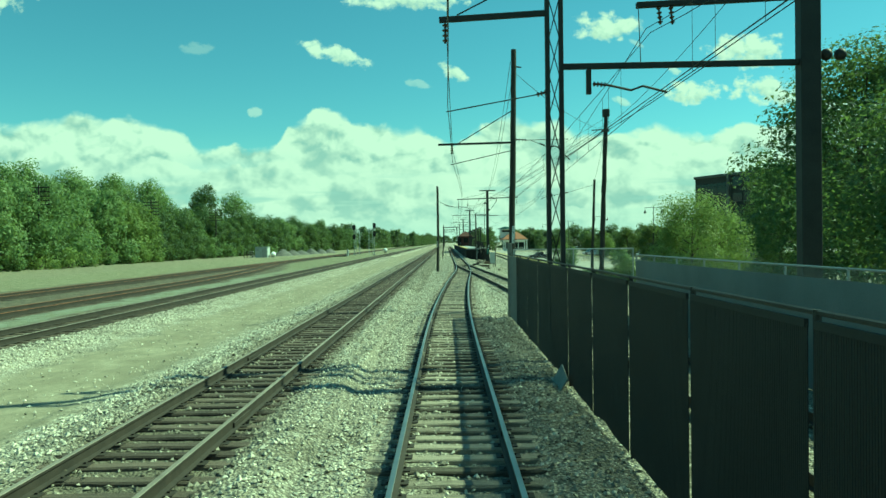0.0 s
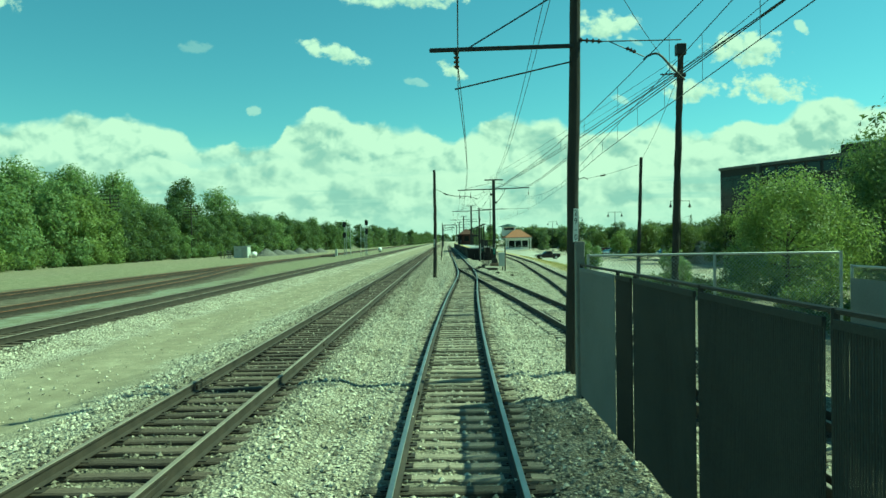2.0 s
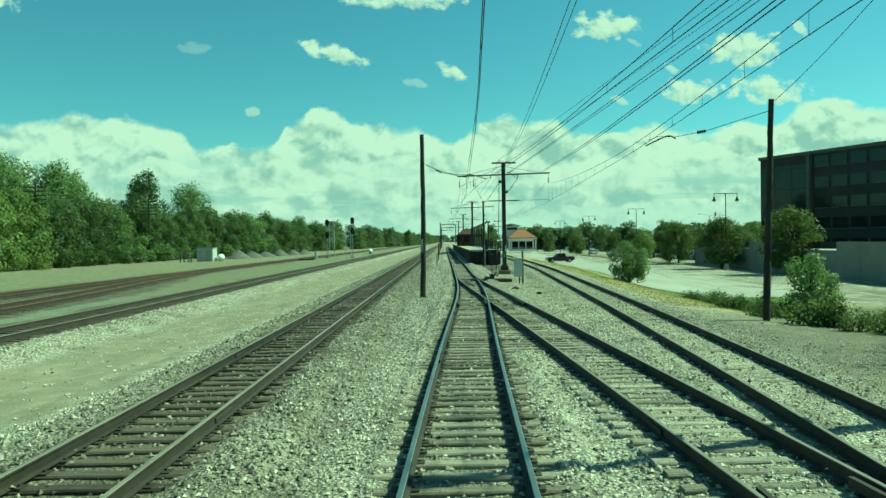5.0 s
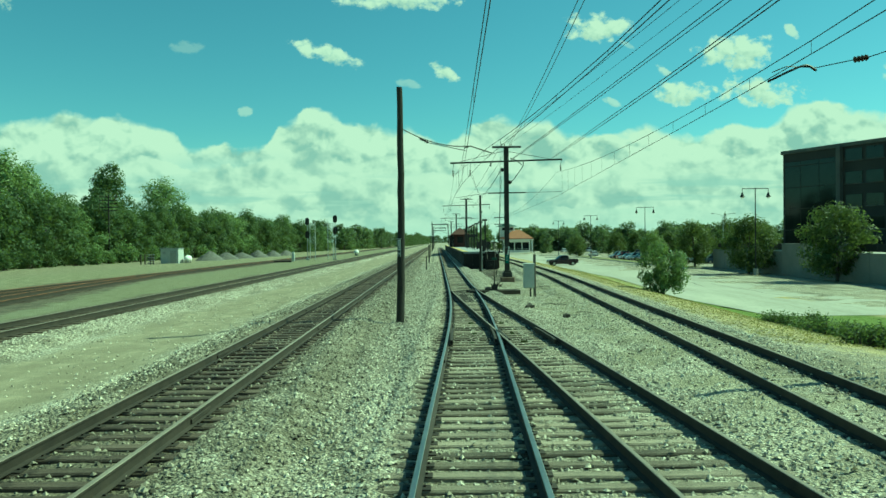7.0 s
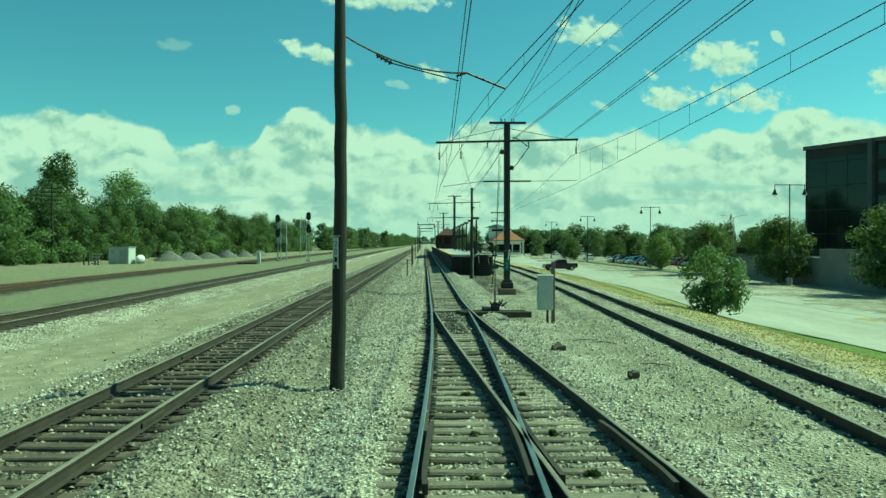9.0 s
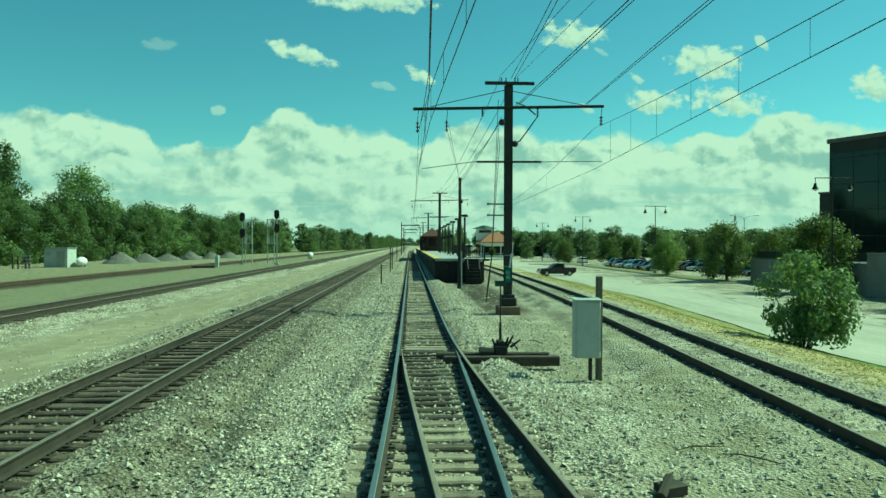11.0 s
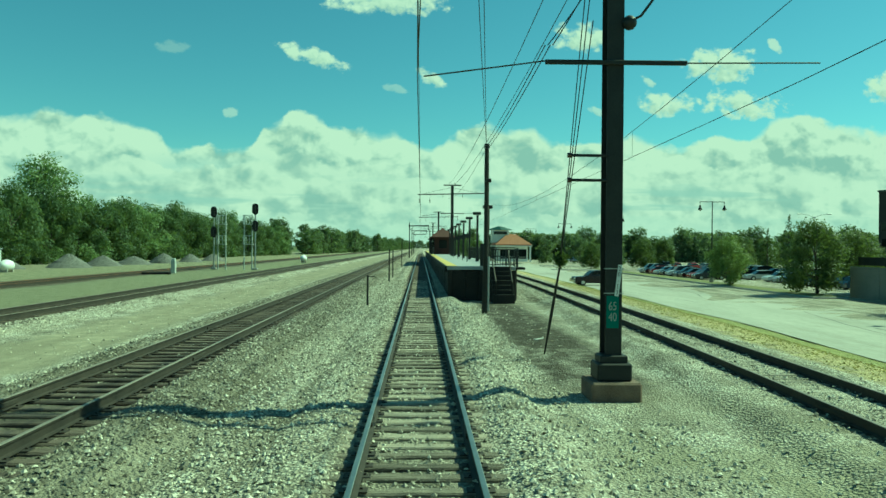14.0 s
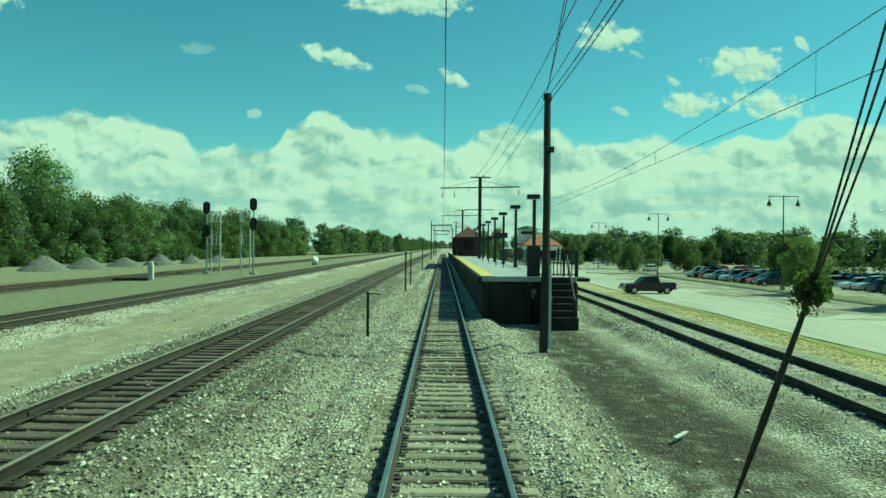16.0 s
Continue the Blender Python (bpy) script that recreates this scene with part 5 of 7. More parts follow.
def build_mesh_wire(n, b, out):
    """Diamond wire netting, open between the wires."""
    p = n.add("ShaderNodeSeparateXYZ")
    n.link(local(n), p.inputs[0])
    s = n.math("ADD", p.outputs[0], p.outputs[1])
    a = n.math("FRACT", n.math("MULTIPLY", n.math("ADD", s, p.outputs[2]), 14.0))
    c = n.math("FRACT", n.math("MULTIPLY", n.math("SUBTRACT", s, p.outputs[2]), 14.0))
    hit = n.math("MAXIMUM", n.math("LESS_THAN", a, 0.12), n.math("LESS_THAN", c, 0.12))
    n.link(n.ramp(n.noise(local(n), 4.0), [(0.3, (0.30, 0.31, 0.30)), (0.7, (0.45, 0.46, 0.45))]), b.inputs["Base Color"])
    b.inputs["Metallic"].default_value = 0.6
    b.inputs["Roughness"].default_value = 0.5
    t = n.add("ShaderNodeBsdfTransparent")
    ms = n.add("ShaderNodeMixShader")
    n.link(hit, ms.inputs[0])
    n.link(t.outputs[0], ms.inputs[1])
    n.link(b.outputs[0], ms.inputs[2])
    n.link(ms.outputs[0], out.inputs[0])


NETTING = material("chain_link_netting", build_mesh_wire)


def netting_fence(name, a, b, height, label, screen=None):
    a, b = Vector(a), Vector(b)
    th = thing(name, a, label, "fence")
    d = b - a
    count = max(1, round(d.length / 2.6))
    for i in range(count + 1):
        q = d * (i / count)
        part("fence_post", new_rod(q, q + Vector((0, 0, height)), 0.03, sides=8), STEEL_GREY, th)
    part("top_rail", new_rod(Vector((0, 0, height - 0.03)), d + Vector((0, 0, height - 0.03)), 0.022, sides=6), STEEL_GREY, th)
    side = Vector((d.y, -d.x, 0)).normalized() * 0.03
    for i in range(count):
        q, r = d * (i / count), d * ((i + 1) / count)
        pydata("netting_panel", [tuple(v) for v in (q + Vector((0, 0, 0.05)), r + Vector((0, 0, 0.05)), r + Vector((0, 0, height)), q + Vector((0, 0, height)))], [(0, 1, 2, 3)], NETTING, th)
        if screen:
            pydata("screen_panel", [tuple(v + side) for v in (q + Vector((0, 0, 0.05)), r + Vector((0, 0, 0.05)), r + Vector((0, 0, height - 0.25)), q + Vector((0, 0, height - 0.25)))], [(0, 1, 2, 3)], screen, th)
    return th


netting_fence("end_gate", (0.75, 30.28, -0.2), (5.5, 30.28, -0.2), 2.85, "closed chain-link gate with a silvery top rail")
netting_fence("back_fence", (5.55, 30.0, -0.2), (5.55, -16.0, -0.2), 2.6, "chain-link fence lined with grey windscreen cloth", GREY_SCREEN)

# ---- switch stand, cabinet, marker posts ----
st = thing("switch_stand", (1.84, 91.0, -0.05), "black switch stand with a green target plate on long head timbers", "switch stand")
for y, x1 in ((-0.55, 1.2), (0.1, 1.05)):
    part("head_timber", new_box((2.9, 0.24, 0.24), (x1 - 1.21, y, 0.06), None, 0.02), TIE_DARK, st)
part("target_rod", tube(bmesh.new(), [(0, -0.2, 0.15), (0, -0.2, 0.95), (0, -0.2, 1.0), (0, -0.2, 1.97)], [0.032, 0.032, 0.018, 0.018], 8), STEEL_DARK, st)
part("target_plate", new_box((0.29, 0.012, 0.14), (0.0, -0.22, 1.97), None, 0.004), PLATE_GREEN, st, "small green target plate")
bm = new_box((0.34, 0.34, 0.26), (0, -0.2, 0.28), None, 0.03)
box(bm, (0.20, 0.24, 0.16), (0, -0.2, 0.46), None, 0.03)
part("stand_body", bm, STEEL_DARK, st)
part("throw_lever", tube(bmesh.new(), [(0.12, -0.3, 0.4), (0.28, -0.35, 0.5), (0.42, -0.42, 0.32)], 0.022, 6), STEEL_DARK, st)
part("counterweight", new_rod((-0.55, -0.35, 0.24), (-0.2, -0.35, 0.24), 0.14, 0.12, 10), STEEL_DARK, st)
for k, (dx, dz) in enumerate(((0.2, 0.62), (0.32, 0.66), (-0.22, 0.58), (0.5, 0.55))):
    part("finger_lug", tube(bmesh.new(), [(dx * 0.5, -0.25, 0.36), (dx, -0.28, dz)], [0.045, 0.02], 6), STEEL_DARK, st)
part("throw_rod", new_rod((-0.1, -0.25, 0.2), (-2.75, -0.25, 0.12), 0.022, sides=6), STEEL_DARK, st)

bx = thing("signal_cabinet", (3.78, 89.0, -0.2), "pale grey equipment cabinet bolted to a timber post", "equipment cabinet")
bm = new_box((0.58, 0.36, 1.30), (-0.22, -0.22, 1.20), None, 0.02)
part("cabinet_body", bm, GREY_BOX, bx)
part("cabinet_door", new_box((0.52, 0.02, 1.20), (-0.22, -0.41, 1.20), None, 0.006), GREY_BOX, bx)
part("cabinet_roof", new_box((0.64, 0.42, 0.03), (-0.22, -0.22, 1.87), Matrix.Rotation(0.06, 3, "X"), 0.006), GREY_BOX, bx)
part("door_hinge", new_rod((0.05, -0.43, 0.7), (0.05, -0.43, 1.7), 0.012, sides=6), STEEL_GREY, bx)
part("post", new_box((0.13, 0.16, 2.5), (0.14, 0.06, 1.13), None, 0.012), WOOD_GREY, bx, "weathered grey timber post")
part("conduit", new_rod((-0.12, -0.2, -0.1), (-0.12, -0.2, 0.6), 0.045), STEEL_DARK, bx)


def marker(at, h, r, label, mat=None, loop=False):
    th = thing("marker_post", at, label, "marker post", "marker posts")
    part("post", new_rod((0, 0, -0.1), (0, 0, h), r, r * 0.9, 8), mat or STEEL_DARK, th)
    part("cap", new_rod((0, 0, h - 0.04), (0, 0, h + 0.02), r * 1.5, r * 1.2, 8), mat or STEEL_DARK, th)
    if loop:
        part("handle", tube(bmesh.new(), [(0, 0, h - 0.05), (0.3, 0, h - 0.03), (0.42, 0, h - 0.08)], 0.02, 6), STEEL_DARK, th)
    return th


marker((-2.57, 126.6, 0.0), 1.42, 0.05, "short dark iron marker post in the ballast", None, True)
marker((-2.6, 152.3, 0.0), 2.6, 0.06, "tall slim dark marker post in the ballast")
marker((-2.6, 160.5, 0.0), 2.5, 0.055, "tall slim dark marker post in the ballast")
marker((-2.75, 200.0, 0.0), 4.0, 0.06, "tall slim dark marker post in the ballast")
for x, y, s in ((2.6, 80.7, 1.0), (3.48, 76.6, 0.7)):
    th = thing("scrap_iron", (x, y, 0.0), "rusty scrap of track iron lying on ballast", "scrap iron", "scrap on the ballast")
    part("bent_bar", tube(bmesh.new(), [(-0.2 * s, -0.3 * s, 0.04), (0, 0, 0.16 * s), (0.12 * s, 0.35 * s, 0.05)], 0.06 * s, 6), RAIL_SIDE, th)
    part("plate", new_box((0.34 * s, 0.24 * s, 0.14), (0.0, -0.05, 0.05), Matrix.Rotation(0.4, 3, "Z"), 0.02), RAIL_SIDE, th)
th = thing("wood_scrap", (3.9, 114.1, -0.14), "pale splintered board lying on the dirt", "wood scrap")
part("board", new_box((0.55, 0.07, 0.03), (0, 0, 0.03), Matrix.Rotation(0.9, 3, "Z"), 0.006), WALL_CREAM, th)
rng = random.Random(21)
for k in range(7):
    x, y = rng.uniform(3.2, 5.4), rng.uniform(76, 104)
    th = thing("fallen_stick", (x, y, ground_z(x, y) + 0.02), "dry bent stick lying on the ballast", "stick", "sticks on the ballast", turn=rng.uniform(0, 3))
    part("twig", tube(bmesh.new(), [(-0.4, 0, 0.01), (-0.1, 0.06, 0.05), (0.2, 0.02, 0.04), (0.45, 0.1, 0.01)], [0.008, 0.012, 0.011, 0.005], 5), BARK, th)

# ---- signals, hut and heaps in the yard ----
def colour_signal(at, label, heads):
    th = thing("railway_signal", at, label, "railway signal", "railway signals")
    part("mast", new_rod((0, 0, -0.2), (0, 0, 7.0), 0.085, 0.075, 10), STEEL_GREY, th)
    part("base", new_box((0.6, 0.6, 0.25), (0, 0, 0.1), None, 0.03), CONCRETE, th)
    for z in heads:
        head = part("signal_head", rod(rod(bmesh.new(), (0, -0.12, z - 0.28), (0, -0.20, z - 0.28), 0.36, 0.36, 14), (0, -0.12, z + 0.28), (0, -0.20, z + 0.28), 0.36, 0.36, 14), BLACK, th)
        part("backboard", new_box((0.72, 0.05, 0.6), (0, -0.16, z), None, 0.01), BLACK, head)
        for dz in (-0.3, 0.0, 0.3):
            part("visor", new_rod((0, -0.2, z + dz), (0, -0.46, z + dz), 0.11, 0.11, 10), BLACK, head)
    s = 1 if heads[0] < 6.8 else -1
    for x in (0.4 * s, 1.3 * s):
        part("tower_leg", new_box((0.12, 0.12, 6.4), (x, 0.2, 3.1), None, 0.01), GREY_BOX, th)
    for z in (2.9, 5.2):
        part("work_platform", new_box((1.1, 0.9, 0.06), (0.8 * s, 0.2, z), None, 0.01), GREY_BOX, th)
        for h in (0.5, 1.0):
            part("hand_rail", new_box((1.1, 0.06, 0.06), (0.8 * s, -0.2, z + h)), GREY_BOX, th)
        for x in (0.3, 0.65, 1.0, 1.33):
            part("rail_upright", new_box((0.06, 0.06, 1.0), (x * s, -0.2, z + 0.5)), GREY_BOX, th)
    for k in range(14):
        part("ladder_rung", new_box((0.36, 0.03, 0.03), (1.15 * s, -0.1, 0.5 + k * 0.4)), GREY_BOX, th)
    return th


colour_signal((-18.9, 175.2, 0.1), "grey signal mast with two black heads and a ladder tower", (6.95, 5.0))
colour_signal((-23.8, 176.0, 0.1), "grey signal mast with two black heads and a caged tower", (6.6, 4.3))
hut = thing("relay_hut", (-42.1, 162.0, -0.1), "pale grey metal relay hut with a flat roof", "hut")
part("hut_body", new_box((2.7, 2.4, 2.4), (0, 0, 1.2), None, 0.04), GREY_BOX, hut)
part("hut_roof", new_box((2.9, 2.6, 0.12), (0, 0, 2.45), None, 0.03), STEEL_GREY, hut)
part("hut_door", new_box((0.95, 0.05, 2.0), (0.6, -1.22, 1.1), None, 0.01), STEEL_GREY, hut)
part("vent", new_box((0.5, 0.05, 0.4), (-0.8, -1.22, 1.8), None, 0.01), STEEL_GREY, hut)
tank = thing("propane_tank", (-39.9, 162.6, -0.1), "small white propane tank on short legs", "gas tank")
bm = bmesh.new()
bmesh.ops.create_uvsphere(bm, u_segments=14, v_segments=10, radius=0.55, matrix=Matrix.Translation((0, 0, 0.85)) @ Matrix.Diagonal((1.0, 1.9, 1.0, 1.0)))
part("vessel", bm, WHITE_PAINT, tank, smooth=True)
for y in (-0.5, 0.5):
    part("leg", new_box((0.7, 0.12, 0.5), (0, y, 0.2), None, 0.01), CONCRETE, tank)
copy_thing(tank, Matrix.Translation((-19.5, 214.0, 0.0)))
rack = thing("tie_rack", (-43.6, 156.0, -0.1), "dark stack of spare timbers beside the hut", "timber rack")
for x in (-0.9, -0.3, 0.5, 0.9):
    part("upright", new_box((0.12, 0.2, 1.7), (x, 0, 0.8), None, 0.01), TIE_DARK, rack)
for z in (0.4, 0.8, 1.2, 1.6):
    part("board", new_box((1.0, 0.14, 0.12), (0.6, -0.15, z), None, 0.01), STEEL_GREY, rack)
ped = thing("dwarf_cabinet", (-23.3, 160.6, 0.05), "small white line-side pedestal cabinet", "equipment cabinet")
part("pedestal_body", new_box((0.42, 0.36, 1.25), (0, 0, 0.75), None, 0.05), GREY_BOX, ped)
part("pedestal_cap", new_box((0.34, 0.3, 0.22), (0, 0, 1.45), None, 0.05), GREY_BOX, ped)
part("ground_gear", new_box((2.6, 0.6, 0.3), (-1.6, 0, 0.1), None, 0.05), TIE_DARK, ped)


def heap(at, r, h, seed):
    rng = random.Random(seed)
    bm = bmesh.new()
    rings, prev = 9, None
    for i in range(rings):
        t = i / (rings - 1)
        ring = []
        for k in range(22):
            a = 2 * math.pi * k / 22
            rr = r * (1 - t) * (1 + 0.12 * math.sin(a * 2 + seed)) + 0.05
            ring.append(bm.verts.new((rr * math.cos(a) * 1.2 + rng.uniform(-0.05, 0.05), rr * math.sin(a) + rng.uniform(-0.05, 0.05), h * (1 - (1 - t) ** 1.15) + rng.uniform(-0.04, 0.04) * (t < 1) - 0.05)))
        if prev:
            for k in range(22):
                bm.faces.new((prev[k], prev[(k + 1) % 22], ring[(k + 1) % 22], ring[k]))
        prev = ring
    bm.faces.new(prev)
    ob = new("gravel_mound", mesh_of("gravel_mound", bm, GRAVEL_PILE))
    ob.location = at
    tagged(ob, "grey conical heap of gravel at the wood's edge", "gravel heap", "gravel heaps")


for k, (x, y, r, h) in enumerate(((-39, 178, 3.2, 2.0), (-38.5, 186, 3.0, 1.7), (-38, 195, 3.4, 1.5), (-37, 204, 3.2, 1.9), (-36, 214, 3.0, 1.7), (-35, 224, 3.2, 1.6), (-43, 172, 2.6, 1.4))):
    heap((x - 2.2, y, -0.05), r * 0.68, h * 0.92, k)


def telegraph(at):
    th = thing("telegraph_pole", at, "old dark telegraph pole with many short crossarms", "telegraph pole", "telegraph poles")
    part("shaft", new_rod((0, 0, -0.3), (0, 0, 11.0), 0.16, 0.1, 10), WOOD_POLE, th)
    for i in range(5):
        a = part("crossarm", new_box((3.0, 0.1, 0.12), (0, -0.12, 10.6 - i * 0.55), None, 0.01), WOOD_POLE, th)
        for x in (-1.35, -0.9, -0.45, 0.45, 0.9, 1.35):
            part("pin_insulator", new_rod((x, -0.12, 10.66 - i * 0.55), (x, -0.12, 10.84 - i * 0.55), 0.04, 0.03, 6), INSULATOR, a)
    return th


tp = telegraph((-54.5, 96.0, 0.0))
copy_thing(tp, Matrix.Translation((-54.0, 131.0, 0.0)))
copy_thing(tp, Matrix.Translation((-53.5, 166.0, 0.0)))

th = thing("loose_sheet", (0.34, 16.2, -0.1), "grey warped board leaning at the foot of the fence", "board")
part("board", new_box((0.03, 1.1, 0.42), (0.06, 0, 0.17), Matrix.Rotation(0.5, 3, "Y") @ Matrix.Rotation(0.12, 3, "X"), 0.006), PODIUM, th)

# ---- platform ----
PZ = 1.78


def platform():
    th = thing("station_platform", (1.5, 132.6, 0.0), "raised concrete island platform with a yellow tactile edge", "platform")
    y1 = 190.0
    slab = part("deck", new_box((4.0, y1, 0.22), (2.0 + 0.02, y1 / 2, PZ - 0.11), None, 0.015), PLATFORM, th)
    for k in range(60):
        y = 0.4 + k * 1.02
        part("tactile_tile", new_box((0.60, 1.0, 0.02), (0.33, y + 0.1, PZ + 0.008), None, 0.004), YELLOW, th)
    part("tactile_edge", new_box((0.60, y1 - 62, 0.02), (0.33, 62 + (y1 - 62) / 2, PZ + 0.008), None, 0.004), YELLOW, th, "far run of yellow edge tiles")
    part("edge_beam", new_box((0.16, y1, 0.30), (0.0, y1 / 2, PZ - 0.17), None, 0.01), PLATFORM_SIDE, th)
    # boarded skirt, a little uneven
    rng = random.Random(5)
    for k in range(70):
        part("skirt_board", new_box((0.05, 0.98, 1.75), (0.14 + rng.uniform(-0.012, 0.012), 0.5 + k * 1.0, 0.62), None, 0.008), PLATFORM_SIDE, th)
    part("skirt", new_box((0.06, y1 - 70, 1.75), (0.15, 70 + (y1 - 70) / 2, 0.62)), PLATFORM_SIDE, th)
    part("far_skirt", new_box((0.06, y1, 1.75), (3.95, y1 / 2, 0.62)), PLATFORM_SIDE, th)
    for k in range(4):
        part("end_board", new_box((0.98, 0.05, 1.75), (0.62 + k * 0.99, 0.06 + rng.uniform(-0.012, 0.012), 0.62), None, 0.008), PLATFORM_SIDE, th)
    # rubbing posts at the end
    for x in (0.2, 2.0, 3.9):
        part("end_post", new_box((0.22, 0.22, 1.9), (x, -0.06, 0.6), None, 0.02), PLATFORM_SIDE, th)
    part("torn_notice", new_box((0.20, 0.02, 0.40), (2.2, 0.0, 1.08), Matrix.Rotation(0.35, 3, "Y"), 0.004), PODIUM, th, "torn pale notice")
    return th


platform()

guard = thing("platform_railing", (1.5, 132.6, PZ), "dark steel railing closing the platform end", "railing")
for x in (2.3, 2.9, 3.5, 4.0):
    part("upright", new_box((0.05, 0.05, 1.1), (x, 0.25, 0.55)), STEEL_DARK, guard)
for z in (0.1, 0.58, 1.08):
    part("bar", new_box((1.75, 0.04, 0.05), (3.15, 0.25, z)), STEEL_DARK, guard)
part("closing_panel", new_box((0.55, 0.05, 1.3), (2.25, 0.32, 0.65), None, 0.01), STEEL_DARK, guard, "solid dark panel")

steps = thing("platform_steps", (4.62, 132.5, 0.0), "closed dark timber stairs with pale sloping handrail boards", "stairs")
for k in range(7):
    part("step", new_box((1.22, 0.29, 0.25 * (k + 1) + 0.25), (0, -1.88 + k * 0.285, 0.125 * (k + 1) - 0.1), None, 0.012), PLATFORM_SIDE, steps)
for x, za, zb in ((-0.45, 2.1, 0.95), (0.45, 2.66, 0.92)):
    d = Vector((0.0, -2.05, zb - za))
    part("handrail_board", new_box((d.length, 0.05, 0.2), Vector((x, 0.05, za)) + d / 2, d.to_track_quat("X", "Z").to_matrix(), 0.008), WOOD_GREY, steps, "weathered grey handrail board")
    part("newel", new_box((0.1, 0.1, 1.2), (x, -1.95, 0.45), None, 0.01), PLATFORM_SIDE, steps)
part("landing", new_box((1.45, 1.6, 0.14), (0.75, 1.0, PZ - 0.12), None, 0.01), PLATFORM_SIDE, steps)
for k in range(10):
    part("baluster", new_box((0.04, 0.04, 1.0), (-0.3 + 0.16 * k, 1.75, PZ + 0.45)), STEEL_DARK, steps)
part("top_bar", new_box((1.6, 0.06, 0.06), (0.42, 1.75, PZ + 0.97)), STEEL_DARK, steps)
part("corner_post", new_box((0.12, 0.12, 1.15), (1.2, 1.75, PZ + 0.5), None, 0.01), STEEL_DARK, steps)
part("leg", new_box((0.12, 0.12, 1.9), (1.1, 1.6, 0.75), None, 0.01), PLATFORM_SIDE, steps)


def platform_lamp(at):
    th = thing("platform_lamp", at, "black square lamp post with a flat box head", "lamp post", "platform lamp posts")
    part("post", new_box((0.16, 0.16, 3.6), (0, 0, 1.8), None, 0.015), BLACK, th)
    part("base_collar", new_box((0.26, 0.26, 0.2), (0, 0, 0.1), None, 0.02), BLACK, th)
    part("lamp_head", new_box((0.62, 0.5, 0.22), (-0.05, 0, 3.75), None, 0.03), BLACK, th)
    part("lens", new_box((0.42, 0.34, 0.03), (-0.05, 0, 3.625), None, 0.005), WHITE_PAINT, th)
    return th


pl = platform_lamp((4.45, 138.5, PZ))
for k in range(1, 11):
    copy_thing(pl, Matrix.Translation((4.45, 138.5 + 9.2 * k, PZ)))
for k, y in enumerate((146.0, 152.0, 160.0, 169.0)):
    sg = thing("sign_post", (3.55, y, PZ), "slim dark platform sign post with a small blank panel", "sign post", "platform sign posts")
    part("post", new_box((0.06, 0.06, 2.2), (0, 0, 1.1)), STEEL_DARK, sg)
    part("panel", new_box((0.5, 0.04, 0.32), (0, -0.04, 1.95), None, 0.008), STEEL_DARK, sg)
rail2 = thing("back_railing", (5.35, 143.0, PZ), "dark slatted railing along the back of the platform", "railing")
for k in range(60):
    part("slat", new_box((0.03, 0.05, 1.05), (0, k * 0.5, 0.55)), STEEL_DARK, rail2)
part("top_bar", new_box((0.06, 30.0, 0.06), (0, 14.8, 1.1)), STEEL_DARK, rail2)


def shelter(at, length):
    th = thing("platform_shelter", at, "dark brick platform waiting house with a red hipped roof", "shelter")
    part("house_wall", new_box((2.6, length, 2.7), (0, length / 2, 1.35), None, 0.03), surface("dark_red_brick", (0.025, 0.012, 0.010), (0.065, 0.028, 0.022), 1.5, 25.0, 0.85, bump=0.4, depth=0.01), th)
    verts = [(-2.0, -0.8, 2.7), (2.0, -0.8, 2.7), (2.0, length + 0.8, 2.7), (-2.0, length + 0.8, 2.7), (0, 1.6, 4.2), (0, length - 1.6, 4.2), (-2.0, -0.8, 2.58), (2.0, -0.8, 2.58), (2.0, length + 0.8, 2.58), (-2.0, length + 0.8, 2.58)]
    pydata("hipped_roof", verts, [(0, 1, 4), (1, 2, 5, 4), (2, 3, 5), (3, 0, 4, 5), (6, 7, 1, 0), (7, 8, 2, 1), (8, 9, 3, 2), (9, 6, 0, 3), (9, 8, 7, 6)], RED_ROOF, th)
    for y in np.arange(1.5, length - 1, 3.0):
        w = part("side_window", new_box((0.06, 1.3, 1.2), (-1.31, float(y), 1.7), None, 0.01), GLASS, th)
        part("window_frame", new_box((0.08, 1.5, 0.1), (-1.32, float(y), 1.05), None, 0.01), BLACK, w)
    part("end_window", new_box((1.2, 0.06, 1.3), (0, -0.02, 1.6), None, 0.01), GLASS, th)
    for x in (-1.7, 1.7):
        for y in np.arange(-0.4, length + 0.8, 4.0):
            part("canopy_post", new_box((0.14, 0.14, 2.6), (x, float(y), 1.3), None, 0.01), BLACK, th)
    return th


shelter((3.5, 205.0, PZ), 34.0)

# ---- station house beyond the car park entrance ----
sh = thing("station_house", (24.5, 290.0, -0.6), "white stucco station house with a red tiled hip roof", "station building")
part("wall", new_box((7.6, 12.0, 4.6), (0, 0, 2.2), None, 0.04), WALL_WHITE, sh)
verts = [(-4.8, -7, 4.4), (4.8, -7, 4.4), (4.8, 7, 4.4), (-4.8, 7, 4.4), (-1.2, -1.5, 7.2), (1.2, -1.5, 7.2), (1.2, 1.5, 7.2), (-1.2, 1.5, 7.2), (-4.8, -7, 4.1), (4.8, -7, 4.1), (4.8, 7, 4.1), (-4.8, 7, 4.1)]
pydata("hip_roof", verts, [(0, 1, 5, 4), (1, 2, 6, 5), (2, 3, 7, 6), (3, 0, 4, 7), (4, 5, 6, 7), (8, 9, 1, 0), (9, 10, 2, 1), (10, 11, 3, 2), (11, 8, 0, 3), (11, 10, 9, 8)], TILE_ROOF, sh)
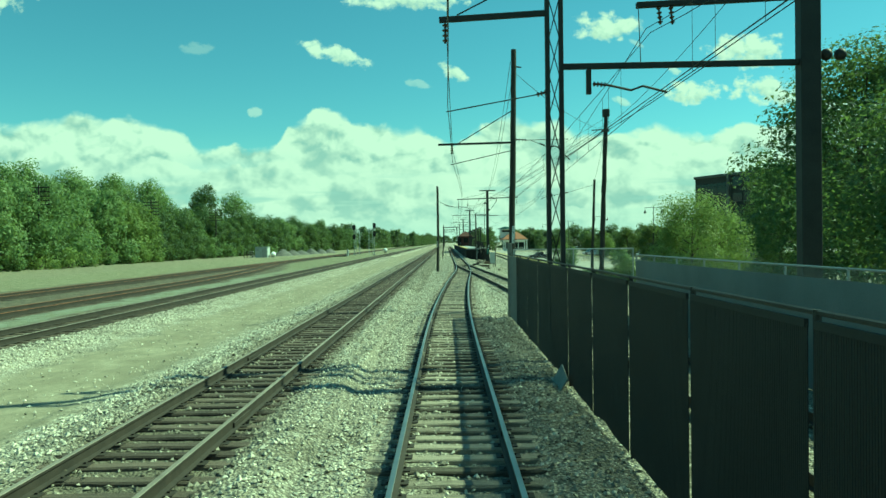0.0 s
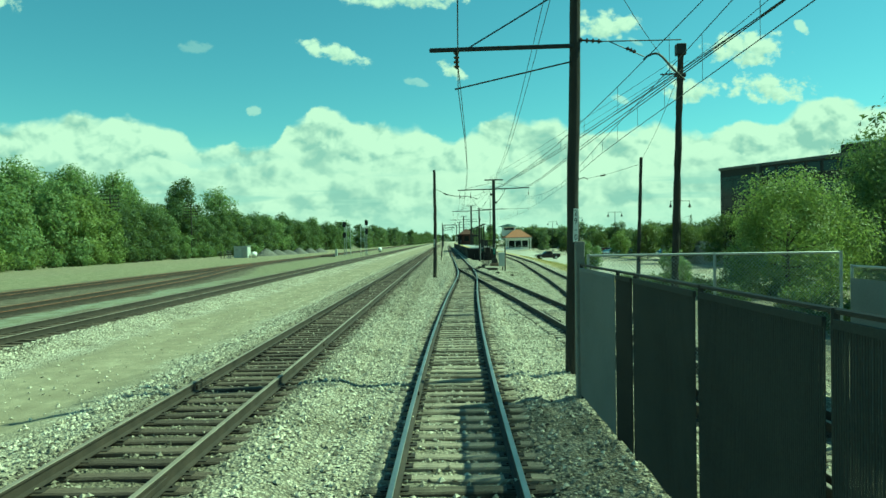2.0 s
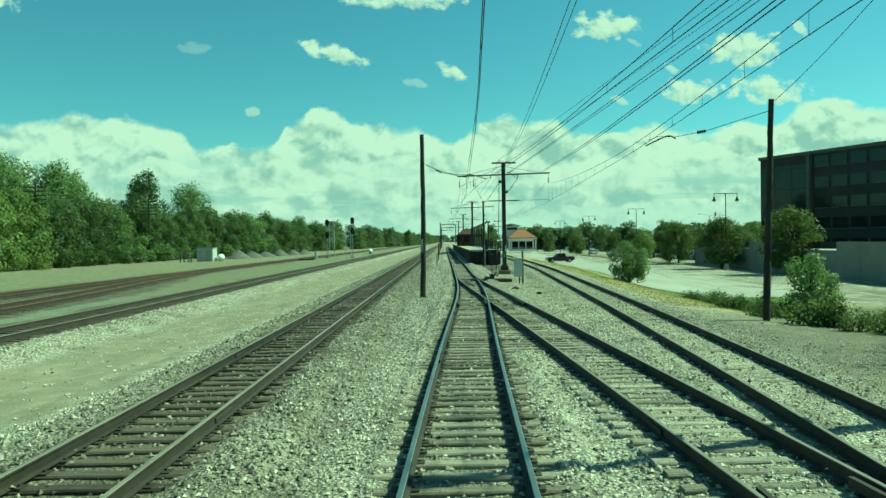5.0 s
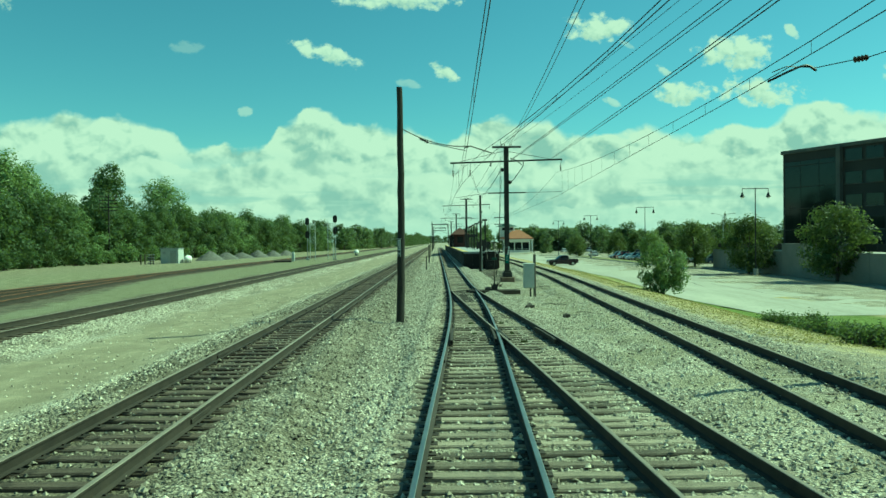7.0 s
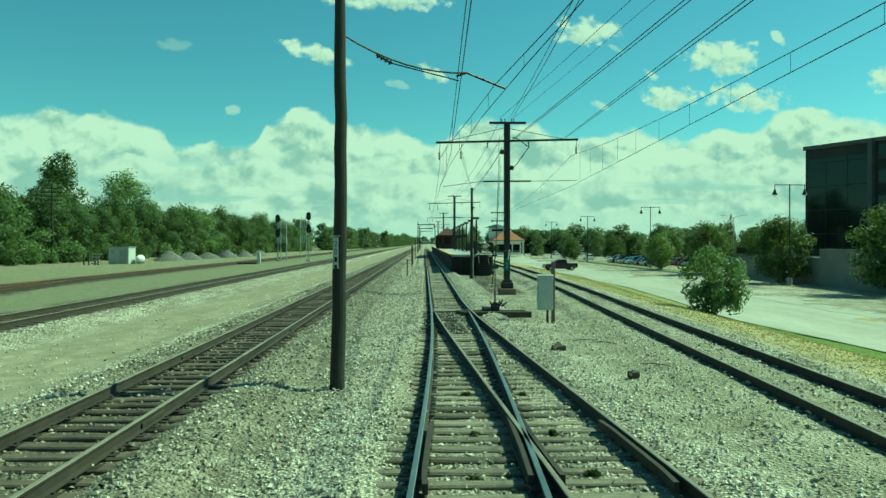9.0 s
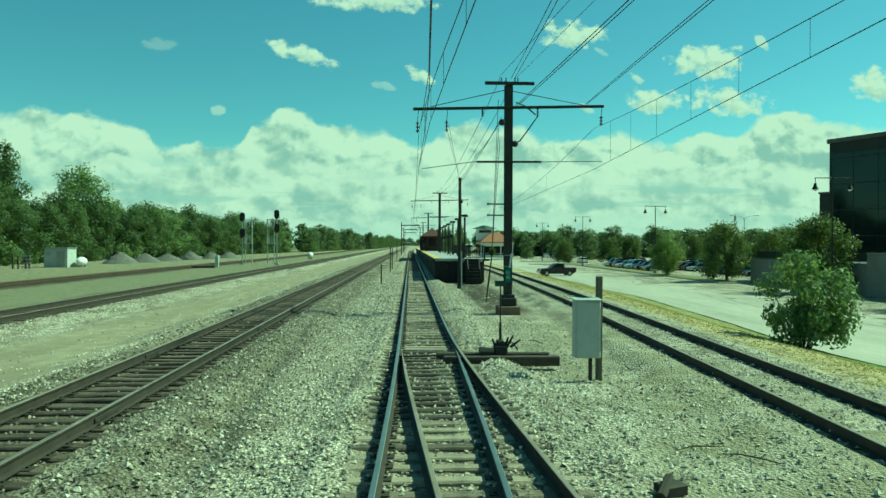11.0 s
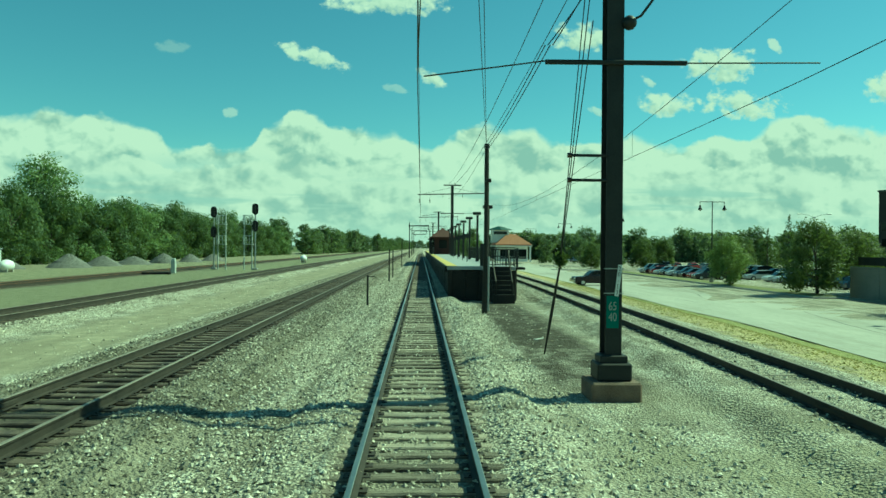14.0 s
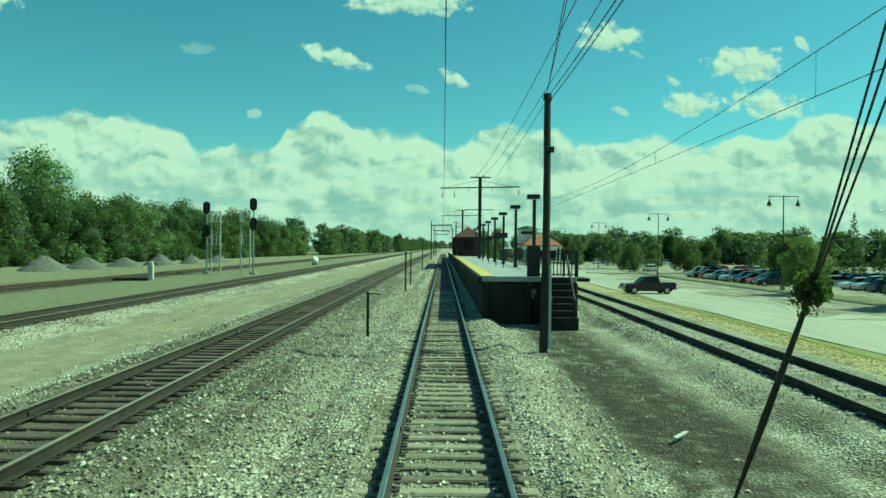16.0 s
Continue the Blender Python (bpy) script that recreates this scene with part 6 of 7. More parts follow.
part("eave_board", new_box((9.7, 14.1, 0.28), (0, 0, 4.0), None, 0.03), WALL_WHITE, sh)
cup = part("cupola", new_box((4.6, 4.0, 3.4), (-3.0, 0, 6.6), None, 0.03), WALL_WHITE, sh)
part("louvre", new_box((3.6, 0.06, 0.8), (-3.0, -2.02, 7.5), None, 0.01), GLASS, cup)
part("cupola_roof", new_rod((-3.0, 0, 8.3), (-3.0, 0, 9.3), 3.9, 0.6, 4), PLATE_GREEN, sh, "dark green lantern roof")
for x in (-2.4, 0.0, 2.4):
    w = part("front_window", new_box((2.1, 0.08, 2.5), (x, -6.02, 1.9), None, 0.02), GLASS, sh)
    part("sill", new_box((1.9, 0.16, 0.1), (x, -6.06, 1.1), None, 0.01), WALL_CREAM, w)
for y in (-3.5, 0.0, 3.5):
    part("side_window", new_box((0.08, 1.7, 1.9), (-3.82, y, 2.1), None, 0.02), GLASS, sh)
for x in (-4.4, 4.4):
    part("corner_post", new_box((0.4, 0.4, 4.2), (x, -6.6, 2.0), None, 0.02), WALL_WHITE, sh)

# ---- car park ----
def lot_sheet():
    ys = list(np.arange(88, 240, 4.0)) + [260, 290, 330, 380]
    cols = 14
    verts, faces = [], []
    for y in ys:
        xl = LOT_X(y) + 0.15 * math.sin(y * 0.3)
        for i in range(cols + 1):
            t = i / cols
            verts.append((xl + (78 - xl) * t, float(y), LOT_Z + 0.02 - 0.25 * t))
    w = cols + 1
    for j in range(len(ys) - 1):
        for i in range(cols):
            faces.append((j * w + i, j * w + i + 1, (j + 1) * w + i + 1, (j + 1) * w + i))
    ob = pydata("parking_lot", verts, faces, ASPHALT, kind="structure")
    tagged(ob, "sun-bleached cracked asphalt car park", "car park")
    return ob


def lot_z(x, y):
    xl = LOT_X(y)
    return LOT_Z + 0.02 - 0.25 * max(0.0, (x - xl) / (78 - xl))


lot_sheet()


def crack_line(pts, width, mat, label, name, lift=0.006):
    bm = bmesh.new()
    prev = None
    for i, (x, y) in enumerate(pts):
        a, b = Vector(pts[max(i - 1, 0)]), Vector(pts[min(i + 1, len(pts) - 1)])
        d = (b - a).normalized()
        s = Vector((-d.y, d.x)) * width / 2
        z = lot_z(x, y) + lift
        row = (bm.verts.new((x + s.x, y + s.y, z)), bm.verts.new((x - s.x, y - s.y, z)))
        if prev:
            bm.faces.new((prev[0], prev[1], row[1], row[0]))
        prev = row
    ob = new(name, mesh_of(name, bm, mat))
    return tagged(ob, label, "pavement mark", "car park marks", "structure")


TAR = surface("black_crack_sealer", (0.03, 0.03, 0.03), (0.07, 0.07, 0.065), 2.0, 20.0, 0.6, bump=0.0)
rng = random.Random(12)
for k in range(9):
    y, x = rng.uniform(98, 215), rng.uniform(20, 27)
    ang = 1.5 + rng.uniform(-0.25, 0.25)
    pts = [(x, y)]
    for i in range(12):
        ang = 1.5 + (ang - 1.5) * 0.6 + rng.uniform(-0.2, 0.2)
        pts.append((pts[-1][0] + math.cos(ang) * 1.3, pts[-1][1] + math.sin(ang) * 1.3))
    crack_line([q for q in pts if LOT_X(q[1]) + 0.5 < q[0] < 31], rng.uniform(0.05, 0.1), TAR, "dark sealed crack across the asphalt", "sealed_crack")

# kerbed planting strip with lamps and small trees
strip = thing("planting_strip", (35.6, 153.0, -1.46), "long kerbed planting strip of worn grass", "planting strip", kind="structure")
part("kerb", new_box((3.2, 86, 0.34), (0, 43, 0.14), None, 0.05), CONCRETE, strip)
part("turf", new_box((2.8, 85.6, 0.1), (0, 43, 0.30), None, 0.03), surface("worn_turf", (0.07, 0.085, 0.025), (0.24, 0.22, 0.09), 0.8, 12.0, 0.95, bump=0.6, depth=0.03), strip)
isl = thing("traffic_island", (30.0, 232.0, -1.41), "small kerbed traffic island in the car park", "traffic island", kind="structure")
part("kerb", new_box((9.0, 2.4, 0.32), (0, 0, 0.12), None, 0.06), CONCRETE, isl)
isl2 = thing("traffic_island", (36.0, 262.0, -1.41), "small kerbed traffic island in the car park", "traffic island", kind="structure")
part("kerb", new_box((16.0, 2.0, 0.32), (0, 0, 0.12), None, 0.06), CONCRETE, isl2)


def lot_lamp(at):
    th = thing("car_park_lamp", at, "slender dark lamp post with two hanging bell lamps", "lamp post", "car park lamp posts")
    part("post", new_rod((0, 0, 0), (0, 0, 10.16), 0.075, 0.055, 10), STEEL_DARK, th)
    part("base", new_rod((0, 0, -0.1), (0, 0, 0.85), 0.27, 0.24, 12), CONCRETE, th)
    part("crossbar", new_box((3.1, 0.07, 0.08), (0, 0, 10.08), None, 0.01), STEEL_DARK, th)
    for s in (-1, 1):
        part("hanger", new_rod((1.5 * s, 0, 10.06), (1.5 * s, 0, 9.61), 0.03, sides=6), STEEL_DARK, th)
        bell = part("bell_shade", rod(rod(bmesh.new(), (1.5 * s, 0, 9.64), (1.5 * s, 0, 9.41), 0.09, 0.13, 10), (1.5 * s, 0, 9.41), (1.5 * s, 0, 9.11), 0.14, 0.28, 12), STEEL_DARK, th)
        part("globe", new_rod((1.5 * s, 0, 9.13), (1.5 * s, 0, 8.98), 0.2, 0.1, 10), WHITE_PAINT, bell)
    return th


ll = lot_lamp((35.2, 133.0, -1.41))
for x, y in ((35.4, 178.7), (34.3, 219.5), (33.8, 262.0), (33.0, 310.0)):
    copy_thing(ll, Matrix.Translation((x, y, -1.41)))


def cobra_lamp(at):
    th = thing("street_lamp", at, "tall grey street lamp with two curved arms", "street lamp", "street lamps")
    part("post", new_rod((0, 0, 0), (0, 0, 10.5), 0.10, 0.06, 10), STEEL_GREY, th)
    for s in (-1, 1):
        part("arm", tube(bmesh.new(), [(0, 0, 10.3), (0.9 * s, 0, 10.75), (2.1 * s, 0, 10.95)], 0.04, 6), STEEL_GREY, th)
        part("lamp_head", new_box((0.75, 0.28, 0.14), (2.4 * s, 0, 10.95), None, 0.04), STEEL_GREY, th)
    return th


cobra_lamp((52.5, 187.0, -1.45)).scale = (0.84, 0.84, 0.84)

# ---- vehicles ----
def paint(name, dark, light):
    return surface(name, dark, light, 1.0, 30.0, 0.25, metal=0.1, bump=0.0, spec=0.6)


def wheel(th, x, y, r):
    w = part("wheel", new_rod((x, y - 0.11, r), (x, y + 0.11, r), r, r, 18), TYRE, th)
    s = -1 if y < 0 else 1
    part("rim", new_rod((x, y + s * 0.10, r), (x, y + s * 0.125, r), r * 0.62, r * 0.55, 14), CHROME, w)


def extrude_profile(pts, half, inset=0.0):
    """A side outline, pulled out to both sides; upper points lean in."""
    bm = bmesh.new()
    zs = [p[1] for p in pts]
    lo, hi = min(zs), max(zs)
    rows = []
    for s in (-1, 1):
        rows.append([bm.verts.new((x, s * (half - inset * max(0.0, (z - lo) / (hi - lo)) ** 1.5), z)) for x, z in pts])
    k = len(pts)
    for i in range(k):
        bm.faces.new((rows[0][i], rows[0][(i + 1) % k], rows[1][(i + 1) % k], rows[1][i]))
    bm.faces.new(rows[0][::-1])
    bm.faces.new(rows[1])
    bmesh.ops.recalc_face_normals(bm, faces=bm.faces)
    bmesh.ops.bevel(bm, geom=list(bm.edges), offset=0.035, segments=2, affect="EDGES")
    return bm


def pickup(at, turn):
    th = thing("pickup_truck", at, "dark red pickup truck parked across the car park", "pickup truck", turn=turn)
    red = paint("dark_maroon_car_paint", (0.016, 0.007, 0.007), (0.034, 0.012, 0.012))
    body = part("body", extrude_profile([(-2.75, 0.42), (-2.75, 0.82), (-2.55, 1.02), (-1.35, 1.10), (-0.9, 1.14), (2.72, 1.16), (2.75, 0.5), (2.1, 0.42)], 0.95, 0.05), red, th)
    part("cab", extrude_profile([(-1.15, 1.1), (-0.45, 1.74), (0.0, 1.82), (0.75, 1.80), (0.95, 1.72), (1.05, 1.1)], 0.86, 0.16), red, th)
    for s in (-1, 1):
        part("side_window", extrude_profile([(-0.80, 1.16), (-0.35, 1.66), (0.05, 1.70), (0.05, 1.16)], 0.02), CAR_GLASS, th).location = (0, s * 0.80, 0)
        part("rear_side_window", extrude_profile([(0.15, 1.16), (0.15, 1.70), (0.68, 1.68), (0.85, 1.16)], 0.02), CAR_GLASS, th).location = (0, s * 0.80, 0)
    part("windscreen", new_box((0.03, 1.4, 0.72), (-0.83, 0, 1.43), Matrix.Rotation(0.83, 3, "Y"), 0.01), CAR_GLASS, th)
    part("bed_opening", new_box((1.55, 1.5, 0.02), (1.9, 0, 1.165), None, 0.0), BLACK, th)
    part("front_bumper", new_box((0.14, 1.8, 0.22), (-2.78, 0, 0.55), None, 0.03), CHROME, th)
    part("rear_bumper", new_box((0.14, 1.8, 0.2), (2.80, 0, 0.55), None, 0.03), CHROME, th)
    for s in (-1, 1):
        part("headlight", new_box((0.08, 0.34, 0.18), (-2.72, s * 0.68, 0.84), None, 0.02), WHITE_PAINT, th)
        part("tail_light", new_box((0.05, 0.14, 0.34), (2.74, s * 0.86, 0.92), None, 0.01), RED_ROOF, th)
        for x in (-1.75, 1.75):
            wheel(th, x, s * 0.84, 0.37)
    part("underbody", new_box((4.8, 1.5, 0.3), (0, 0, 0.42)), BLACK, th)
    return th


def car(at, turn, mat, label, tall=0.0):
    th = thing("parked_car", at, label, "car", "parked cars", turn=turn)
    part("body", extrude_profile([(-2.2, 0.32), (-2.25, 0.62), (-2.0, 0.82), (-1.1, 0.92 + tall * 0.3), (2.1, 0.95 + tall * 0.5), (2.25, 0.7), (2.2, 0.32)], 0.88, 0.05), mat, th)
    part("cabin", extrude_profile([(-1.2, 0.88 + tall * 0.3), (-0.5, 1.36 + tall), (0.9, 1.42 + tall), (1.45 + tall, 1.3 + tall * 0.8), (1.9, 0.9 + tall * 0.4)], 0.76, 0.14), CAR_GLASS, th)
    part("roof", extrude_profile([(-0.48, 1.37 + tall), (0.9, 1.43 + tall), (1.35 + tall, 1.33 + tall * 0.9), (1.3 + tall, 1.38 + tall), (0.9, 1.47 + tall), (-0.4, 1.42 + tall)], 0.66, 0.02), mat, th)
    for s in (-1, 1):
        part("headlight", new_box((0.06, 0.36, 0.14), (-2.2, s * 0.6, 0.66), None, 0.02), WHITE_PAINT, th)
        part("tail_light", new_box((0.05, 0.3, 0.14), (2.22, s * 0.64, 0.74), None, 0.01), RED_ROOF, th)
        for x in (-1.38, 1.38):
            wheel(th, x, s * 0.8, 0.33)
    part("underbody", new_box((3.9, 1.4, 0.25), (0, 0, 0.34)), BLACK, th)
    return th


pickup((19.7, 173.0, lot_z(19.7, 173.0)), 0.12).scale = (0.93, 0.93, 0.93)
silver = paint("silver_car_paint", (0.38, 0.39, 0.40), (0.5, 0.51, 0.52))
black_p = paint("black_car_paint", (0.010, 0.011, 0.012), (0.022, 0.023, 0.025))
white_p = paint("white_car_paint", (0.62, 0.63, 0.63), (0.74, 0.74, 0.73))
blue_p = paint("blue_grey_car_paint", (0.05, 0.07, 0.10), (0.09, 0.12, 0.16))
red_p = paint("red_car_paint", (0.22, 0.02, 0.02), (0.34, 0.04, 0.03))
kinds = [(silver, "silver sedan parked in a row", 0.0), (black_p, "black sedan parked in a row", 0.0), (silver, "silver minivan parked in a row", 0.28), (white_p, "white sedan parked in a row", 0.0),
         (blue_p, "blue-grey hatchback parked in a row", 0.1), (black_p, "black sport utility car parked in a row", 0.3), (red_p, "red sedan parked in a row", 0.0)]
masters = {}
rng = random.Random(31)
spots = [(40.5, 186 + 2.9 * k) for k in range(12)] + [(47.5, 168 + 2.9 * k) for k in range(16)] + [(56.0, 190 + 2.9 * k) for k in range(12)] + [(40.5 + 2.9 * k, 246) for k in range(8)] + [(45 + 2.9 * k, 318) for k in range(8)]
for i, (x, y) in enumerate(spots):
    if rng.random() < 0.18:
        continue
    k = rng.randrange(len(kinds))
    turn = rng.choice((0.0, math.pi)) + rng.uniform(-0.04, 0.04) + (math.pi / 2 if y in (246, 318) else 0)
    m = Matrix.Translation((x + rng.uniform(-0.3, 0.3), y, lot_z(x, y))) @ Matrix.Rotation(turn, 4, "Z")
    if k in masters:
        copy_thing(masters[k], m)
    else:
        masters[k] = car(m.translation, turn, kinds[k][0], kinds[k][1], kinds[k][2])

# ---- buildings beyond the car park ----
U = Vector((0.41, -0.912, 0))
V = Vector((0.912, 0.41, 0))


def office():
    th = thing("office_building", (53.5, 165.0, -1.3), "five-storey dark brown office block with bands of tinted windows", "office building", turn=math.atan2(U.y, U.x))
    # local x runs along the long face, local y away from the line
    L, D, Hh = 62.0, 22.0, 17.6
    part("wall", new_box((L, D, Hh), (L / 2, D / 2, Hh / 2), None, 0.05), FACADE, th)
    part("parapet", new_box((L + 0.5, D + 0.5, 0.55), (L / 2, D / 2, Hh + 0.1), None, 0.05), TRIM_LIGHT, th)
    part("dark_glass_bay", new_box((9.0, 0.2, Hh - 2.6), (5.0, -0.06, Hh / 2 - 0.2), None, 0.02), GLASS, th, "tall dark glazed bay")
    for s in range(5):
        part("spandrel", new_box((9.0, 0.06, 0.10), (5.0, -0.20, 2.2 + s * 3.3)), FACADE, th)
    for x in (3.4, 6.6):
        part("mullion", new_box((0.05, 0.04, Hh - 2.6), (x, -0.17, Hh / 2 - 0.2)), FACADE, th)
    part("fin", new_box((0.7, 0.8, Hh), (10.1, -0.3, Hh / 2), None, 0.05), TRIM_LIGHT, th)
    for s in range(5):
        z = 2.1 + s * 3.3
        for k in range(15):
            x = 12.2 + k * 3.2
            w = part("window", new_box((2.6, 0.12, 1.7), (x, -0.04, z + 0.9), None, 0.02), GLASS, th)
            part("sill", new_box((2.8, 0.22, 0.14), (x, -0.08, z - 0.02), None, 0.02), TRIM_LIGHT, w)
        for k in range(6):
            part("end_window", new_box((0.12, 2.4, 1.7), (-0.04, 2.4 + k * 3.4, z + 0.9), None, 0.02), GLASS, th)
    part("plant_room", new_box((9, 8, 2.6), (26, 11, Hh + 1.4), None, 0.05), FACADE, th)
    return th


office()
low = thing("annex_block", (104.7, 236.0, -1.3), "lower dark office wing with a flat roof", "office building", turn=math.atan2(U.y, U.x))
part("wall", new_box((16, 14, 16.6), (0, 0, 8.2), None, 0.05), FACADE, low)
part("parapet", new_box((16.4, 14.4, 0.4), (0, 0, 16.6), None, 0.04), TRIM_LIGHT, low)
for s in range(3):
    for k in range(4):
        part("window", new_box((2.4, 0.12, 1.6), (-6 + 3.6 * k, -7.04, 2.6 + 3.3 * s), None, 0.02), GLASS, low)
        part("end_window", new_box((0.12, 2.2, 1.6), (-8.04, -4.8 + 3.2 * k, 2.6 + 3.3 * s), None, 0.02), GLASS, low)

pod = thing("parking_podium", (38.7, 155.4, -1.55), "long grey precast garden wall with a dark railing before the office", "podium wall", turn=math.atan2(-1.0, -0.024))
for k in range(14):
    hp = 2.9 if k < 5 or k in (8, 9) else 3.78
    part("wall_panel", new_box((4.46, 0.35, hp), (2.24 + 4.5 * k, 0.17, hp / 2), None, 0.02), PODIUM, pod)
    part("coping", new_box((4.48, 0.46, 0.1), (2.24 + 4.5 * k, 0.17, hp + 0.05), None, 0.02), PODIUM, pod)
    if hp < 3:
        part("dark_railing", new_box((4.44, 0.06, 0.72), (2.24 + 4.5 * k, 0.75, 3.5), None, 0.01), STEEL_DARK, pod)
part("return_wall", new_box((0.35, 20, 2.9), (0.16, 10.4, 1.45), None, 0.02), PODIUM, pod)
part("podium_deck", new_box((62.6, 24, 0.2), (31.5, 12.5, 2.7), None, 0.03), CONCRETE, pod)

# ---- trees and shrubs ----
def leaf_cloud(rng, blobs, count, size, flat=0.35, small=False):
    """Leaves scattered through the outer part of each blob; returns vertices and faces."""
    blobs = np.array(blobs)
    vol = blobs[:, 3] ** 2
    pick = rng.choice(len(blobs), size=count, p=vol / vol.sum())
    d = rng.normal(size=(count, 3))
    d /= np.linalg.norm(d, axis=1)[:, None]
    rad = blobs[pick, 3] * (0.35 + 0.8 * rng.random(count) ** 0.75)
    c = blobs[pick, :3] + d * rad[:, None] * np.array([1.0, 1.0, 0.85])
    nrm = d + rng.normal(size=(count, 3)) * 0.42
    nrm[:, 2] += flat
    nrm /= np.linalg.norm(nrm, axis=1)[:, None]
    a = np.cross(nrm, rng.normal(size=(count, 3)))
    a /= np.linalg.norm(a, axis=1)[:, None]
    b = np.cross(nrm, a)
    s = size * (0.55 + 0.9 * rng.random(count))
    a *= s[:, None]
    b *= (s * 0.62)[:, None]
    if small:
        v = np.stack([c - a * 0.8 - b * 0.7, c + a * 1.0, c - a * 0.5 + b * 1.1], axis=1).reshape(-1, 3)
        return v, np.arange(count * 3).reshape(-1, 3)
    v = np.stack([c - a, c - b * 0.9 + a * 0.1, c + a, c + b * 0.9 - a * 0.1], axis=1).reshape(-1, 3)
    f = np.arange(count * 4).reshape(-1, 4)
    return v, f


def limb_mesh(paths):
    bm = bmesh.new()
    for pts, radii in paths:
        tube(bm, pts, radii, 6, False)
    return bm


def tree_master(seed, height, spread, bole, leaves, size, leaf, name, label, category, lobes=26, small=False):
    """A tapered trunk, limbs that fork out of it, and a ragged crown of leaves with gaps."""
    rng = np.random.default_rng(seed)
    th = thing(name, (0, 0, 0), label, category, name + "s")
    paths, blobs = [], []
    r0 = 0.022 * height
    lean = rng.uniform(-0.05, 0.05, 2) * height
    trunk = [(lean[0] * t * t, lean[1] * t * t, -0.3 + t * height * 0.82) for t in np.linspace(0, 1, 7)]
    paths.append((trunk, [r0 * (1.25 - 1.1 * t) for t in np.linspace(0, 1, 7)]))
    for k in range(lobes):
        t = bole + (1 - bole) * (k + rng.random()) / lobes
        z = t * height
        w = min(1.0, max(0.0, (t - bole * 0.6) / (1.0 - bole * 0.6)))
        env = (1.0 - abs(2 * w - 0.8) ** 2.4 / 1.9) if w > 0.4 else 0.72 + 0.7 * w
        a = k * 2.4 + rng.uniform(-0.5, 0.5)
        r = spread * env * rng.uniform(0.45, 1.0)
        tip = Vector((lean[0] * t * t + r * math.cos(a), lean[1] * t * t + r * math.sin(a), z + rng.uniform(-0.03, 0.05) * height))
        low = Vector((lean[0] * t * t * 0.6, lean[1] * t * t * 0.6, min(z, height * 0.75) * rng.uniform(0.62, 0.85)))
        mid = low.lerp(tip, 0.55) + Vector((0, 0, -0.02 * height))
        if k % 2 == 0:
            paths.append(([low, mid, tip], [r0 * 0.38, r0 * 0.22, r0 * 0.07]))
        blobs.append((tip.x, tip.y, tip.z, spread * rng.uniform(0.22, 0.44)))
        if rng.random() < 0.5:
            q = mid.lerp(tip, 0.5)
            blobs.append((q.x, q.y, q.z, spread * rng.uniform(0.2, 0.32)))
    part("trunk", limb_mesh(paths), BARK, th)
    v, f = leaf_cloud(rng, blobs, leaves, size, small=small)
    pydata("crown", v, f, leaf, th)
    return th


def shrub_master(seed, height, spread, leaves, size, leaf, label):
    rng = np.random.default_rng(seed)
    th = thing("shrub", (0, 0, 0), label, "shrub", "shrubs")
    paths, blobs = [], []
    for k in range(16):
        a = rng.uniform(0, 6.28)
        r = spread * rng.uniform(0.1, 0.85)
        z = height * rng.uniform(0.25, 0.9) * (1.15 - 0.45 * r / spread)
        tip = (r * math.cos(a), r * math.sin(a), z)
        paths.append(([(0.1 * math.cos(a), 0.1 * math.sin(a), -0.1), (tip[0] * 0.6, tip[1] * 0.6, z * 0.6), tip], [0.03, 0.02, 0.006]))
        blobs.append((*tip, spread * rng.uniform(0.22, 0.4)))
        blobs.append((tip[0] * 0.8, tip[1] * 0.8, z * 0.5, spread * rng.uniform(0.2, 0.35)))
    part("stem", limb_mesh(paths), BARK, th)
    v, f = leaf_cloud(rng, blobs, leaves, size)
    v[:, 2] = np.maximum(v[:, 2], 0.03)
    pydata("crown", v, f, leaf, th)
    return th


def put(ob, x, y, z, s=1.0, sz=None, turn=0.0):
    return Matrix.Translation((x, y, z)) @ Matrix.Rotation(turn, 4, "Z"), s if sz is None else (s, s, sz)


def plant(master, x, y, z, s, turn, sz=None):
    ob = copy_thing(master, Matrix.Translation((x, y, z)) @ Matrix.Rotation(turn, 4, "Z"))
    ob.scale = (s, s, sz or s)
    return ob


def far_z(x, y):
    return ground_z(x, y)


WOOD_KINDS = ((1, 10.0, 4.4, 0.03, LEAF, "leafy green broadleaf tree at the wood's edge", 22), (2, 16.0, 4.6, 0.16, LEAF, "tall leafy cottonwood rising above the wood", 34),
              (3, 9.5, 4.6, 0.02, LEAF_DARK, "dense dark green broadleaf tree at the wood's edge", 22), (4, 9.0, 4.2, 0.03, LEAF_YELLOW, "fresh yellow-green broadleaf tree at the wood's edge", 20),
              (5, 16.0, 3.9, 0.2, LEAF_DARK, "tall open-crowned poplar rising above the wood", 30))
woods = [tree_master(s, h, r, b, 7000, 0.23, lf, "broadleaf_tree", lb, "tree", lo, True) for s, h, r, b, lf, lb, lo in WOOD_KINDS]
hazy = [tree_master(s + 30, h * (0.8 if h > 12 else 1.1), r, 0.03, 1500, 0.45, LEAF_DARK if s == 4 else HAZE_LEAF, "broadleaf_tree", "distant leafy tree in a belt of woodland", "tree", 20, True) for s, h, r, b, lf, lb, lo in WOOD_KINDS]
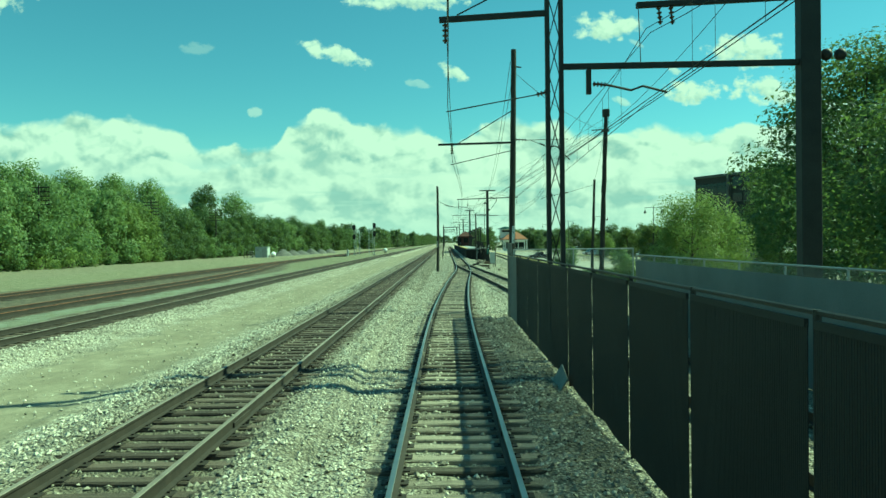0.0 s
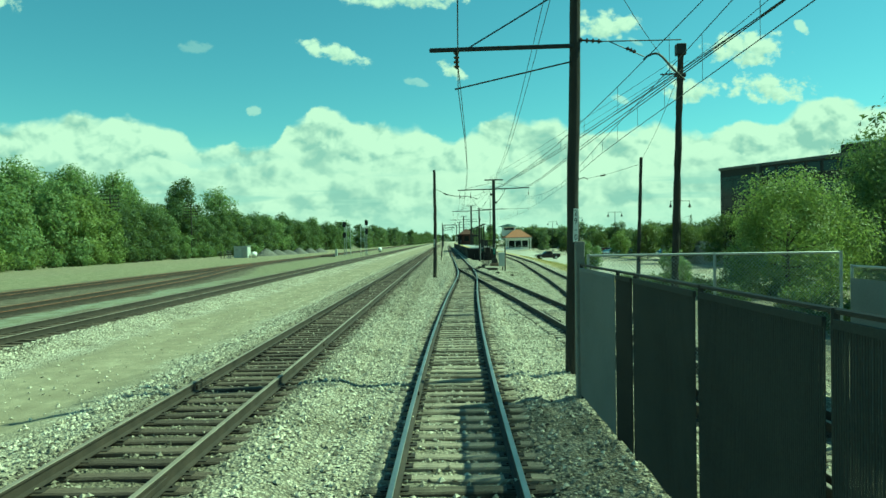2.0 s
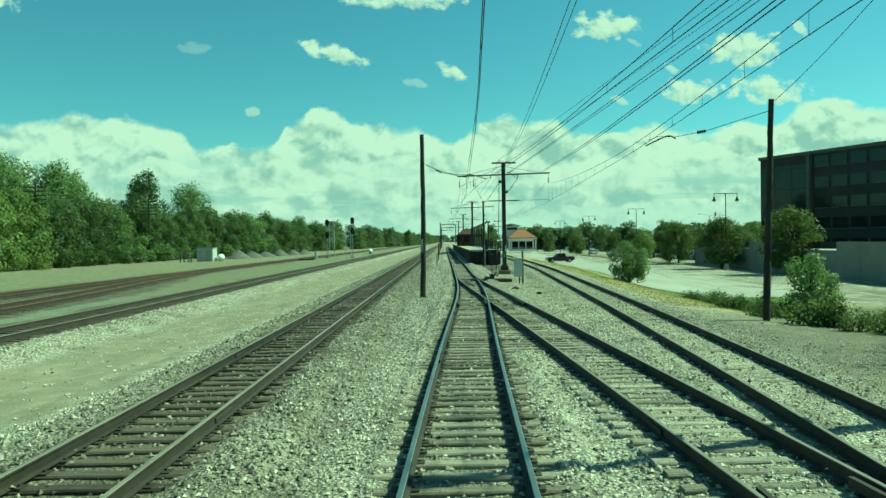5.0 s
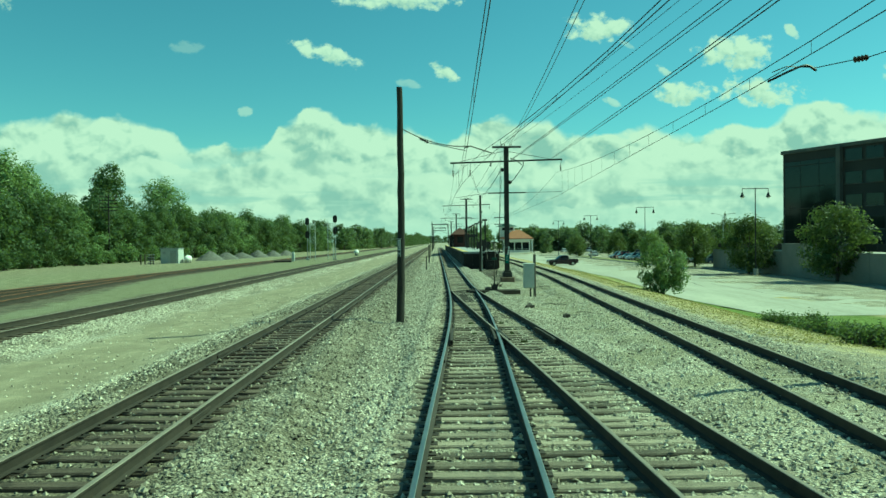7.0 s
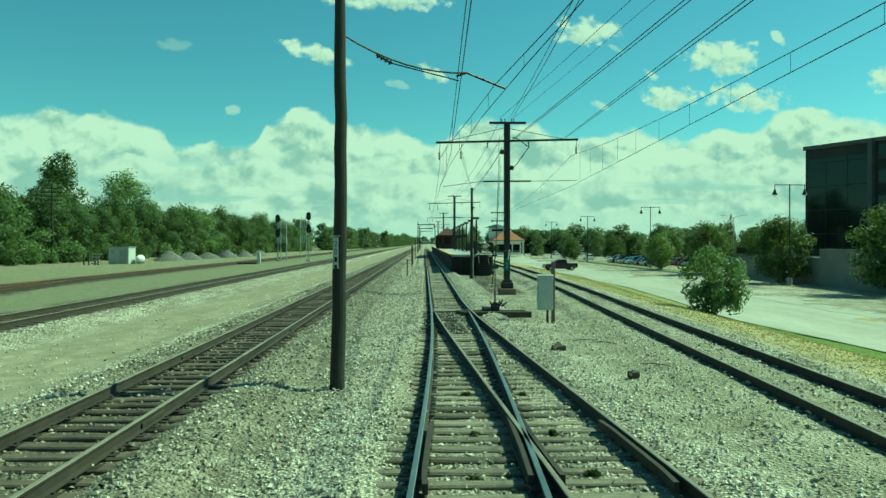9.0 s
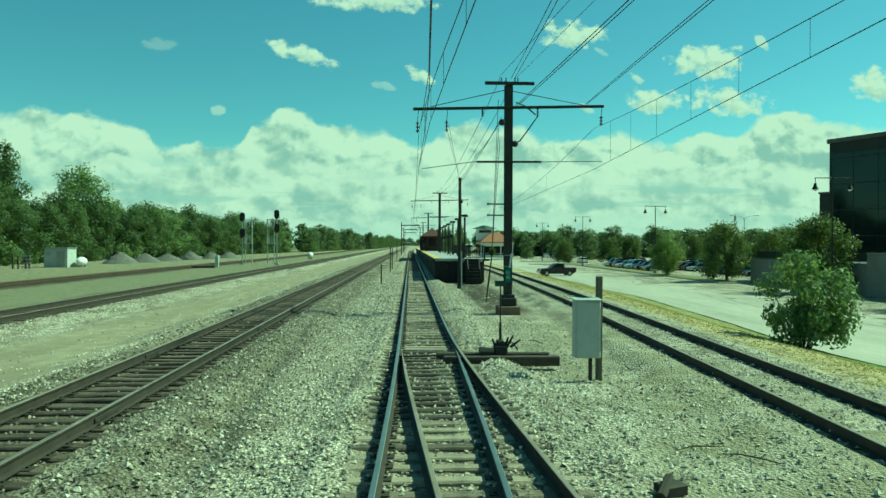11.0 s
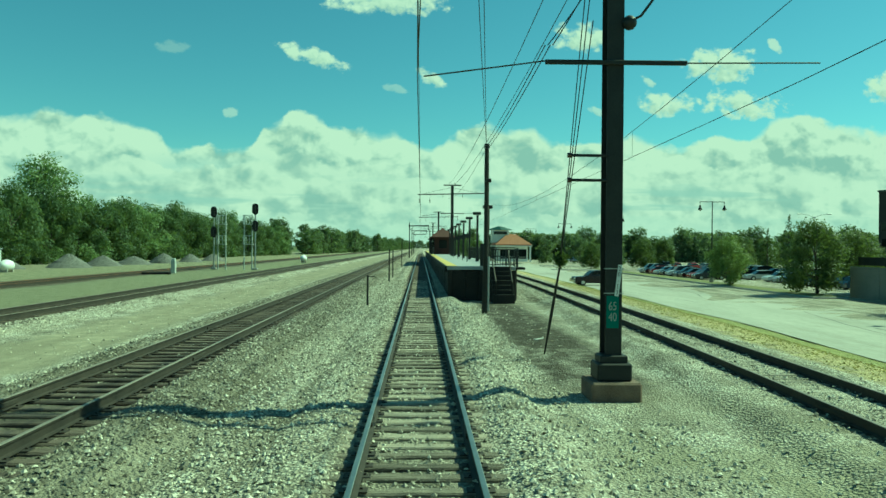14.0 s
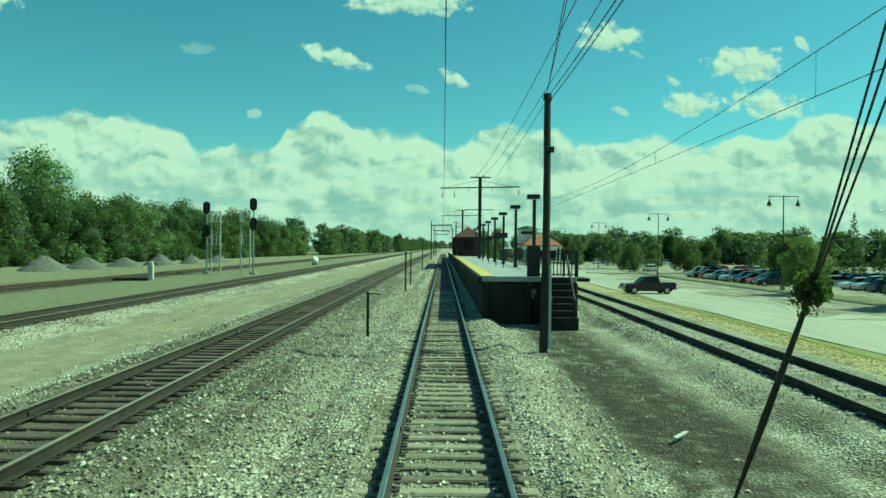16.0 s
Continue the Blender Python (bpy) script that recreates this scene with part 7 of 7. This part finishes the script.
bushes = [shrub_master(s, h, r, 900, 0.17, lf, lb) for s, h, r, lf, lb in ((11, 3.4, 2.2, LEAF, "leafy green thicket at the wood's edge"), (12, 2.6, 2.6, LEAF_YELLOW, "yellow-green thicket at the wood's edge"), (13, 3.0, 2.0, LEAF_DARK, "dark green thicket at the wood's edge"))]
rng = random.Random(77)


def edge_x(y):
    """The wood's edge on the left closes in on the line with distance."""
    return float(np.interp(y, [40, 200, 260, 330, 420, 600, 900], [-57, -55, -50, -42, -33, -26, -22]))


def canopy(y):
    """Height of the trees that make the edge of the wood."""
    return float(np.interp(y, [60, 90, 105, 150, 163, 172, 200, 260, 330], [10.5, 10.5, 10.5, 10.4, 9.4, 8.7, 10.2, 9.6, 8.4]))


y = 60.0
while y < 330:
    e = edge_x(y)
    k = rng.choice((0, 3, 0, 0, 2) if y < 140 else (2, 2, 0, 2, 2))
    s = canopy(y) / WOOD_KINDS[k][1] * rng.uniform(0.82, 1.08)
    w = rng.uniform(0.8, 1.05)
    plant(woods[k], e + rng.uniform(-2.5, 1.0), y, 0, w, rng.uniform(0, 6.28), s)
    if rng.random() < 0.8:
        k = rng.choice((0, 2, 0, 3) if y < 140 else (2, 2, 2, 0))
        s = canopy(y) / WOOD_KINDS[k][1] * rng.uniform(0.88, 1.12)
        plant(woods[k], e - rng.uniform(6, 11), y + rng.uniform(-2, 2), 0, rng.uniform(0.85, 1.1), rng.uniform(0, 6.28), s)
    if y < 270:
        plant(bushes[rng.randrange(2) if y < 130 else rng.choice((2, 2, 0))], e + rng.uniform(2.6, 4.2), y + rng.uniform(-1, 1), 0, rng.uniform(0.7, 1.2), rng.uniform(0, 6.28))
    y += rng.uniform(3.6, 5.0) * (1 + y / 600)
# tall crowns that stand out of the wood
for x, y, k, s, sz in ((-63, 186, 4, 1.1, 1.06), (-67, 192.5, 4, 0.95, 0.98), (-65.5, 219, 1, 1.3, 1.08), (-62.5, 212, 2, 1.2, 1.15), (-66, 230, 2, 1.1, 1.0), (-66, 164, 1, 0.95, 0.95), (-65, 156, 1, 1.15, 1.0), (-67, 148, 1, 1.1, 1.0), (-65, 139, 1, 1.05, 0.97),
                       (-66, 130, 1, 1.0, 0.92), (-64, 121, 1, 1.0, 0.92), (-66, 112, 1, 1.05, 0.95), (-64, 103, 1, 1.0, 0.9), (-66, 94, 1, 1.0, 0.95), (-63, 84, 1, 1.0, 0.95), (-62, 75, 1, 1.0, 0.95), (-61, 67, 1, 1.0, 0.9),
                       (-61, 180, 2, 1.1, 1.15), (-60, 240, 2, 0.95, 1.15), (-57, 262, 2, 1.0, 1.2), (-52, 291, 0, 1.0, 1.1)):
    plant(woods[k], x, y, 0, s, rng.uniform(0, 6.28), sz)
for y in (*range(322, 520, 6), *range(520, 900, 12)):
    e = edge_x(y)
    plant(hazy[rng.randrange(5)], e + rng.uniform(-7, 2), y, 0, rng.uniform(0.8, 1.05), rng.uniform(0, 6.28), rng.uniform(0.68, 0.9))
for y in range(900, 2000, 30):
    plant(hazy[rng.randrange(5)], -23 + rng.uniform(-5, 2), y, 0, rng.uniform(1.0, 1.3), rng.uniform(0, 6.28), rng.uniform(0.9, 1.2))
for k in range(26):
    plant(hazy[rng.randrange(5)], -50 + 6 * k + rng.uniform(-2, 2), 2050 + rng.uniform(-30, 30), 0, 1.6, rng.uniform(0, 6.28), rng.uniform(1.2, 1.7))
for y in range(360, 900, 22):
    plant(hazy[rng.randrange(5)], 17 + rng.uniform(-3, 8), y, 0, rng.uniform(0.7, 0.95), rng.uniform(0, 6.28))
# far belt across the right, behind the car park
for k in range(92):
    a = k / 91
    x = 28 + a * 190 + rng.uniform(-3, 3)
    y = 372 - a * 120 + rng.uniform(-10, 10)
    plant(hazy[rng.choice((0, 1, 2, 2, 3))], x, y, -1.3, rng.uniform(1.0, 1.4), rng.uniform(0, 6.28), rng.uniform(0.7, 0.92))
for x, y, k, s in ((36, 300, 2, 0.62), (44, 292, 0, 0.6), (52, 285, 2, 0.7), (60, 270, 0, 0.6), (68, 262, 2, 0.72), (74, 246, 3, 0.66), (82, 236, 0, 0.7), (76, 222, 2, 0.62), (88, 214, 0, 0.7), (14, 330, 0, 0.7), (9, 345, 2, 0.75), (18, 338, 3, 0.7)):
    plant(hazy[k], x, y, -1.3, s, rng.uniform(0, 6.28))

# the small round trees of the car park
park = [tree_master(s, 6.2, 2.75, 0.2, 9500, 0.125, lf, "park_tree", lb, "tree", 26, True) for s, lf, lb in ((41, PARK_LEAF, "compact round dark green car park tree"), (42, PARK_LEAF, "compact round green car park tree"), (43, LEAF_YELLOW, "small yellow-green car park tree"))]
for x, y, k, s in ((36.0, 136.8, 0, 1.08), (37.0, 119.0, 0, 1.16), (36.6, 157.0, 0, 1.08), (35.4, 173.4, 2, 0.86), (34.0, 236.0, 0, 0.85), (52, 178, 0, 1.0), (58, 186, 1, 1.0), (64, 196, 0, 1.1), (48, 205, 1, 0.9), (44, 236, 0, 0.95), (52, 246, 1, 0.95), (60, 226, 0, 1.0)):
    plant(park[k], x, y, -1.5, s, rng.uniform(0, 6.28))


def spruce(at, h):
    rg = np.random.default_rng(71)
    th = thing("spruce_tree", at, "dark pointed spruce standing among the parked cars", "tree")
    part("trunk", new_rod((0, 0, -0.2), (0, 0, h * 0.9), 0.16, 0.03), BARK, th)
    blobs = []
    for k in range(60):
        t = (k + 0.5) / 60
        r = (1 - t) * h * 0.24 * rg.uniform(0.5, 1.0)
        a = k * 2.4
        blobs.append((r * math.cos(a), r * math.sin(a), 0.6 + t * (h - 0.7) - r * 0.2, 0.18 + (1 - t) * 0.55))
    v, f = leaf_cloud(rg, blobs, 2600, 0.14, 0.1)
    pydata("crown", v, f, NEEDLE, th)
    return th


sp = spruce((65.8, 220.0, -1.5), 10.9)
copy_thing(sp, Matrix.Translation((61.0, 218.0, -1.5))).scale = (0.8, 0.8, 0.76)

# large trees behind the fence and the shrubs on the bank
big = tree_master(51, 15.5, 6.4, 0.06, 40000, 0.14, LEAF_ROAD, "roadside_tree", "big leafy tree with a full crown behind the fence", "tree", 50, True)
plant(big, 22.0, 44.0, -0.4, 1.0, 0.4, 0.86)
plant(big, 16.5, 24.5, -0.3, 0.82, 2.2, 0.62)
plant(big, 27.5, 66.0, -0.8, 0.62, 1.2)
plant(big, 21.0, 9.0, -0.3, 0.9, 4.0)
light = tree_master(52, 6.3, 3.6, 0.02, 30000, 0.078, LEAF_YELLOW, "sapling_tree", "light green young tree behind the fence", "tree", 30, True)
plant(light, 16.4, 56.0, -0.6, 1.0, 0.0)
plant(light, 20.5, 62.5, -0.8, 0.85, 2.0)
bank = [shrub_master(s, 3.3, 1.55, 6000, 0.08, lf, lb) for s, lf, lb in ((61, LEAF, "round leafy shrub on the grass bank"), (62, LEAF_DARK, "dense dark shrub among weeds"))]
plant(bank[0], 13.5, 97.8, ground_z(13.5, 97.8) - 0.05, 1.0, 0.3, 1.17)
plant(bank[0], 14.0, 68.0, ground_z(14, 68) - 0.05, 0.8, 1.3, 0.95)
plant(bank[1], 15.6, 60.5, ground_z(15.6, 60.5), 0.85, 2.3)
low_shrubs = [shrub_master(s, 0.95, 1.0, 900, 0.06, lf, lb) for s, lf, lb in ((63, PARK_LEAF, "low dark weeds on the bank"), (64, LEAF_DARK, "low green weeds on the bank"))]
for k in range(46):
    y = rng.uniform(38, 72)
    x = MAIN_X(y) + rng.uniform(5.0, 10.5) + max(0.0, (50 - y) * 0.12)
    plant(low_shrubs[k % 2], x, y, ground_z(x, y) - 0.05, rng.uniform(0.5, 1.3), rng.uniform(0, 6.28))
for k in range(18):
    y = rng.uniform(69, 80)
    x = rng.uniform(12.0, 16.0)
    plant(low_shrubs[k % 2], x, y, ground_z(x, y) - 0.05, rng.uniform(0.5, 1.1), rng.uniform(0, 6.28), rng.uniform(0.5, 0.9))
for m in woods + hazy + bushes + park + [big, light] + bank + low_shrubs:
    for ob in (*m.children_recursive, m):
        bpy.data.objects.remove(ob)

# ---- dark tufts between the rails of the turnout ----
def weed_tuft(x, y, size, seed):
    rg = np.random.default_rng(seed)
    blobs = [(rg.normal(0, 0.06), rg.normal(0, 0.06), 0.05 + 0.05 * rg.random(), 0.06) for _ in range(7)]
    v, f = leaf_cloud(rg, blobs, 260, 0.028, 0.1, small=True)
    v[:, 2] = np.maximum(v[:, 2], 0.0)
    ob = pydata("weed_tuft", v * size, f, NEEDLE)
    ob.location = (x, y, ground_z(x, y) - 0.01)
    tagged(ob, "small dark weed tuft between the ties", "weed", "weeds between the rails")


for k, (x, y) in enumerate(((-0.3, 72.0), (0.93, 72.0), (-0.42, 69.9), (1.08, 70.0), (2.14, 70.1), (-0.25, 75.0), (0.85, 74.9))):
    weed_tuft(x, y, 0.62 + 0.15 * (k % 2), 90 + k)

# ---- grass on the bank ----
def grass_stuff():
    rg = np.random.default_rng(5)
    n = 16000
    y = 70 + 85 * rg.random(n) ** 1.2
    u = 0.62 * rg.random(n)
    m = np.array([MAIN_X(q) for q in y])
    e = np.array([LOT_X(q) for q in y])
    x = m + 2.6 + u * (e - m - 2.8)
    z = np.array([ground_z(a, b) for a, b in zip(x, y)])
    h = 0.02 + 0.05 * rg.random(n) * (0.5 + u)
    a = rg.random(n) * 6.28
    w = 0.02 + 0.03 * rg.random(n)
    c = np.stack([x, y, z], 1)
    s = np.stack([np.cos(a) * w, np.sin(a) * w, 0 * a], 1)
    t = np.stack([rg.normal(0, 0.05, n), rg.normal(0, 0.05, n), h], 1)
    v = np.stack([c - s, c + s, c + t], 1).reshape(-1, 3)
    ob = pydata("grass", v, np.arange(n * 3).reshape(-1, 3), GRASS, kind="stuff")
    tagged(ob, "dry yellow-green grass on the bank", "grass")


grass_stuff()

# ---- loose ballast ----
def ballast_stuff():
    rg = np.random.default_rng(8)
    base = np.array([(1, 0, 0), (-1, 0, 0), (0, 1, 0), (0, -1, 0), (0, 0, 1), (0, 0, -1)], float)
    tri = np.array([(0, 2, 4), (2, 1, 4), (1, 3, 4), (3, 0, 4)])
    want = 165000
    y = 6 + 150 * rg.random(want * 2)
    x = -14.5 + 24.5 * rg.random(want * 2)
    ours = np.interp(y, np.arange(0, 160), [OUR_X(q) for q in range(160)])
    div = np.interp(y, np.arange(0, 160), [DIV_X(q) for q in range(160)])
    mn = np.interp(y, np.arange(0, 160), [MAIN_X(q) for q in range(160)])
    road = (x < -8.6) & (x > -13.0)
    near = np.minimum(np.abs(x - ours), np.minimum(np.abs(x - div) + (y > 91) * 9, np.minimum(np.abs(x - mn), np.abs(x + 5.96))))
    keep = ~((y > 131) & (x > 1.3) & (x < 5.7)) & ~(road & (rg.random(len(x)) < 0.93)) & ~((x > 8.8) & (rg.random(len(x)) < 0.85)) & ~((near < 1.0) & (rg.random(len(x)) < 0.3)) & ~((np.abs(x + 5.96) < 1.1) & (rg.random(len(x)) < 0.25 + 0.6 * (y > 85))) & ~((x < -7) & (y > 90) & (rg.random(len(x)) < 0.4)) & ~((y > 103) & (y < 132) & (x > 3) & (x < 6.6) & (rg.random(len(x)) < 0.97)) & ~((x > mn + 1.7) & (rg.random(len(x)) < 0.7)) & ~((y > 60) & (y < 104) & (x > np.maximum(div + 1.9, 2.6)) & (x < mn - 1.2) & (rg.random(len(x)) < 0.55)) & ~((y > 88) & (y < 126) & (x > 4.6) & (x < mn - 1.1) & (rg.random(len(x)) < 0.8)) & ~((np.abs(x - mn) < 1.2) & (rg.random(len(x)) < 0.5))
    x, y, near = x[keep][:want], y[keep][:want], near[keep][:want]
    n = len(x)
    z = np.array([ground_z(a, b) for a, b in zip(x, y)])
    s = 0.020 + 0.031 * rg.random(n) ** 1.7
    # some lie on top of the ties
    top = np.where(x < -3.5, 0.149, -0.023)
    z = np.where((near < 1.2) & (rg.random(n) < 0.035), np.maximum(z, top), z)
    v = base[None] * (s[:, None, None] * (0.65 + 0.7 * rg.random((n, 6, 1))))
    v[:, :, 2] *= 0.75
    ang = rg.random(n) * 6.28
    ca, sa = np.cos(ang), np.sin(ang)
    tilt = rg.normal(0, 0.35, n)
    ct, stl = np.cos(tilt), np.sin(tilt)
    vx, vy, vz = v[..., 0], v[..., 1], v[..., 2]
    vy, vz = vy * ct[:, None] - vz * stl[:, None], vy * stl[:, None] + vz * ct[:, None]
    vx, vy = vx * ca[:, None] - vy * sa[:, None], vx * sa[:, None] + vy * ca[:, None]
    v = np.stack([vx + x[:, None], vy + y[:, None], vz + (z + 0.45 * s)[:, None]], 2)
    # the darker stones also lie in the cribs and along the fence foot
    dirty = (np.abs(x + 5.96) < 1.35) | ((x < -3.4) & (x > -8.2) & (y > 45) & (rg.random(n) < 0.7)) | ((near < 1.1) & (rg.random(n) < 0.35)) | ((x > -0.9) & (x < 0.7) & (y < 31) & (rg.random(n) < 0.6)) | ((x > -4.5) & (x < -1.2) & (y > 55) & (rg.random(n) < 0.3))
    for pick, mat, label in ((~dirty, STONE, "pale broken limestone ballast stones"), (dirty, STONE_SOILED, "soiled grey ballast stones round the brown main line")):
        q = v[pick]
        f = (tri[None] + (np.arange(len(q)) * 6)[:, None, None]).reshape(-1, 3)
        tagged(pydata("loose_ballast", q.reshape(-1, 3), f, mat, kind="stuff"), label, "ballast")


ballast_stuff()
